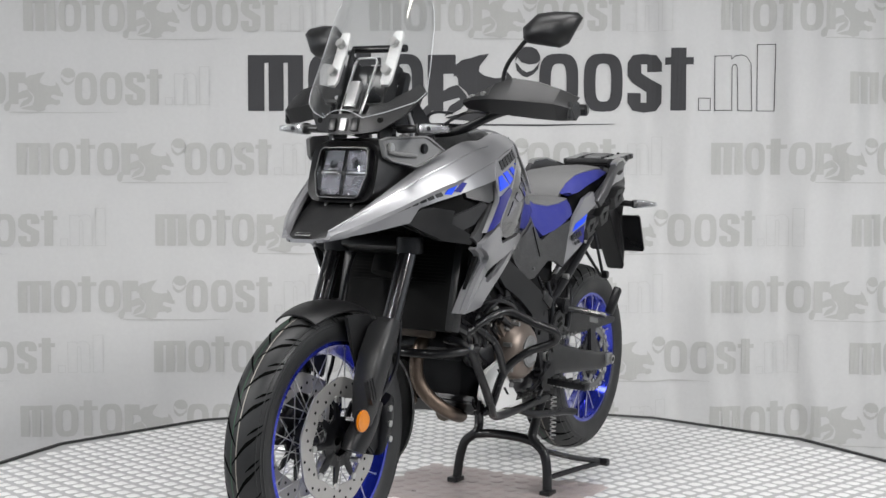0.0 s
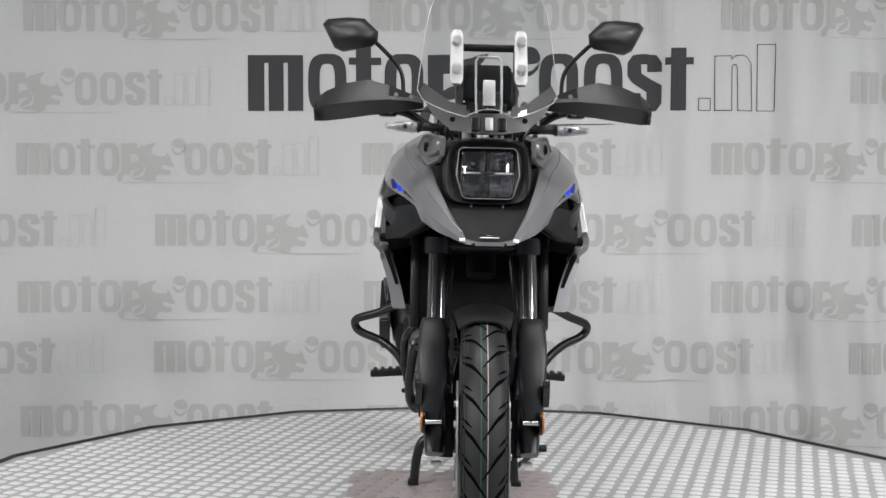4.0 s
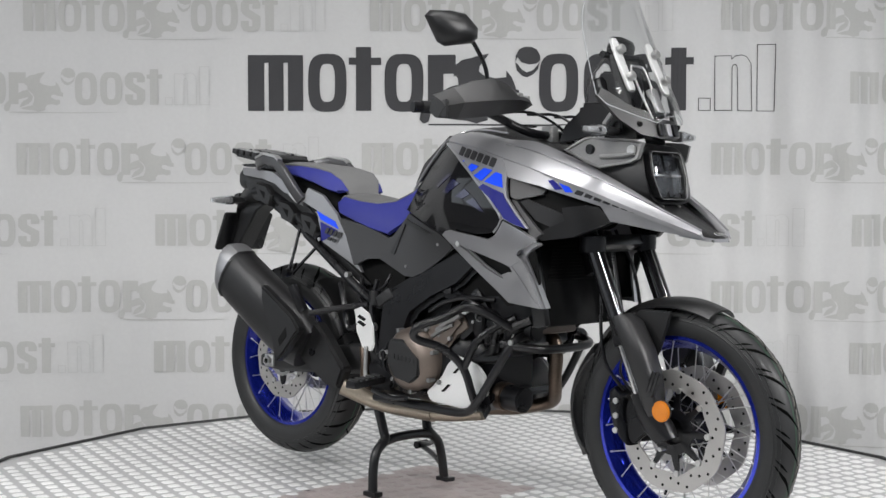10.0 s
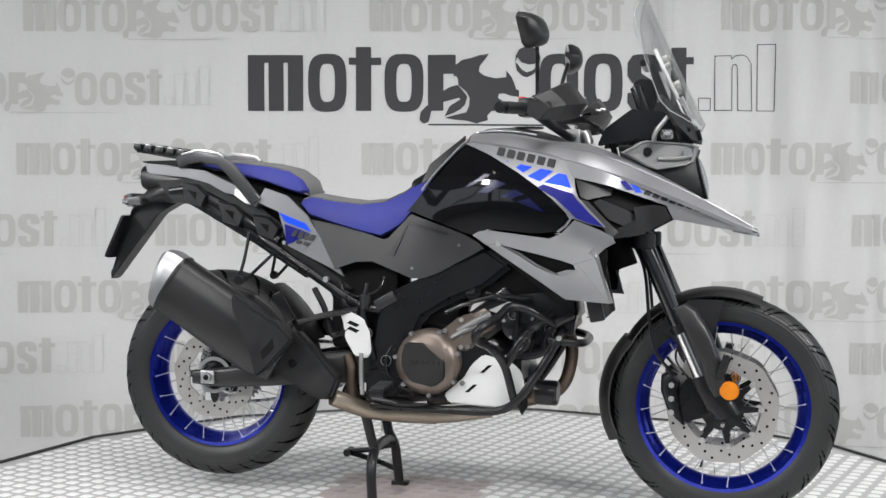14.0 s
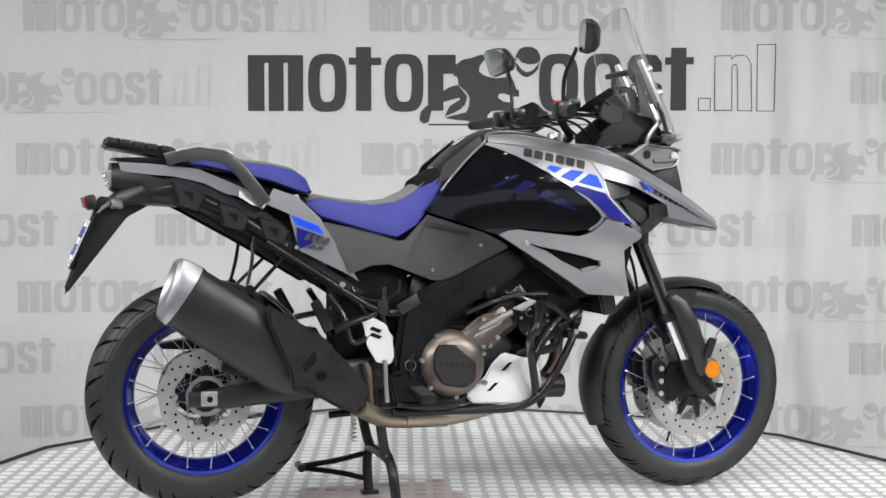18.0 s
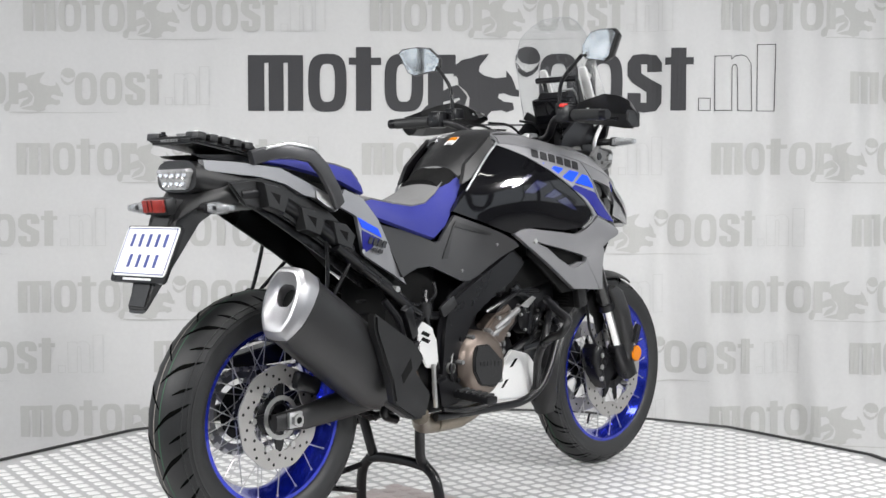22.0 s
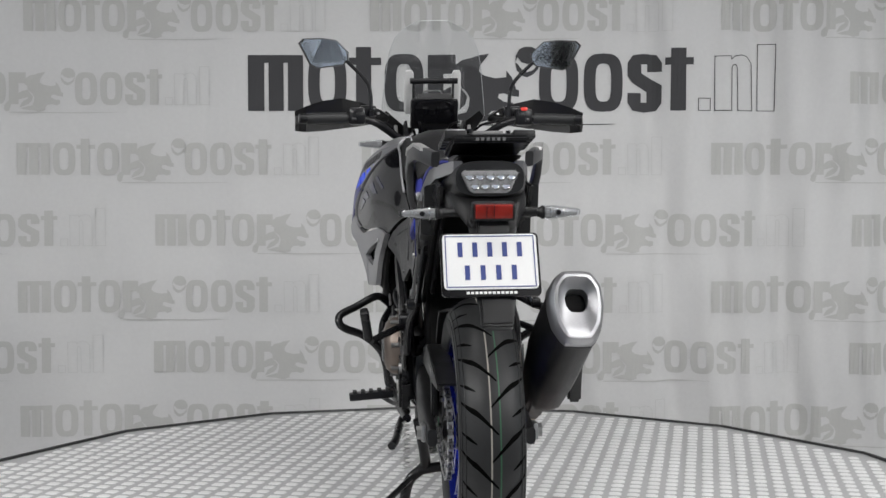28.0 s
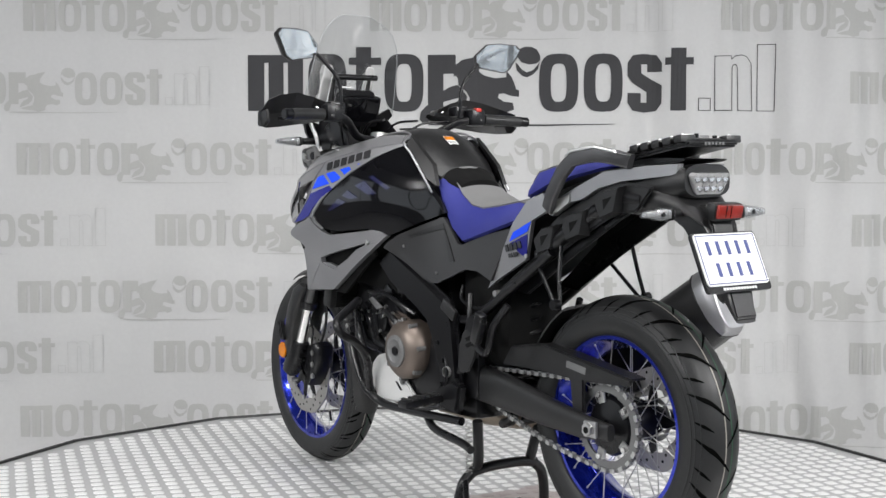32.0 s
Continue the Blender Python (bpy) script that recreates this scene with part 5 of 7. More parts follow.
# --- main frame, guards and stand ---
for s in (-1, 1):
    part("frame_spar", plate([(0.10, 0.80), (0.185, 0.745), (0.10, 0.675), (-0.005, 0.630), (-0.085, 0.580), (-0.135, 0.470), (-0.165, 0.365), (-0.255, 0.345), (-0.245, 0.465), (-0.228, 0.595), (-0.205, 0.650), (-0.075, 0.715)], s * 0.125, s * 0.162, 0.016), BLACK, motorcycle, "black aluminium frame spar")
    part("spar_cap", box(-0.205, s * 0.16, 0.63, 0.07, 0.012, 0.035, 0.005, ry=-30), GREYP, motorcycle)
    part("frame_bolt", cyl((-0.19, s * 0.155, 0.585), (-0.19, s * 0.163, 0.585), 0.011, seg=6), BLACK, motorcycle)
    for x, z in ((0.02, 0.803), (-0.127, 0.73)):
        part("cover_screw", cyl((x, s * (skin(x, z) - 0.002), z), (x, s * (skin(x, z) + 0.004), z), 0.005, seg=10, bevel=0.001), CAST, motorcycle)
    part("shroud_screw", cyl((0.148, s * (skin(0.148, 0.811) + 0.004), 0.811), (0.148, s * (skin(0.148, 0.811) + 0.012), 0.811), 0.009, seg=10, bevel=0.001), STEEL, motorcycle)
    part("skid_plate", plate([(0.096, 0.478), (0.185, 0.455), (0.212, 0.430), (0.225, 0.375), (0.182, 0.316), (-0.006, 0.328), (-0.023, 0.354), (0.037, 0.405), (0.06, 0.445)], s * 0.145, s * 0.158, 0.005), PALE, motorcycle, "pale aluminium skid plate side")
    for x, z in ((0.105, 0.435), (0.06, 0.375)):
        part("skid_slot", plate([(x - 0.018, z - 0.012), (x - 0.006, z - 0.012), (x + 0.020, z + 0.012), (x + 0.008, z + 0.012)], s * 0.1575, s * 0.1595, 0), DARK, motorcycle)
    out = 0.012 if s < 0 else 0.0
    part("crash_bar", tube([(0.20, s * 0.13, 0.330), (0.195, s * 0.175, 0.345), (0.170, s * 0.205, 0.45), (0.140, s * 0.262, 0.508), (0.112, s * (0.320 + out), 0.535), (0.110, s * (0.340 + out), 0.554), (0.128, s * (0.335 + out), 0.578), (0.160, s * 0.285, 0.600), (0.188, s * 0.225, 0.628), (0.24, s * 0.195, 0.616), (0.31, s * 0.15, 0.570)], 0.0125, 12), BLACK, motorcycle, "black tubular engine guard")
    part("crash_bar", tube([(0.335, s * 0.10, 0.555), (0.325, s * 0.165, 0.535), (0.27, s * 0.185, 0.44), (0.21, s * 0.185, 0.355), (0.14, s * 0.165, 0.312), (0.0, s * 0.16, 0.308), (-0.25, s * 0.15, 0.312)], 0.0125, 12), BLACK, motorcycle, "black tubular engine guard")
    part("crash_bar", tube([(0.172, s * 0.205, 0.45), (0.22, s * 0.20, 0.535), (0.285, s * 0.165, 0.590)], 0.0115, 10), BLACK, motorcycle, "black tubular engine guard")
    part("bar_clamp_bolt", cyl((0.325, s * 0.168, 0.536), (0.325, s * 0.182, 0.536), 0.008, seg=8), STEEL, motorcycle)
    part("heel_guard", plate([(-0.347, 0.586), (-0.314, 0.594), (-0.272, 0.573), (-0.263, 0.550), (-0.254, 0.538), (-0.248, 0.475), (-0.261, 0.453), (-0.302, 0.462), (-0.331, 0.512), (-0.338, 0.561)], s * 0.155, s * 0.162, 0.003), PALE if s < 0 else GREYP, motorcycle, "bright aluminium heel guard" if s < 0 else "dark plastic heel guard")
    for z in (0.560, 0.542):
        part("guard_slot", plate([(-0.325, z), (-0.315, z + 0.008), (-0.285, z - 0.004), (-0.295, z - 0.012)], s * 0.1615, s * 0.1635, 0), DARK, motorcycle)
    part("footpeg", box(-0.19, s * 0.250, 0.373, 0.045, 0.130, 0.022, 0.006, rx=s * -4), BLACK, motorcycle, "black ridged footpeg")
    for k in range(5):
        part("peg_rubber", box(-0.19, s * (0.203 + 0.024 * k), 0.389 - 0.0017 * k, 0.042, 0.012, 0.008, 0.002), RUBBER, motorcycle)
    part("peg_hanger", plate([(-0.27, 0.42), (-0.22, 0.43), (-0.14, 0.39), (-0.16, 0.345), (-0.25, 0.335)], s * 0.14, s * 0.172, 0.008), BLACK, motorcycle)
    part("peg_arm", tube([(-0.30, s * 0.14, 0.60), (-0.38, s * 0.19, 0.585), (-0.455, s * 0.255, 0.565)], 0.010, 8), BLACK, motorcycle)
    part("pillion_peg", box(-0.490, s * 0.270, 0.612, 0.030, 0.024, 0.095, 0.008, rx=s * -8, ry=-28), BLACK, motorcycle, "folded black pillion footpeg")
    part("pillion_hanger", tube([(-0.44, s * 0.13, 0.66), (-0.40, s * 0.15, 0.60), (-0.37, s * 0.155, 0.52), (-0.29, s * 0.15, 0.56)], 0.010, 8), BLACK, motorcycle)
    # swingarm
    part("swingarm", loft([oval((x, s * y, z), (0, 1, 0), (0, 0, 1), w, h, 16, 3.5) for x, y, z, w, h in ((-0.24, 0.095, 0.425, 0.022, 0.052), (-0.40, 0.108, 0.415, 0.024, 0.050), (-0.60, 0.118, 0.388, 0.022, 0.038), (-0.74, 0.121, 0.372, 0.016, 0.031), (-0.84, 0.121, 0.370, 0.012, 0.021))]), GREYP, motorcycle, "dark grey aluminium swingarm")
    part("axle_block", box(-0.785, s * 0.139, 0.374, 0.046, 0.012, 0.042, 0.004), ALU, motorcycle, "aluminium chain adjuster block")
    part("axle_nut", cyl((-0.785, s * 0.140, 0.374), (-0.785, s * 0.156, 0.374), 0.017, seg=6), STEEL, motorcycle)
    part("axle_bore", cyl((-0.785, s * 0.150, 0.374), (-0.785, s * 0.1565, 0.374), 0.009, seg=12), DARK, motorcycle)
    part("adjuster_bolt", cyl((-0.765, s * 0.13, 0.376), (-0.725, s * 0.13, 0.378), 0.005, seg=8), STEEL, motorcycle)
part("crash_crossbar", tube([(0.29, -0.178, 0.530), (0.355, -0.150, 0.522), (0.385, -0.10, 0.516), (0.390, 0.0, 0.514), (0.385, 0.10, 0.516), (0.355, 0.150, 0.522), (0.29, 0.178, 0.530)], 0.0125, 12), BLACK, motorcycle, "black tubular cross bar of the guard")
part("belly_pan", plate([(-0.02, 0.33), (0.19, 0.315), (0.235, 0.36), (0.225, 0.38), (0.17, 0.33)], -0.14, 0.14, 0.005), BLACK, motorcycle)
part("brake_rod", tube([(-0.278, -0.168, 0.47), (-0.276, -0.17, 0.40), (-0.272, -0.17, 0.345)], 0.007, 8), STEEL, motorcycle, "bright brake master cylinder rod")
part("brake_pedal", tube([(-0.24, -0.17, 0.335), (-0.14, -0.19, 0.325), (-0.06, -0.205, 0.335)], 0.008, 8), BLACK, motorcycle)
part("shift_lever", tube([(-0.20, 0.16, 0.36), (-0.12, 0.18, 0.335), (-0.05, 0.215, 0.345)], 0.007, 8), BLACK, motorcycle)
part("side_stand", tube([(-0.06, 0.14, 0.30), (-0.14, 0.165, 0.275), (-0.30, 0.185, 0.262), (-0.36, 0.20, 0.255)], 0.012, 10), BLACK, motorcycle, "black side stand folded up")
stand = part("centre_stand", join(tube([(-0.285, -0.12, 0.315), (-0.262, -0.10, 0.20), (-0.250, -0.105, 0.168), (-0.248, -0.142, 0.135), (-0.245, -0.158, 0.085), (-0.238, -0.165, 0.012)], 0.0155, 10), tube([(-0.285, 0.12, 0.315), (-0.262, 0.10, 0.20), (-0.250, 0.105, 0.168), (-0.248, 0.142, 0.135), (-0.245, 0.158, 0.085), (-0.238, 0.165, 0.012)], 0.0155, 10), tube([(-0.250, -0.12, 0.160), (-0.254, -0.05, 0.170), (-0.254, 0.05, 0.170), (-0.250, 0.12, 0.160)], 0.015, 10)), BLACK, motorcycle, "black centre stand on the plate")
for s in (-1, 1):
    part("stand_foot", box(-0.235, s * 0.168, 0.008, 0.055, 0.036, 0.016, 0.004), BLACK, stand)
part("stand_tread", tube([(-0.244, 0.160, 0.052), (-0.33, 0.21, 0.068), (-0.44, 0.262, 0.080)], 0.009, 8), BLACK, stand)
part("stand_tread", tube([(-0.250, 0.138, 0.140), (-0.34, 0.20, 0.108), (-0.44, 0.262, 0.084)], 0.009, 8), BLACK, stand)
part("tread_pad", cyl((-0.44, 0.235, 0.082), (-0.44, 0.290, 0.084), 0.013, seg=12, bevel=0.002), BLACK, stand)
part("stand_spring", tube([(-0.29 + 0.009 * math.cos(1.3 * k), 0.155 + 0.009 * math.sin(1.3 * k), 0.31 - 0.0028 * k) for k in range(50)], 0.0022, 5, steps=2), STEEL, stand, "bright coil spring")

# --- chain drive on its left ---
CY = 0.082
sprocket = part("sprocket", lathe([(0.108, CY - 0.003), (0.108, CY + 0.003), (0.088, CY + 0.003), (0.088, CY - 0.003)], 64), CAST, rear, "steel rear sprocket")
teeth = []
for k in range(42):
    bm = plate([(0.106, -0.004), (0.117, -0.0015), (0.117, 0.0015), (0.106, 0.004)], CY - 0.002, CY + 0.002, 0)
    bm.transform(Matrix.Rotation(2 * math.pi * k / 42, 4, "Y"))
    teeth.append(bm)
part("sprocket_teeth", join(*teeth), CAST, rear)
part("sprocket_carrier", lathe([(0.076, CY - 0.012), (0.070, CY - 0.003), (0.030, CY + 0.006), (0.018, CY + 0.008), (0.018, CY - 0.012)], 32), BLACK, rear)
for k in range(5):
    a = 2 * math.pi * k / 5
    part("sprocket_arm", box(0.078 * math.cos(a), CY, -0.078 * math.sin(a), 0.034, 0.006, 0.026, 0.003, ry=math.degrees(a)), STEEL, rear)
    part("sprocket_nut", cyl((0.082 * math.cos(a), CY, -0.082 * math.sin(a)), (0.082 * math.cos(a), CY + 0.012, -0.082 * math.sin(a)), 0.008, seg=6), CHROME, rear)


def chain_path():
    """Points of the closed chain line with equal links."""
    c1, r1, c2, r2 = Vector((RA[0], RA[2])), 0.113, Vector((-0.245, 0.43)), 0.036
    d = c1 - c2
    up = Vector((-d.y, d.x)).normalized()
    if up.y < 0:
        up = -up
    line = []
    a0 = math.atan2(up.y, up.x)
    for k in range(25):
        a = a0 + math.pi * k / 24
        line.append(c1 + r1 * Vector((math.cos(a), math.sin(a))))
    low_a, low_b = c1 - r1 * up, c2 - r2 * up
    for k in range(1, 24):
        q = k / 24
        line.append(low_a.lerp(low_b, q) + Vector((0, -0.022 * math.sin(math.pi * q))))
    for k in range(9):
        a = a0 + math.pi + math.pi * k / 8
        line.append(c2 + r2 * Vector((math.cos(a), math.sin(a))))
    line.append(c1 + r1 * up)
    return line


line = chain_path()
dist = [0.0]
for a, b in zip(line, line[1:]):
    dist.append(dist[-1] + (b - a).length)
count = int(dist[-1] / 0.0159)
link = part("chain_link", join(box(0, 0.0062, 0, 0.0165, 0.0025, 0.0115, 0.002), box(0, -0.006, 0, 0.0165, 0.0025, 0.0115, 0.002), cyl((-0.004, -0.005, 0), (-0.004, 0.005, 0), 0.004, seg=8)), STEEL, motorcycle, "steel chain link")
for k in range(count):
    s = dist[-1] * k / count
    x, z = np.interp(s, dist, [p.x for p in line]), np.interp(s, dist, [p.y for p in line])
    x2, z2 = np.interp(s + 0.004, dist, [p.x for p in line]), np.interp(s + 0.004, dist, [p.y for p in line])
    m = pose(x, CY, z, 0, -math.degrees(math.atan2(z2 - z, x2 - x)), 0)
    if k == 0:
        link.matrix_local = m
    elif k == 1:
        inner_link = part("chain_link", join(box(0, 0.0035, 0, 0.0150, 0.0025, 0.0095, 0.002), box(0, -0.0035, 0, 0.0150, 0.0025, 0.0095, 0.002), cyl((-0.004, -0.008, 0), (-0.004, 0.008, 0), 0.0028, seg=8)), CAST, motorcycle)
        inner_link.matrix_local = m
    else:
        share("chain_link", inner_link if k % 2 else link, motorcycle, m)
part("chain_guard", plate([(-0.387, 0.490), (-0.426, 0.545), (-0.563, 0.566), (-0.905, 0.512), (-0.895, 0.492), (-0.727, 0.485), (-0.728, 0.400), (-0.683, 0.400), (-0.672, 0.486), (-0.50, 0.492)], 0.100, 0.113, 0.005), PLASTIC, motorcycle, "black plastic chain guard")
part("chain_guard_top", plate([(-0.426, 0.545), (-0.563, 0.566), (-0.905, 0.512), (-0.904, 0.506), (-0.563, 0.559), (-0.430, 0.539)], 0.060, 0.113, 0.003), PLASTIC, motorcycle)
part("guard_label", box(-0.70, 0.1138, 0.518, 0.075, 0.0012, 0.018, 0, ry=-9), CAST, motorcycle, "small grey printed label")
part("sprocket_cover", box(-0.235, 0.105, 0.44, 0.13, 0.05, 0.13, 0.02), BLACK, motorcycle)
part("rear_caliper", box(-0.70, -0.085, 0.455, 0.085, 0.045, 0.05, 0.012, ry=20), BLACK, motorcycle, "black rear brake caliper")
part("sensor_ring", lathe([(0.058, -0.085), (0.058, -0.088), (0.046, -0.088), (0.046, -0.085)], 40), STEEL, rear)
part("rear_hugger", loft([[Vector((RA[0] + r * math.cos(a), y, RA[2] + r * math.sin(a))) for r, y in ((0.334, -0.085), (0.342, -0.06), (0.346, 0), (0.342, 0.06), (0.334, 0.085), (0.330, 0.083), (0.341, 0), (0.330, -0.083))] for a in np.linspace(radians(20), radians(58), 12)]), PLASTIC, motorcycle, "black inner rear mudguard")

# --- front fork, fender and brakes ---
FD = Vector((-0.404, 0, 0.915)).normalized()
for s in (-1, 1):
    y = s * 0.118
    base = Vector((0.775, y, 0.345))
    def on(d, dy=0.0, fwd=0.0):
        return base + FD * d + Vector((0.915 * fwd, dy, 0.404 * fwd))
    part("fork_tube", cyl(on(0.245), on(0.62), 0.0245, seg=24), POLISHED, motorcycle, "black fork tube")
    part("fork_slider", cyl(on(0.03), on(0.255), 0.022, seg=20), CHROME, motorcycle, "bright fork slider")
    part("fork_seal", cyl(on(0.235), on(0.262), 0.030, seg=24, bevel=0.003), BLACK, motorcycle)
    part("fork_foot", loft([oval(on(d, 0, f), (1, 0, 0.4), (0, 1, 0), hx, hy, 16, 3) for d, f, hx, hy in ((0.10, 0.0, 0.026, 0.026), (0.05, 0.003, 0.03, 0.027), (0.0, 0.018, 0.038, 0.026), (-0.04, 0.03, 0.03, 0.022))]), BLACK, motorcycle, "black cast fork foot")
    part("fork_guard", loft([oval(on(d, s * 0.007, f), (0.915, 0, 0.404), (0, 1, 0), hx, hy, 20, 4.5) for d, f, hx, hy in ((0.310, 0.022, 0.020, 0.028), (0.280, 0.036, 0.030, 0.036), (0.20, 0.044, 0.032, 0.038), (0.12, 0.042, 0.030, 0.034), (0.07, 0.034, 0.026, 0.028), (0.03, 0.03, 0.020, 0.020))]), GREYP, motorcycle, "black plastic fork guard")
    part("axle_cap", cyl((0.796, s * 0.10, 0.335), (0.796, s * 0.134, 0.335), 0.017, seg=16, bevel=0.003), CHROME, motorcycle)
    part("front_axle_bore", cyl((0.796, s * 0.13, 0.335), (0.796, s * 0.1355, 0.335), 0.009, seg=6), DARK, motorcycle)
    refl = part("reflector_stem", cyl((0.818, s * 0.10, 0.400), (0.818, s * 0.146, 0.400), 0.006, seg=10), CHROME, motorcycle)
    part("reflector", cyl((0.818, s * 0.142, 0.400), (0.818, s * 0.152, 0.400), 0.0275, seg=32, bevel=0.003), AMBER, refl, "round amber reflector")
    part("reflector_rim", lathe([(0.0285, s * 0.140), (0.0285, s * 0.147), (0.026, s * 0.147), (0.026, s * 0.140)], 32, (0.818, 0, 0.400)), BLACK, refl)
    cal = part("brake_caliper", loft([oval((x, s * 0.083, z), (0.75, 0, -0.66), (0, 1, 0), h, 0.036, 16, 3.4) for x, z, h in ((0.657, 0.427, 0.024), (0.647, 0.407, 0.036), (0.650, 0.362, 0.042), (0.662, 0.317, 0.036), (0.674, 0.300, 0.022))]), BLACK, motorcycle, "black front brake caliper")
    for z in (0.405, 0.365, 0.325):
        part("caliper_bolt", cyl((0.652, s * 0.115, z), (0.652, s * 0.123, z), 0.009, seg=6), STEEL, cal)
    part("caliper_bracket", plate([(0.70, 0.43), (0.745, 0.40), (0.76, 0.34), (0.70, 0.29), (0.66, 0.32), (0.675, 0.40)], s * 0.092, s * 0.104, 0.004), BLACK, cal)
    part("brake_hose", tube([(0.655, s * 0.09, 0.43), (0.60, s * 0.10, 0.50), (0.58, s * 0.10, 0.60), (0.56, s * 0.08, 0.75), (0.50, s * 0.07, 0.86)], 0.005, 8), BLACK, motorcycle, "black brake hose")
for z, r in ((0.825, 0.030), (1.02, 0.03)):
    x = 0.775 - 0.404 * (z - 0.345) / 0.915
    part("triple_clamp", join(box(x - 0.01, 0, z, 0.06, 0.20, 0.035, 0.01, ry=-24), cyl((x, 0.118, z - 0.022), (x, 0.118, z + 0.022), r + 0.006, seg=24, bevel=0.003), cyl((x, -0.118, z - 0.022), (x, -0.118, z + 0.022), r + 0.006, seg=24, bevel=0.003)), BLACK, motorcycle, "black fork triple clamp")
part("steering_head", cyl((0.50, 0, 0.74), (0.40, 0, 1.02), 0.04, seg=20), DARK, motorcycle)


def mudguard(name, a0, a1, r, w, drop, label):
    rings = []
    for a in np.linspace(radians(a0), radians(a1), 22):
        f = (a - radians(a0)) / radians(a1 - a0)
        ww = w * (0.55 + 0.45 * math.sin(math.pi * min(1, 0.12 + f * 0.95)) ** 0.5)
        rr = r + 0.012 * math.sin(math.pi * f)
        out = [Vector((FA[0] + (rr - drop * abs(c) ** 2.6) * math.cos(a), ww * c, FA[2] + (rr - drop * abs(c) ** 2.6) * math.sin(a))) for c in np.linspace(-1, 1, 15)]
        inn = [Vector((FA[0] + (rr - 0.005 - drop * abs(c) ** 2.6) * math.cos(a), ww * 0.96 * c, FA[2] + (rr - 0.005 - drop * abs(c) ** 2.6) * math.sin(a))) for c in np.linspace(1, -1, 15)]
        rings.append(out + inn)
    return part(name, loft(rings), GREYP, motorcycle, label)


mudguard("front_fender", 71, 150, 0.346, 0.076, 0.022, "black plastic front fender")
mudguard("front_fender_flap", 145, 200, 0.358, 0.077, 0.035, "black plastic fender extension")
for s in (-1, 1):
    part("fender_side", plate([(0.60, 0.575), (0.70, 0.655), (0.80, 0.655), (0.77, 0.56), (0.74, 0.50), (0.68, 0.47), (0.66, 0.53)], s * 0.072, s * 0.082, 0.004), PLASTIC, motorcycle)

# --- headlight, beak, cowl and screen ---
beak = part("beak", loft([[Vector((x, w * c, z - 0.012 * abs(c) ** 3)) for c in np.linspace(-1, 1, 11)] + [Vector((x, w * c * 0.95, z - t)) for c in np.linspace(1, -1, 11)] for x, z, w, t in ((0.40, 1.075, 0.172, 0.06), (0.50, 1.045, 0.158, 0.06), (0.58, 1.005, 0.145, 0.06), (0.68, 0.955, 0.122, 0.055), (0.77, 0.908, 0.098, 0.040), (0.83, 0.878, 0.077, 0.024), (0.868, 0.860, 0.060, 0.014), (0.890, 0.851, 0.040, 0.006))]), PLASTIC, motorcycle, "dark grey beak under the headlight")
for s in (-1, 1):
    part("beak_rib", tube([(0.715, s * 0.040, 0.938), (0.735, s * 0.040, 0.930)], 0.003, 6), STEEL, beak)
part("beak_lip", loft([[Vector((x, w * c, z)) for c in np.linspace(-1, 1, 9)] + [Vector((x, w * c, z - 0.009)) for c in np.linspace(1, -1, 9)] for x, z, w in ((0.815, 0.862, 0.090), (0.862, 0.854, 0.068), (0.880, 0.850, 0.054), (0.893, 0.848, 0.030))]), SILVER, beak)
part("beak_badge", box(0.884, 0, 0.8605, 0.004, 0.046, 0.012, 0.001, ry=-62), CHROME, beak, "small bright badge")
part("head_shell", loft([oval((x, 0, z), (0, 1, 0), (-0.24, 0, 0.97), w, h, 32, 4.2) for x, z, w, h in ((0.50, 1.02, 0.10, 0.09), (0.62, 1.02, 0.117, 0.090), (0.69, 1.018, 0.112, 0.086), (0.715, 1.016, 0.104, 0.082), (0.70, 1.018, 0.088, 0.066))], caps=True), PLASTIC, motorcycle, "black headlight housing")


def lamp_outline(scale_y=1.0, scale_z=1.0, x=0.0):
    pts = [(-0.066, 0.066), (0.066, 0.066), (0.076, 0.058), (0.082, -0.005), (0.066, -0.060), (0.056, -0.066), (-0.056, -0.066), (-0.066, -0.060), (-0.082, -0.005), (-0.076, 0.058)]
    return [Vector((0.722 + x - 0.26 * b * scale_z, a * scale_y, 1.014 + b * scale_z)) for a, b in pts]


head = part("headlight", loft([lamp_outline(0.98, 0.98, -0.055), lamp_outline(1.0, 1.0, -0.03), lamp_outline(1.0, 1.0, 0.0), lamp_outline(0.94, 0.94, 0.003)], caps=False), BLACK, motorcycle, "hexagonal headlight with clear glass over dark optics")
part("lamp_back", loft([lamp_outline(0.97, 0.97, -0.05), lamp_outline(0.9, 0.9, -0.054)]), BLACK, head)
for sy in (-1, 1):
    for dz in (0.031, -0.031):
        part("lamp_cup", loft([[Vector((0.722 + dx - 0.26 * (dz + b * k), sy * 0.036 + a * k, 1.014 + dz + b * k)) for a, b in ((-0.029, 0.026), (0.029, 0.026), (0.029, -0.026), (-0.029, -0.026))] for dx, k in ((-0.012, 1.0), (-0.024, 0.80), (-0.034, 0.50), (-0.042, 0.06))], caps=True), OPTIC, head, "reflector cup")
part("lamp_divider", join(box(0.704, 0, 1.014, 0.004, 0.14, 0.004, 0.001, ry=-14.5), box(0.704, 0, 1.014, 0.004, 0.003, 0.12, 0.001, ry=-14.5)), PLASTIC, head)
edge_line = lamp_outline(0.965, 0.965, 0.004)
part("lamp_rim", tube(edge_line + edge_line[:1], 0.0011, 6, smooth=False), CAST, head, "bright line round the lamp")
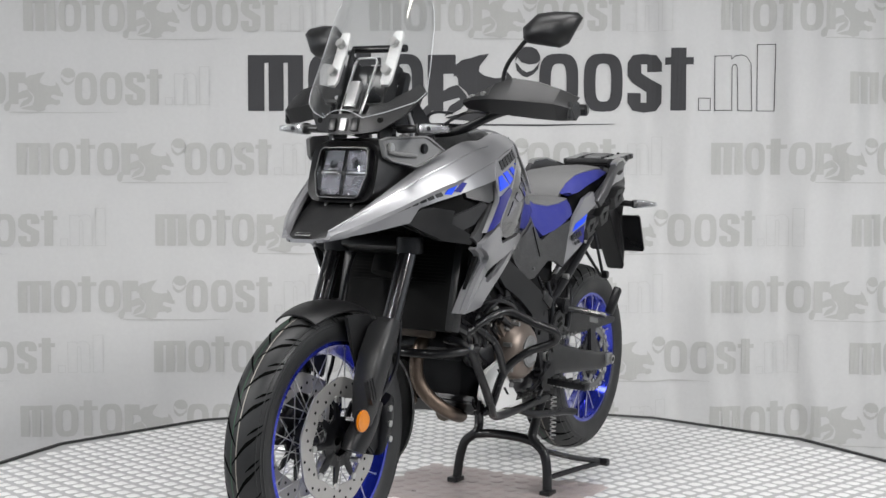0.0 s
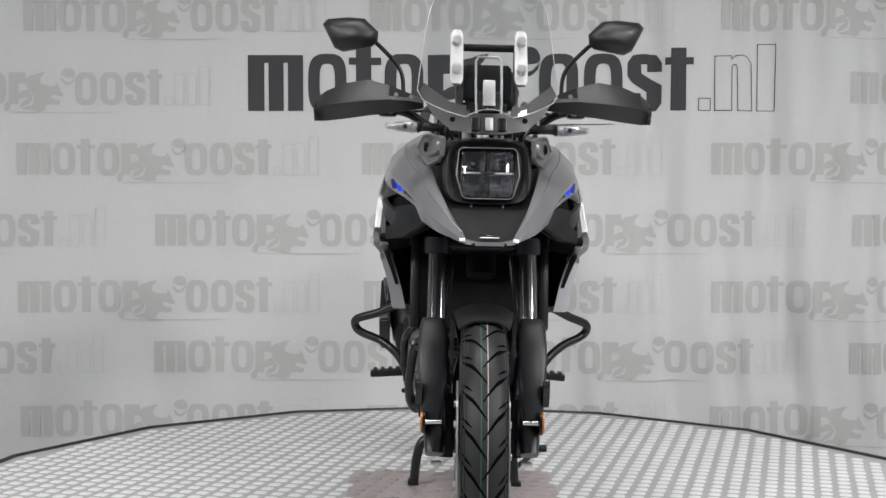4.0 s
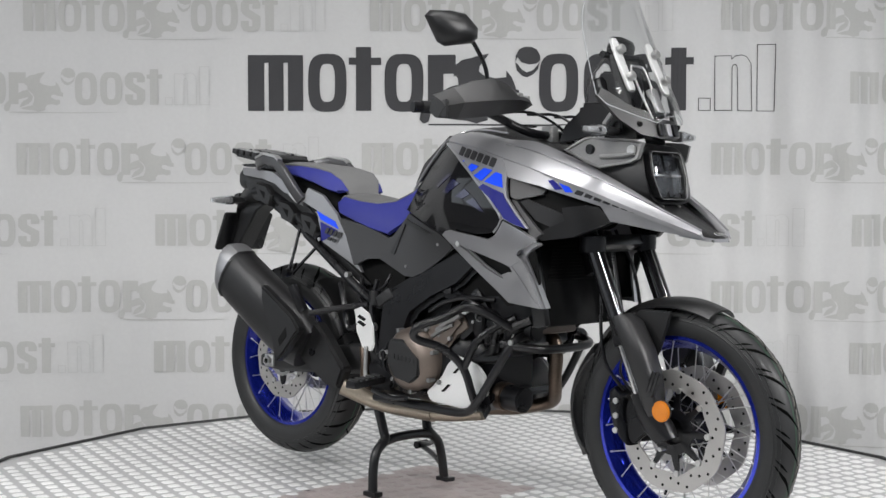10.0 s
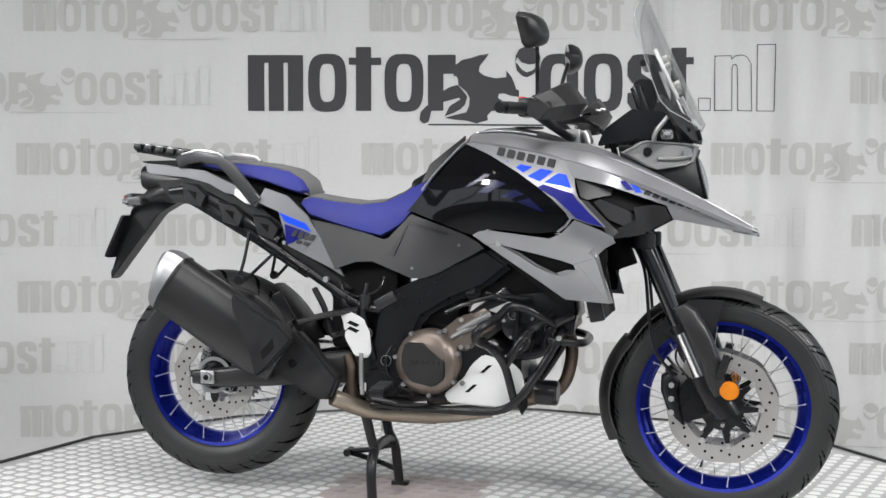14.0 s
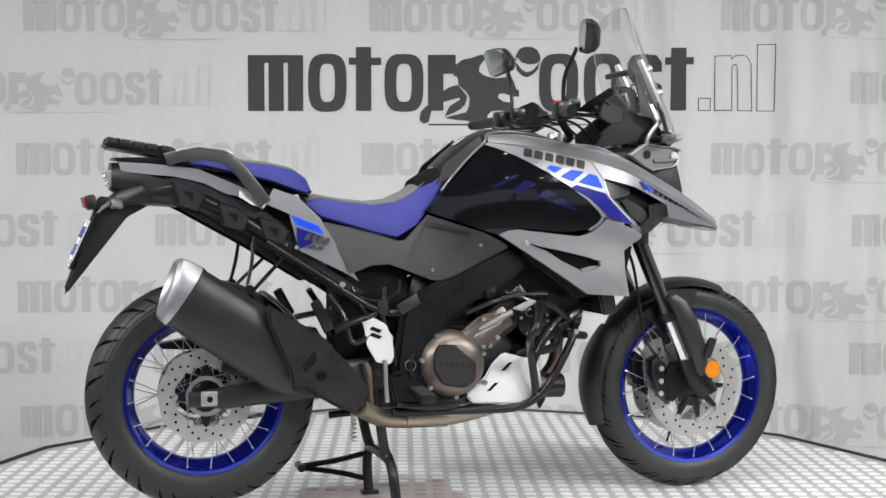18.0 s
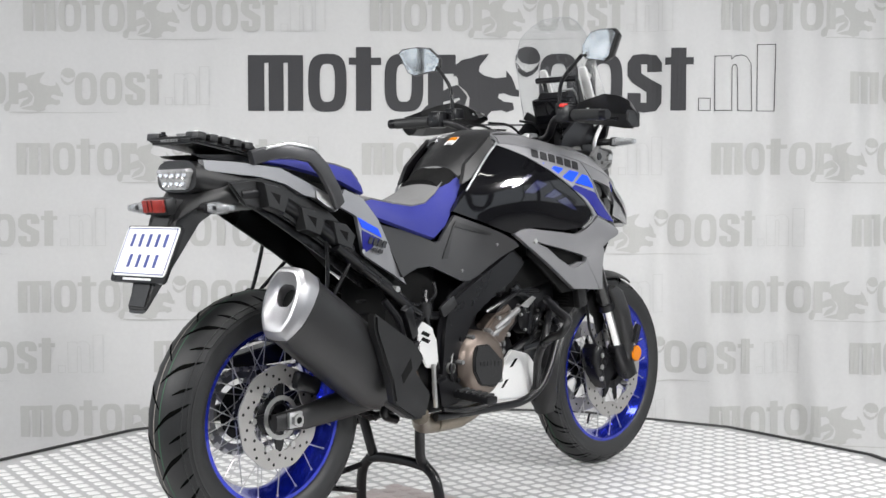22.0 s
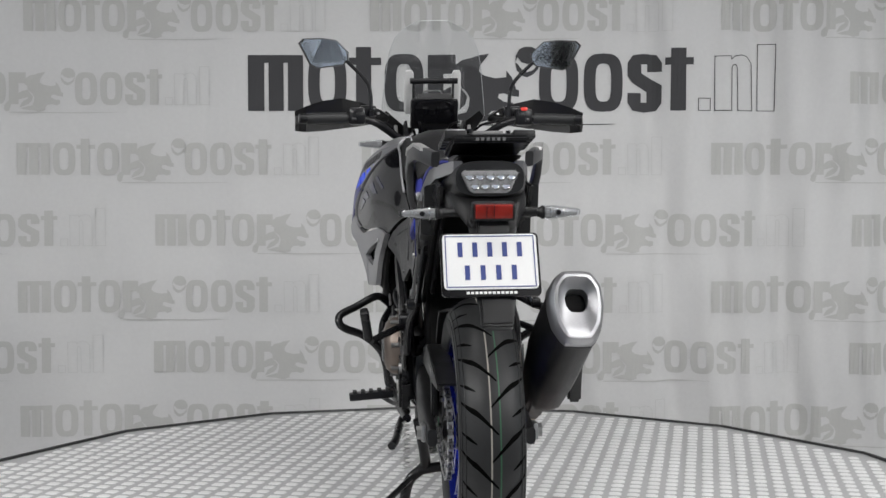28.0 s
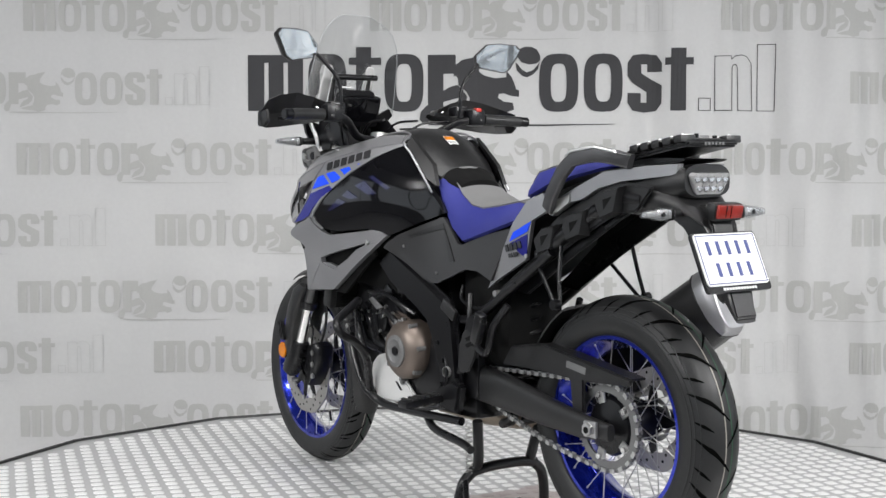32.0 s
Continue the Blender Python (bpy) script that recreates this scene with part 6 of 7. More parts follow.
part("lamp_blade", join(box(0.716, 0.043, 1.014, 0.004, 0.050, 0.005, 0.001, ry=-14.5), box(0.716, -0.043, 1.014, 0.004, 0.050, 0.005, 0.001, ry=-14.5)), LENS, head, "bright running light line")
for sy in (-1, 1):
    for dz, w in ((0.050, 0.040), (0.024, 0.022), (-0.030, 0.030)):
        part("optic_bar", box(0.702 - 0.26 * dz, sy * 0.036, 1.014 + dz, 0.003, w, 0.002, 0.0005, ry=-14.5), CHROME, head)
    part("optic_bar", box(0.700, sy * 0.066, 1.014, 0.003, 0.002, 0.070, 0.0005, ry=-14.5), STEEL, head)
    part("projector", lathe([(0.0, 0.004), (0.010, 0.002), (0.015, -0.004), (0.016, -0.012), (0.0, -0.012)], 20, closed=False), GLOSS, head, "dark projector lens").matrix_local = pose(0.704, sy * 0.036, 1.036, 0, -14.5, 0) @ pose(0, 0, 0, 0, 0, -90)
gl = part("lamp_glass", loft([lamp_outline(0.95, 0.95, 0.001), lamp_outline(0.82, 0.82, 0.007), lamp_outline(0.62, 0.62, 0.012), lamp_outline(0.38, 0.38, 0.015), lamp_outline(0.03, 0.03, 0.016)], caps=False), LAMPGLASS, head, "clear headlight glass")
gl.visible_shadow = False
for s in (-1, 1):
    rim = [(0.497, 1.079), (0.548, 1.110), (0.566, 1.115), (0.690, 1.107), (0.716, 1.099), (0.704, 1.056), (0.682, 1.044), (0.598, 1.030), (0.566, 1.041)]
    def at(x, k):
        return s * (0.158 - 0.28 * (x - 0.571) + k)
    br = part("cowl_bracket", loft([[Vector((0.61 + (x - 0.61) * g, at(x, k), 1.074 + (z - 1.074) * g)) for x, z in rim] for k, g in ((-0.010, 1.0), (-0.002, 1.0), (0.002, 0.97), (0.002, 0.88), (-0.004, 0.84))]), CAST, motorcycle, "cast aluminium cowl bracket", angle=25)
    part("bracket_rib", tube([(0.60, at(0.60, 0.0), 1.061), (0.66, at(0.66, 0.0), 1.064), (0.694, at(0.694, 0.0), 1.071)], 0.006, 8), CAST, br)
    for x, z in ((0.571, 1.081), (0.684, 1.079)):
        part("bracket_screw", cyl((x, at(x, -0.006), z), (x, at(x, 0.004), z), 0.0135, seg=16, bevel=0.002), BLACK if x < 0.6 else STEEL, br)
    part("bracket_arm", tube([(0.587, s * 0.128, 1.105), (0.592, s * 0.13, 1.14), (0.633, s * 0.13, 1.193)], 0.007, 8), ALU, motorcycle)
    sig = part("turn_signal", cyl((0.625, s * 0.11, 1.13), (0.63, s * 0.19, 1.13), 0.011, seg=12), PLASTIC, motorcycle, "clear turn signal on a rubber stem")
    signal_lens(sig, 0.628, s, 0.172, 1.13)
    strip = part("screen_bracket", loft([oval((x, s * 0.083, z), (0, 1, 0), (0.89, 0, 0.45), w, 0.006, 14, 4) for x, z, w in ((0.652, 1.240, 0.011), (0.646, 1.252, 0.017), (0.612, 1.322, 0.017), (0.588, 1.374, 0.016), (0.584, 1.384, 0.011))]), PALE, motorcycle, "bright screen bracket")
    for x, z in ((0.604, 1.351), (0.640, 1.276)):
        part("screen_screw", cyl((x, s * 0.083, z), (x + 0.018, s * 0.083, z + 0.008), 0.0125, seg=16, bevel=0.002), STEEL, strip)
    part("cowl_screw", cyl((0.672, s * 0.092, 1.152), (0.690, s * 0.092, 1.149), 0.007, seg=12), DARK, motorcycle)
    part("screen_stay", plate([(0.57, 1.18), (0.60, 1.10), (0.66, 1.10), (0.665, 1.16), (0.622, 1.25), (0.582, 1.345), (0.565, 1.345), (0.59, 1.24)], s * 0.066, s * 0.073, 0.003), PLASTIC, motorcycle, "black screen support")
    part("inner_wing", plate([(0.42, 1.10), (0.55, 1.12), (0.64, 1.13), (0.62, 1.20), (0.52, 1.21), (0.44, 1.15)], s * 0.095, s * 0.105, 0.004), BLACK, motorcycle)
part("instrument_cowl", relief([(-0.165, 1.245), (-0.178, 1.222), (-0.140, 1.160), (-0.095, 1.122), (-0.030, 1.112), (0.030, 1.112), (0.095, 1.122), (0.140, 1.160), (0.178, 1.222), (0.165, 1.245), (0.10, 1.195), (0.06, 1.185), (0.055, 1.165), (-0.055, 1.165), (-0.06, 1.185), (-0.10, 1.195)],
                            lambda y, z: 0.712 - 1.55 * abs(y) ** 1.7 - 0.30 * (z - 1.15), 0.012, 0.03, plane="yz"), GREYP, motorcycle, "dark grey instrument cowl")
for k in (-1, 0, 1):
    part("cowl_notch", box(0.716, k * 0.034, 1.137, 0.008, 0.020, 0.034, 0.002, ry=-15), (BLACK if k else ALU), motorcycle)
part("screen_crossbar", cyl((0.550, -0.083, 1.345), (0.550, 0.083, 1.345), 0.010, seg=14), BLACK, motorcycle, "black accessory crossbar")
part("cowl_centre", plate([(0.60, 1.12), (0.70, 1.11), (0.695, 1.135), (0.64, 1.19), (0.60, 1.20)], -0.05, 0.05, 0.004), BLACK, motorcycle)
part("latch_frame", tube([(0.692, -0.031, 1.155), (0.648, -0.033, 1.235), (0.612, -0.033, 1.305), (0.608, -0.026, 1.315), (0.608, 0.026, 1.315), (0.612, 0.033, 1.305), (0.648, 0.033, 1.235), (0.692, 0.031, 1.155)], 0.0036, 8, smooth=False), ALU, motorcycle, "bright frame of the screen latch")
clip = part("screen_latch", box(0.672, 0, 1.215, 0.02, 0.032, 0.075, 0.004, ry=-25), ALU, motorcycle, "silver screen height latch")
part("latch_base", box(0.668, 0, 1.195, 0.02, 0.06, 0.06, 0.008, ry=-25), BLACK, clip)


def screen_at(v, c):
    """A point of the windscreen: v from its foot to its top, c across."""
    z = 1.174 + 0.380 * v - 0.02 * c * c * (1 - v)
    x = 0.730 - 0.190 * v + 0.014 * v * v
    w = float(np.interp(v, (0, 0.04, 0.11, 0.19, 0.37, 0.67, 0.78, 0.88, 0.95, 1.0), (0.060, 0.110, 0.165, 0.183, 0.176, 0.162, 0.153, 0.135, 0.105, 0.055)))
    y = w * c
    return Vector((x - 2.6 * y * y, y, z - 1.0 * y * y * v))


def windscreen():
    rings = []
    for v in np.linspace(0, 1, 26):
        line = [screen_at(v, c) for c in np.linspace(-1, 1, 17)]
        rings.append(line + [q - Vector((0.004, 0, 0.0015)) for q in reversed(line)])
    return loft(rings)


ws = part("windscreen", windscreen(), SCREEN, motorcycle, "tall clear windscreen")
ws.visible_shadow = False
edge = [screen_at(v, -1) for v in np.linspace(0, 1, 26)] + [screen_at(1, c) for c in np.linspace(-1, 1, 9)][1:-1] + [screen_at(v, 1) for v in np.linspace(1, 0, 26)] + [screen_at(0, c) for c in np.linspace(1, -1, 9)][1:]
part("screen_edge", tube(edge, 0.0011, 6, smooth=False), CUTEDGE, ws, "bright cut edge of the screen")
part("instrument", box(0.545, 0, 1.232, 0.03, 0.165, 0.105, 0.01, ry=-20), BLACK, motorcycle, "black instrument display")
part("display", box(0.528, 0, 1.235, 0.006, 0.140, 0.082, 0.003, ry=-20), GLOSS, motorcycle)
part("hood", plate([(0.515, 1.275), (0.532, 1.302), (0.575, 1.298), (0.594, 1.262), (0.585, 1.20), (0.560, 1.20), (0.545, 1.27)], -0.062, 0.062, 0.006), BLACK, motorcycle)

# --- handlebar and controls ---
part("handlebar", tube([(0.20, -0.435, 1.195), (0.235, -0.33, 1.20), (0.255, -0.22, 1.19), (0.33, -0.12, 1.135), (0.345, 0, 1.13), (0.33, 0.12, 1.135), (0.255, 0.22, 1.19), (0.235, 0.33, 1.20), (0.20, 0.435, 1.195)], 0.0125, 12), BLACK, motorcycle, "black tapered handlebar")
for s in (-1, 1):
    part("bar_clamp", box(0.345, s * 0.045, 1.125, 0.045, 0.03, 0.06, 0.008), ALU, motorcycle, "aluminium handlebar clamp")
    part("grip", tube([(0.206, s * 0.43, 1.195), (0.222, s * 0.37, 1.198), (0.237, s * 0.305, 1.20)], 0.0175, 14), RUBBER, motorcycle, "black rubber grip")
    part("bar_end", cyl((0.203, s * 0.430, 1.195), (0.198, s * 0.456, 1.194), 0.016, seg=14, bevel=0.003), BLACK, motorcycle)
    part("switch_box", box(0.243, s * 0.270, 1.205, 0.05, 0.055, 0.055, 0.012), BLACK, motorcycle, "black switch housing")
    part("lever", tube([(0.285, s * 0.27, 1.195), (0.30, s * 0.33, 1.19), (0.285, s * 0.43, 1.185)], 0.006, 8), BLACK, motorcycle, "black hand lever")
    part("reservoir", box(0.285, s * 0.235, 1.225, 0.045, 0.055, 0.035, 0.008), BLACK, motorcycle)
    gy = (0.165, 0.20, 0.26, 0.32, 0.385, 0.44, 0.474)
    gx = (0.372, 0.392, 0.408, 0.412, 0.400, 0.372, 0.330)
    gtop = (1.215, 1.240, 1.262, 1.276, 1.266, 1.246, 1.226)
    gmid = (1.208, 1.214, 1.216, 1.212, 1.206, 1.200, 1.190)
    glow = (1.196, 1.190, 1.180, 1.172, 1.163, 1.158, 1.160)
    rings = []
    for y, x, a, b, c in zip(gy, gx, gtop, gmid, glow):
        face = [Vector((x - 0.034, s * y, a - 0.004)), Vector((x + 0.002, s * y, b + 0.010)), Vector((x + 0.008, s * y, b)), Vector((x - 0.018, s * y, c))]
        rings.append(face + [q - Vector((0.007, 0, 0)) for q in reversed(face)])
    part("hand_guard", loft(rings), GREYP, motorcycle, "dark grey plastic hand guard", angle=18)
    part("guard_wing", plate([(0.285, 1.212), (0.345, 1.208), (0.345, 1.162), (0.30, 1.160), (0.275, 1.178)], s * 0.462, s * 0.472, 0.003), PLASTIC, motorcycle)
    part("guard_screw", cyl((0.390, s * 0.24, 1.232), (0.405, s * 0.24, 1.230), 0.006, seg=10), STEEL, motorcycle)
    part("guard_screw", cyl((0.380, s * 0.20, 1.226), (0.395, s * 0.20, 1.224), 0.006, seg=10), STEEL, motorcycle)
    stalk = part("mirror_stalk", tube([(0.265, s * 0.225, 1.215), (0.264, s * 0.228, 1.285), (0.266, s * 0.245, 1.325), (0.272, s * 0.290, 1.372), (0.272, s * 0.305, 1.385)], 0.0062, 10), BLACK, motorcycle, "black mirror stalk")
    outl = [(0.080, 0.032), (0.066, 0.047), (0.010, 0.051), (-0.036, 0.046), (-0.074, 0.008), (-0.072, -0.020), (-0.058, -0.034), (0.024, -0.048), (0.046, -0.036)]
    def ring(k, x):
        c, w = math.cos(radians(14)), math.sin(radians(14))
        return [Vector((0.262 + x * c - w * (a * k * 1.08) - 0.04 * b * k, s * (0.374 + a * k * 1.08 * c + x * w), 1.407 + b * k)) for a, b in outl]
    mir = part("mirror_shell", loft([ring(0.98, 0.0), ring(1.0, 0.006), ring(0.97, 0.016), ring(0.80, 0.034), ring(0.5, 0.046), ring(0.2, 0.049)]), PLASTIC, stalk, "black angular mirror housing")
    bm = bmesh.new()
    bm.faces.new([bm.verts.new(q) for q in ring(0.93, -0.0012)])
    bmesh.ops.solidify(bm, geom=bm.faces[:], thickness=0.001)
    part("mirror_glass", bm, MIRROR, stalk, "mirror glass")
part("kill_switch", box(0.228, -0.27, 1.230, 0.02, 0.022, 0.012, 0.004), REDK, motorcycle, "red kill switch")
part("ignition", cyl((0.385, 0, 1.11), (0.37, 0, 1.15), 0.018, seg=16, bevel=0.003), STEEL, motorcycle)
part("filler_cap", lathe([(0.0, 0.0), (0.045, 0.0), (0.048, 0.004), (0.0, 0.006)], 28), BLACK, motorcycle, "black fuel filler cap").matrix_local = pose(0.20, 0, 1.158, 90, 0, 0)
part("warning_label", box(0.002, 0.0, 1.1199, 0.042, 0.034, 0.0015, 0, ry=-35.6), WHITEP, motorcycle, "small white and orange warning label")
part("label_band", box(0.010, 0.0, 1.1265, 0.018, 0.0335, 0.0016, 0, ry=-35.6), AMBER, motorcycle, "orange warning band")
for k in range(3):
    part("label_bar", box(-0.004 - 0.006 * k, 0.0, 1.1165 - 0.0043 * k, 0.002, 0.030 - 0.005 * k, 0.0016, 0, ry=-35.6), INK, motorcycle)
for k in range(4):
    part("cable", tube([(0.27, 0.20 - 0.13 * k, 1.19), (0.38, 0.16 - 0.10 * k, 1.18), (0.46, 0.10 - 0.06 * k, 1.10), (0.45, 0.06 - 0.03 * k, 0.98)], 0.0042, 6), BLACK, motorcycle, "black control cable")

# --- small engine bay parts ---
part("head_block", box(0.27, 0, 0.625, 0.19, 0.25, 0.11, 0.015, ry=-8), BLACK, motorcycle)
part("under_tank", box(0.22, 0, 0.705, 0.34, 0.26, 0.10, 0.02, ry=-6), DARK, motorcycle)
# near-black filler boxes added to close the see-through gap under the seat
part("seat_gap_filler", join(box(-0.30, 0, 0.70, 0.17, 0.17, 0.13, 0.02), box(-0.24, 0, 0.61, 0.08, 0.16, 0.10, 0.015)), DARK, motorcycle, "black filler boxes closing the gap under the seat")
part("gear_case", box(-0.17, 0.0, 0.36, 0.22, 0.24, 0.09, 0.02), BLACK, motorcycle)
for s in (-1, 1):
    # bolts along the cases
    for x, z in ((-0.15, 0.53), (-0.02, 0.545), (0.05, 0.50), (0.035, 0.39), (-0.03, 0.352), (-0.12, 0.352), (-0.165, 0.41), (-0.175, 0.48)):
        part("case_bolt", cyl((x, s * 0.140, z), (x, s * 0.168, z), 0.0075, seg=10, bevel=0.0015), CAST if (x > -0.03) else BLACK, motorcycle)
    # cam cover with its bolts and bright pipes
    cam_cover = part("cam_cover", plate([(-0.055, 0.528), (0.025, 0.592), (0.095, 0.605), (0.13, 0.575), (0.085, 0.528), (0.055, 0.485), (0.0, 0.488)], s * 0.135, s * 0.158, 0.010), BRONZE, motorcycle, "bronze painted cam cover")
    for x, z in ((-0.035, 0.53), (0.03, 0.58), (0.09, 0.592), (0.075, 0.525), (0.03, 0.498)):
        part("cam_bolt", cyl((x, s * 0.155, z), (x, s * 0.166, z), 0.007, seg=6), STEEL, cam_cover)
    part("cam_rib", tube([(0.0, s * 0.158, 0.525), (0.04, s * 0.162, 0.548), (0.085, s * 0.160, 0.568)], 0.007, 8), CAST, cam_cover)
    part("throttle_body", cyl((0.02, s * 0.06, 0.66), (0.06, s * 0.145, 0.665), 0.026, seg=18, bevel=0.003), BLACK, motorcycle)
    part("injector_plug", box(0.055, s * 0.150, 0.668, 0.03, 0.012, 0.022, 0.004), PLASTIC, motorcycle)
    part("front_case", lathe([(0.0, s * 0.150), (0.040, s * 0.150), (0.052, s * 0.143), (0.055, s * 0.110), (0.0, s * 0.110)], 24, (0.20, 0, 0.57), closed=False), BLACK, motorcycle, "black round cylinder side cover")
    for k in range(5):
        a = 2 * math.pi * k / 5 + 0.4
        part("front_case_bolt", cyl((0.20 + 0.045 * math.cos(a), s * 0.140, 0.57 + 0.045 * math.sin(a)), (0.20 + 0.045 * math.cos(a), s * 0.153, 0.57 + 0.045 * math.sin(a)), 0.005, seg=8), STEEL, motorcycle)
    for pts, r in (([(0.36, 0.13, 0.60), (0.30, 0.15, 0.565), (0.27, 0.14, 0.49), (0.18, 0.13, 0.47)], 0.014),
                   ([(0.10, 0.15, 0.66), (0.16, 0.16, 0.64), (0.20, 0.155, 0.61), (0.19, 0.15, 0.52)], 0.008),
                   ([(-0.02, 0.15, 0.60), (0.05, 0.165, 0.63), (0.13, 0.16, 0.65), (0.24, 0.15, 0.65)], 0.007),
                   ([(-0.17, 0.15, 0.52), (-0.20, 0.165, 0.45), (-0.18, 0.165, 0.39), (-0.10, 0.165, 0.355)], 0.006),
                   ([(-0.27, 0.13, 0.68), (-0.28, 0.145, 0.60), (-0.26, 0.15, 0.52), (-0.24, 0.15, 0.45)], 0.008),
                   ([(-0.36, 0.11, 0.68), (-0.34, 0.14, 0.62), (-0.31, 0.14, 0.58), (-0.30, 0.13, 0.50)], 0.007),
                   ([(-0.22, 0.12, 0.70), (-0.235, 0.135, 0.66), (-0.30, 0.13, 0.64), (-0.36, 0.12, 0.66)], 0.005)):
        part("hose", tube([(x, s * y, z) for x, y, z in pts], r, 8), BLACK, motorcycle, "black rubber hose")
    for x, y, z in ((0.295, 0.15, 0.56), (0.185, 0.152, 0.60), (-0.20, 0.166, 0.45), (-0.265, 0.149, 0.53)):
        part("hose_clamp", lathe([(0.0155, -0.004), (0.0165, -0.004), (0.0165, 0.004), (0.0155, 0.004)], 16, (x, s * y, z)), STEEL, motorcycle)
    part("bar_bracket", plate([(0.115, 0.612), (0.175, 0.640), (0.195, 0.632), (0.15, 0.602)], s * 0.175, s * 0.181, 0.002), ALU, motorcycle)
    part("bar_bracket", plate([(0.19, 0.350), (0.225, 0.372), (0.235, 0.330), (0.215, 0.300)], s * 0.150, s * 0.158, 0.002), BLACK, motorcycle)
    part("pivot_cap", cyl((-0.235, s * 0.150, 0.415), (-0.235, s * 0.164, 0.415), 0.020, seg=18, bevel=0.003), BLACK, motorcycle)
    part("linkage", tube([(-0.30, s * 0.05, 0.40), (-0.36, s * 0.05, 0.33), (-0.30, s * 0.04, 0.30)], 0.014, 8), BLACK, motorcycle)
    part("rail_bolt", cyl((-0.40, s * 0.128, 0.690), (-0.40, s * 0.146, 0.690), 0.009, seg=8), STEEL, motorcycle)
    part("panel_screw", cyl((-0.535, s * (skin(-0.535, 0.80) + 0.004), 0.80), (-0.535, s * (skin(-0.535, 0.80) + 0.009), 0.80), 0.006, seg=10), STEEL, motorcycle)
    part("strut_bolt", cyl((-0.675, s * 0.150, 0.682), (-0.675, s * 0.172, 0.682), 0.014, seg=12, bevel=0.002), BLACK, motorcycle)
    part("fork_pinch_bolt", cyl((0.800, s * 0.10, 0.295), (0.800, s * 0.126, 0.295), 0.006, seg=8), STEEL, motorcycle)
    part("sensor_wire", tube([(0.70, s * 0.10, 0.42), (0.66, s * 0.115, 0.48), (0.67, s * 0.12, 0.56), (0.62, s * 0.11, 0.68)], 0.0035, 6), BLACK, motorcycle)
    part("guard_vent", loft([oval(q, (0.35, 0, 0.9), (0.9, 0, -0.35), 0.036, 0.012, 14, 4) for q in (Vector((0.800, s * 0.150, 0.470)), Vector((0.800, s * 0.164, 0.470)))]), GREYP, motorcycle, "ridged fork guard panel")
    for k in range(3):
        part("guard_rib", box(0.792 + 0.010 * k, s * 0.1645, 0.478 - 0.003 * k, 0.003, 0.002, 0.062, 0.0005, ry=20), BLACK, motorcycle)
    part("adjuster_knob", cyl((0.563, s * 0.118, 0.93), (0.546, s * 0.118, 0.97), 0.012, seg=12), DECAL, motorcycle)
    part("switch_button", box(0.222, s * 0.262, 1.212, 0.012, 0.020, 0.012, 0.003), GREYP, motorcycle)
    part("switch_button", box(0.222, s * 0.280, 1.195, 0.012, 0.016, 0.010, 0.003), GREYP, motorcycle)
    part("lever_pivot", cyl((0.285, s * 0.262, 1.185), (0.285, s * 0.262, 1.205), 0.009, seg=10), STEEL, motorcycle)
    part("mirror_base", cyl((0.265, s * 0.225, 1.205), (0.265, s * 0.225, 1.228), 0.011, seg=6), BLACK, motorcycle)
part("brake_fluid_cup", cyl((-0.275, -0.135, 0.60), (-0.275, -0.135, 0.645), 0.019, seg=18, bevel=0.003), PLASTIC, motorcycle)
part("brass_fitting", cyl((-0.205, -0.128, 0.605), (-0.205, -0.150, 0.61), 0.010, seg=10), HEADER, motorcycle)
part("shock_knob", cyl((-0.33, 0.135, 0.60), (-0.33, 0.175, 0.60), 0.026, seg=24, bevel=0.004), BLACK, motorcycle, "black preload adjuster knob")
part("valve", cyl((FA[0] + 0.20 * math.cos(4.4), 0, FA[2] + 0.20 * math.sin(4.4)), (FA[0] + 0.165 * math.cos(4.4), 0.0, FA[2] + 0.165 * math.sin(4.4)), 0.004, seg=8), BLACK, motorcycle)
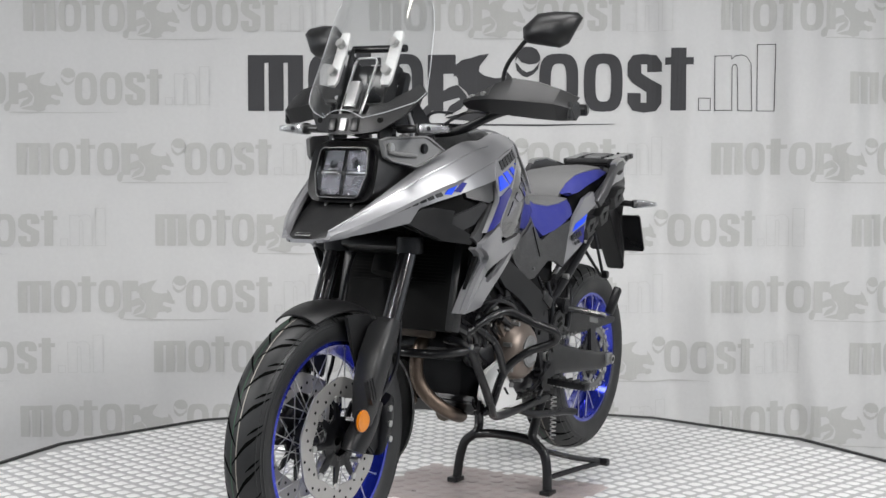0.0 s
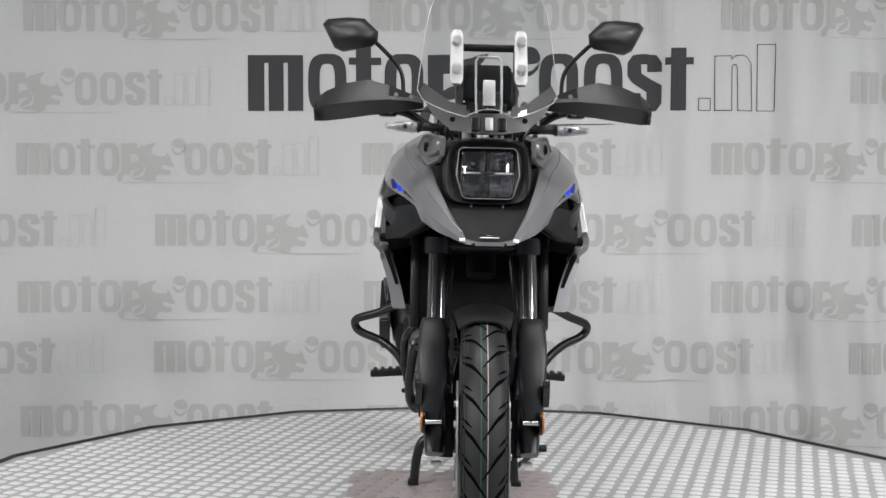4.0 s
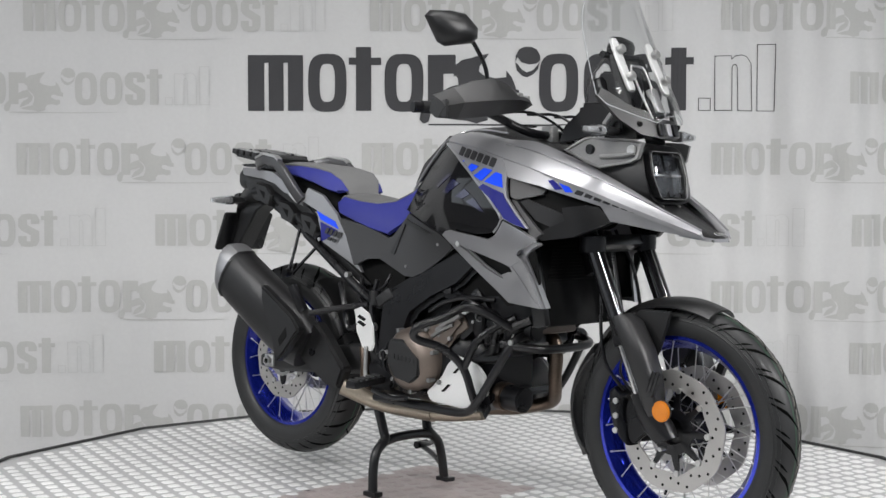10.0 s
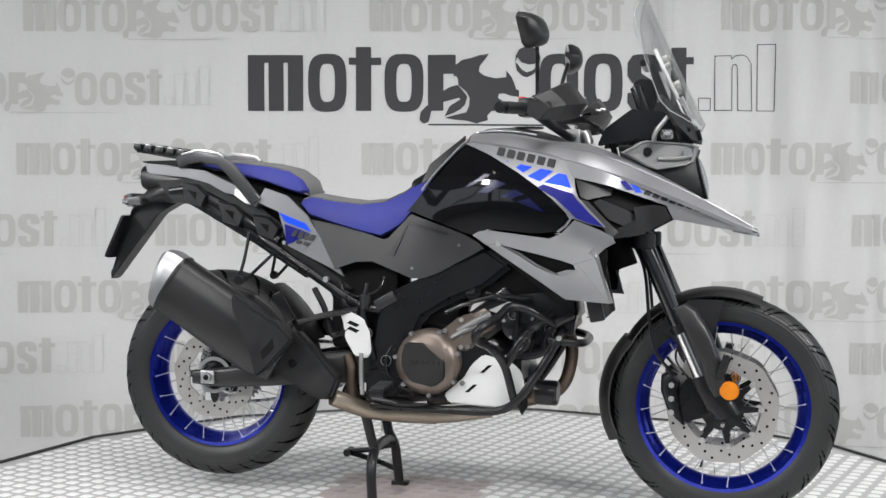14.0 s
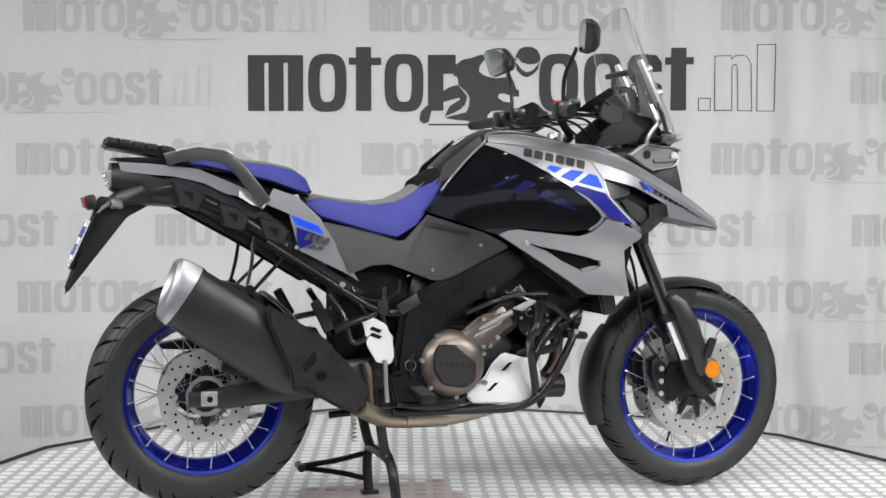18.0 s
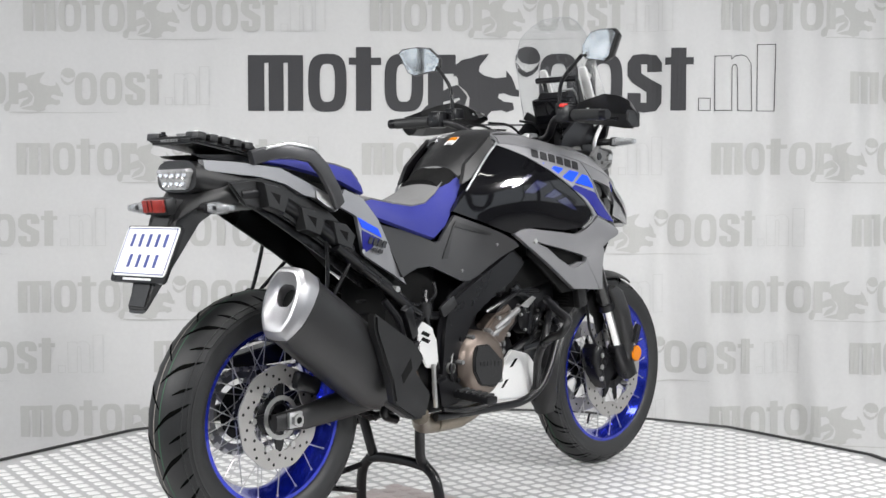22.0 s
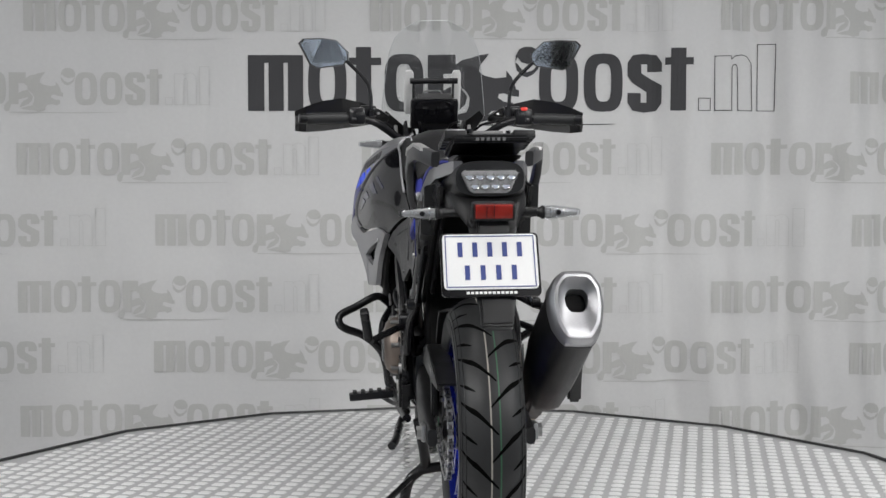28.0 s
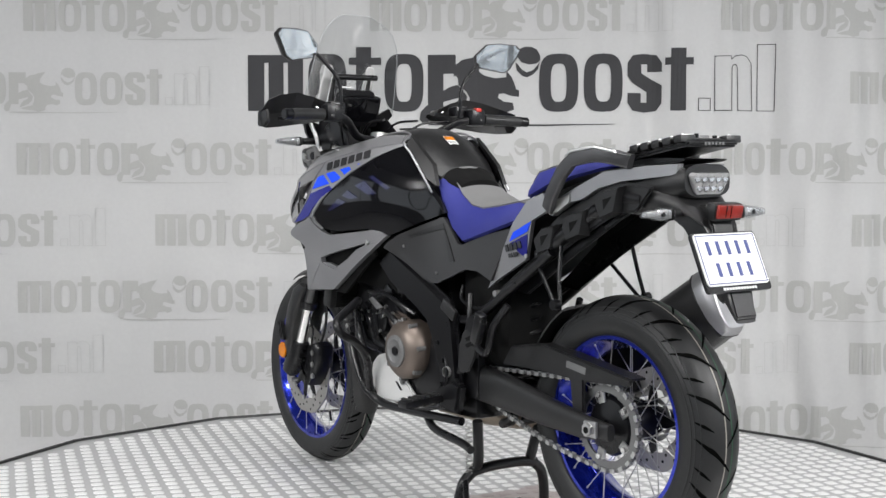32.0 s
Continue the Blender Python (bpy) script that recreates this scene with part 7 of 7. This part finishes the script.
for k in range(6):
    a = 2 * math.pi * k / 6
    part("rear_disc_bolt", cyl((RA[0] + 0.088 * math.cos(a), -0.076, RA[2] + 0.088 * math.sin(a)), (RA[0] + 0.088 * math.cos(a), -0.085, RA[2] + 0.088 * math.sin(a)), 0.009, seg=12, bevel=0.0015), STEEL, motorcycle)
for k in range(7):
    part("rack_bolt", cyl((-0.90 - 0.025 * k, 0.045 * (-1) ** k, 1.082 + 0.0032 * k), (-0.90 - 0.025 * k, 0.045 * (-1) ** k, 1.092 + 0.0032 * k), 0.006, seg=6), BLACK, rack)


# --- the whole front end is steered a little to the right ---
STEERED = {"front_wheel", "fork_tube", "fork_slider", "fork_seal", "fork_foot", "fork_guard", "axle_cap", "reflector_stem", "brake_caliper", "triple_clamp", "front_fender", "front_fender_flap", "fender_side",
           "handlebar", "bar_clamp", "grip", "bar_end", "switch_box", "lever", "reservoir", "hand_guard", "guard_wing", "guard_screw", "mirror_stalk", "fork_pinch_bolt", "guard_vent", "guard_rib", "adjuster_knob",
           "switch_button", "lever_pivot", "mirror_base", "kill_switch", "valve", "front_axle_bore"}
STEM = Matrix.Translation((0.523, 0, 0.825))
STEER = STEM @ Matrix.Rotation(radians(-1.6), 4, FD) @ STEM.inverted()
for ob in motorcycle.children:
    if ob.name.split(".")[0] in STEERED:
        ob.matrix_basis = STEER @ ob.matrix_basis


# ---- the single studs along one edge of the turntable ----
stud_mesh = studs([(0, 0, 1)], base=0.0)
stud_mesh.materials.append(STUD)
for x, y, k in lattice(lambda x, y: deck_inside(x, y) and near_edge(x, y)):
    stud = new("stud", stud_mesh)
    stud.parent = turntable
    stud.matrix_local = pose(x, y, -0.0026) @ Matrix.Diagonal((k, k, k, 1))


# ---- what moves: the turntable and the motorcycle that stands on it ----
LEVEL = pose(0, 0, 0, -0.10, 0.45, 0)


def turn_at(t):
    """The turntable's angle in degrees."""
    return 3.68 + 7.6586 * (t - 16)


def motions():
    times = [k * 1.0 for k in range(33)]
    walk(turntable, [(t, LEVEL @ pose(0, 0, 0, 0, 0, turn_at(t))) for t in times])
    walk(motorcycle, [(t, LEVEL @ pose(0, 0, 0, 0, 0, turn_at(t)) @ pose(-0.002, 0.0235, 0, -1.0)) for t in times])


motions()
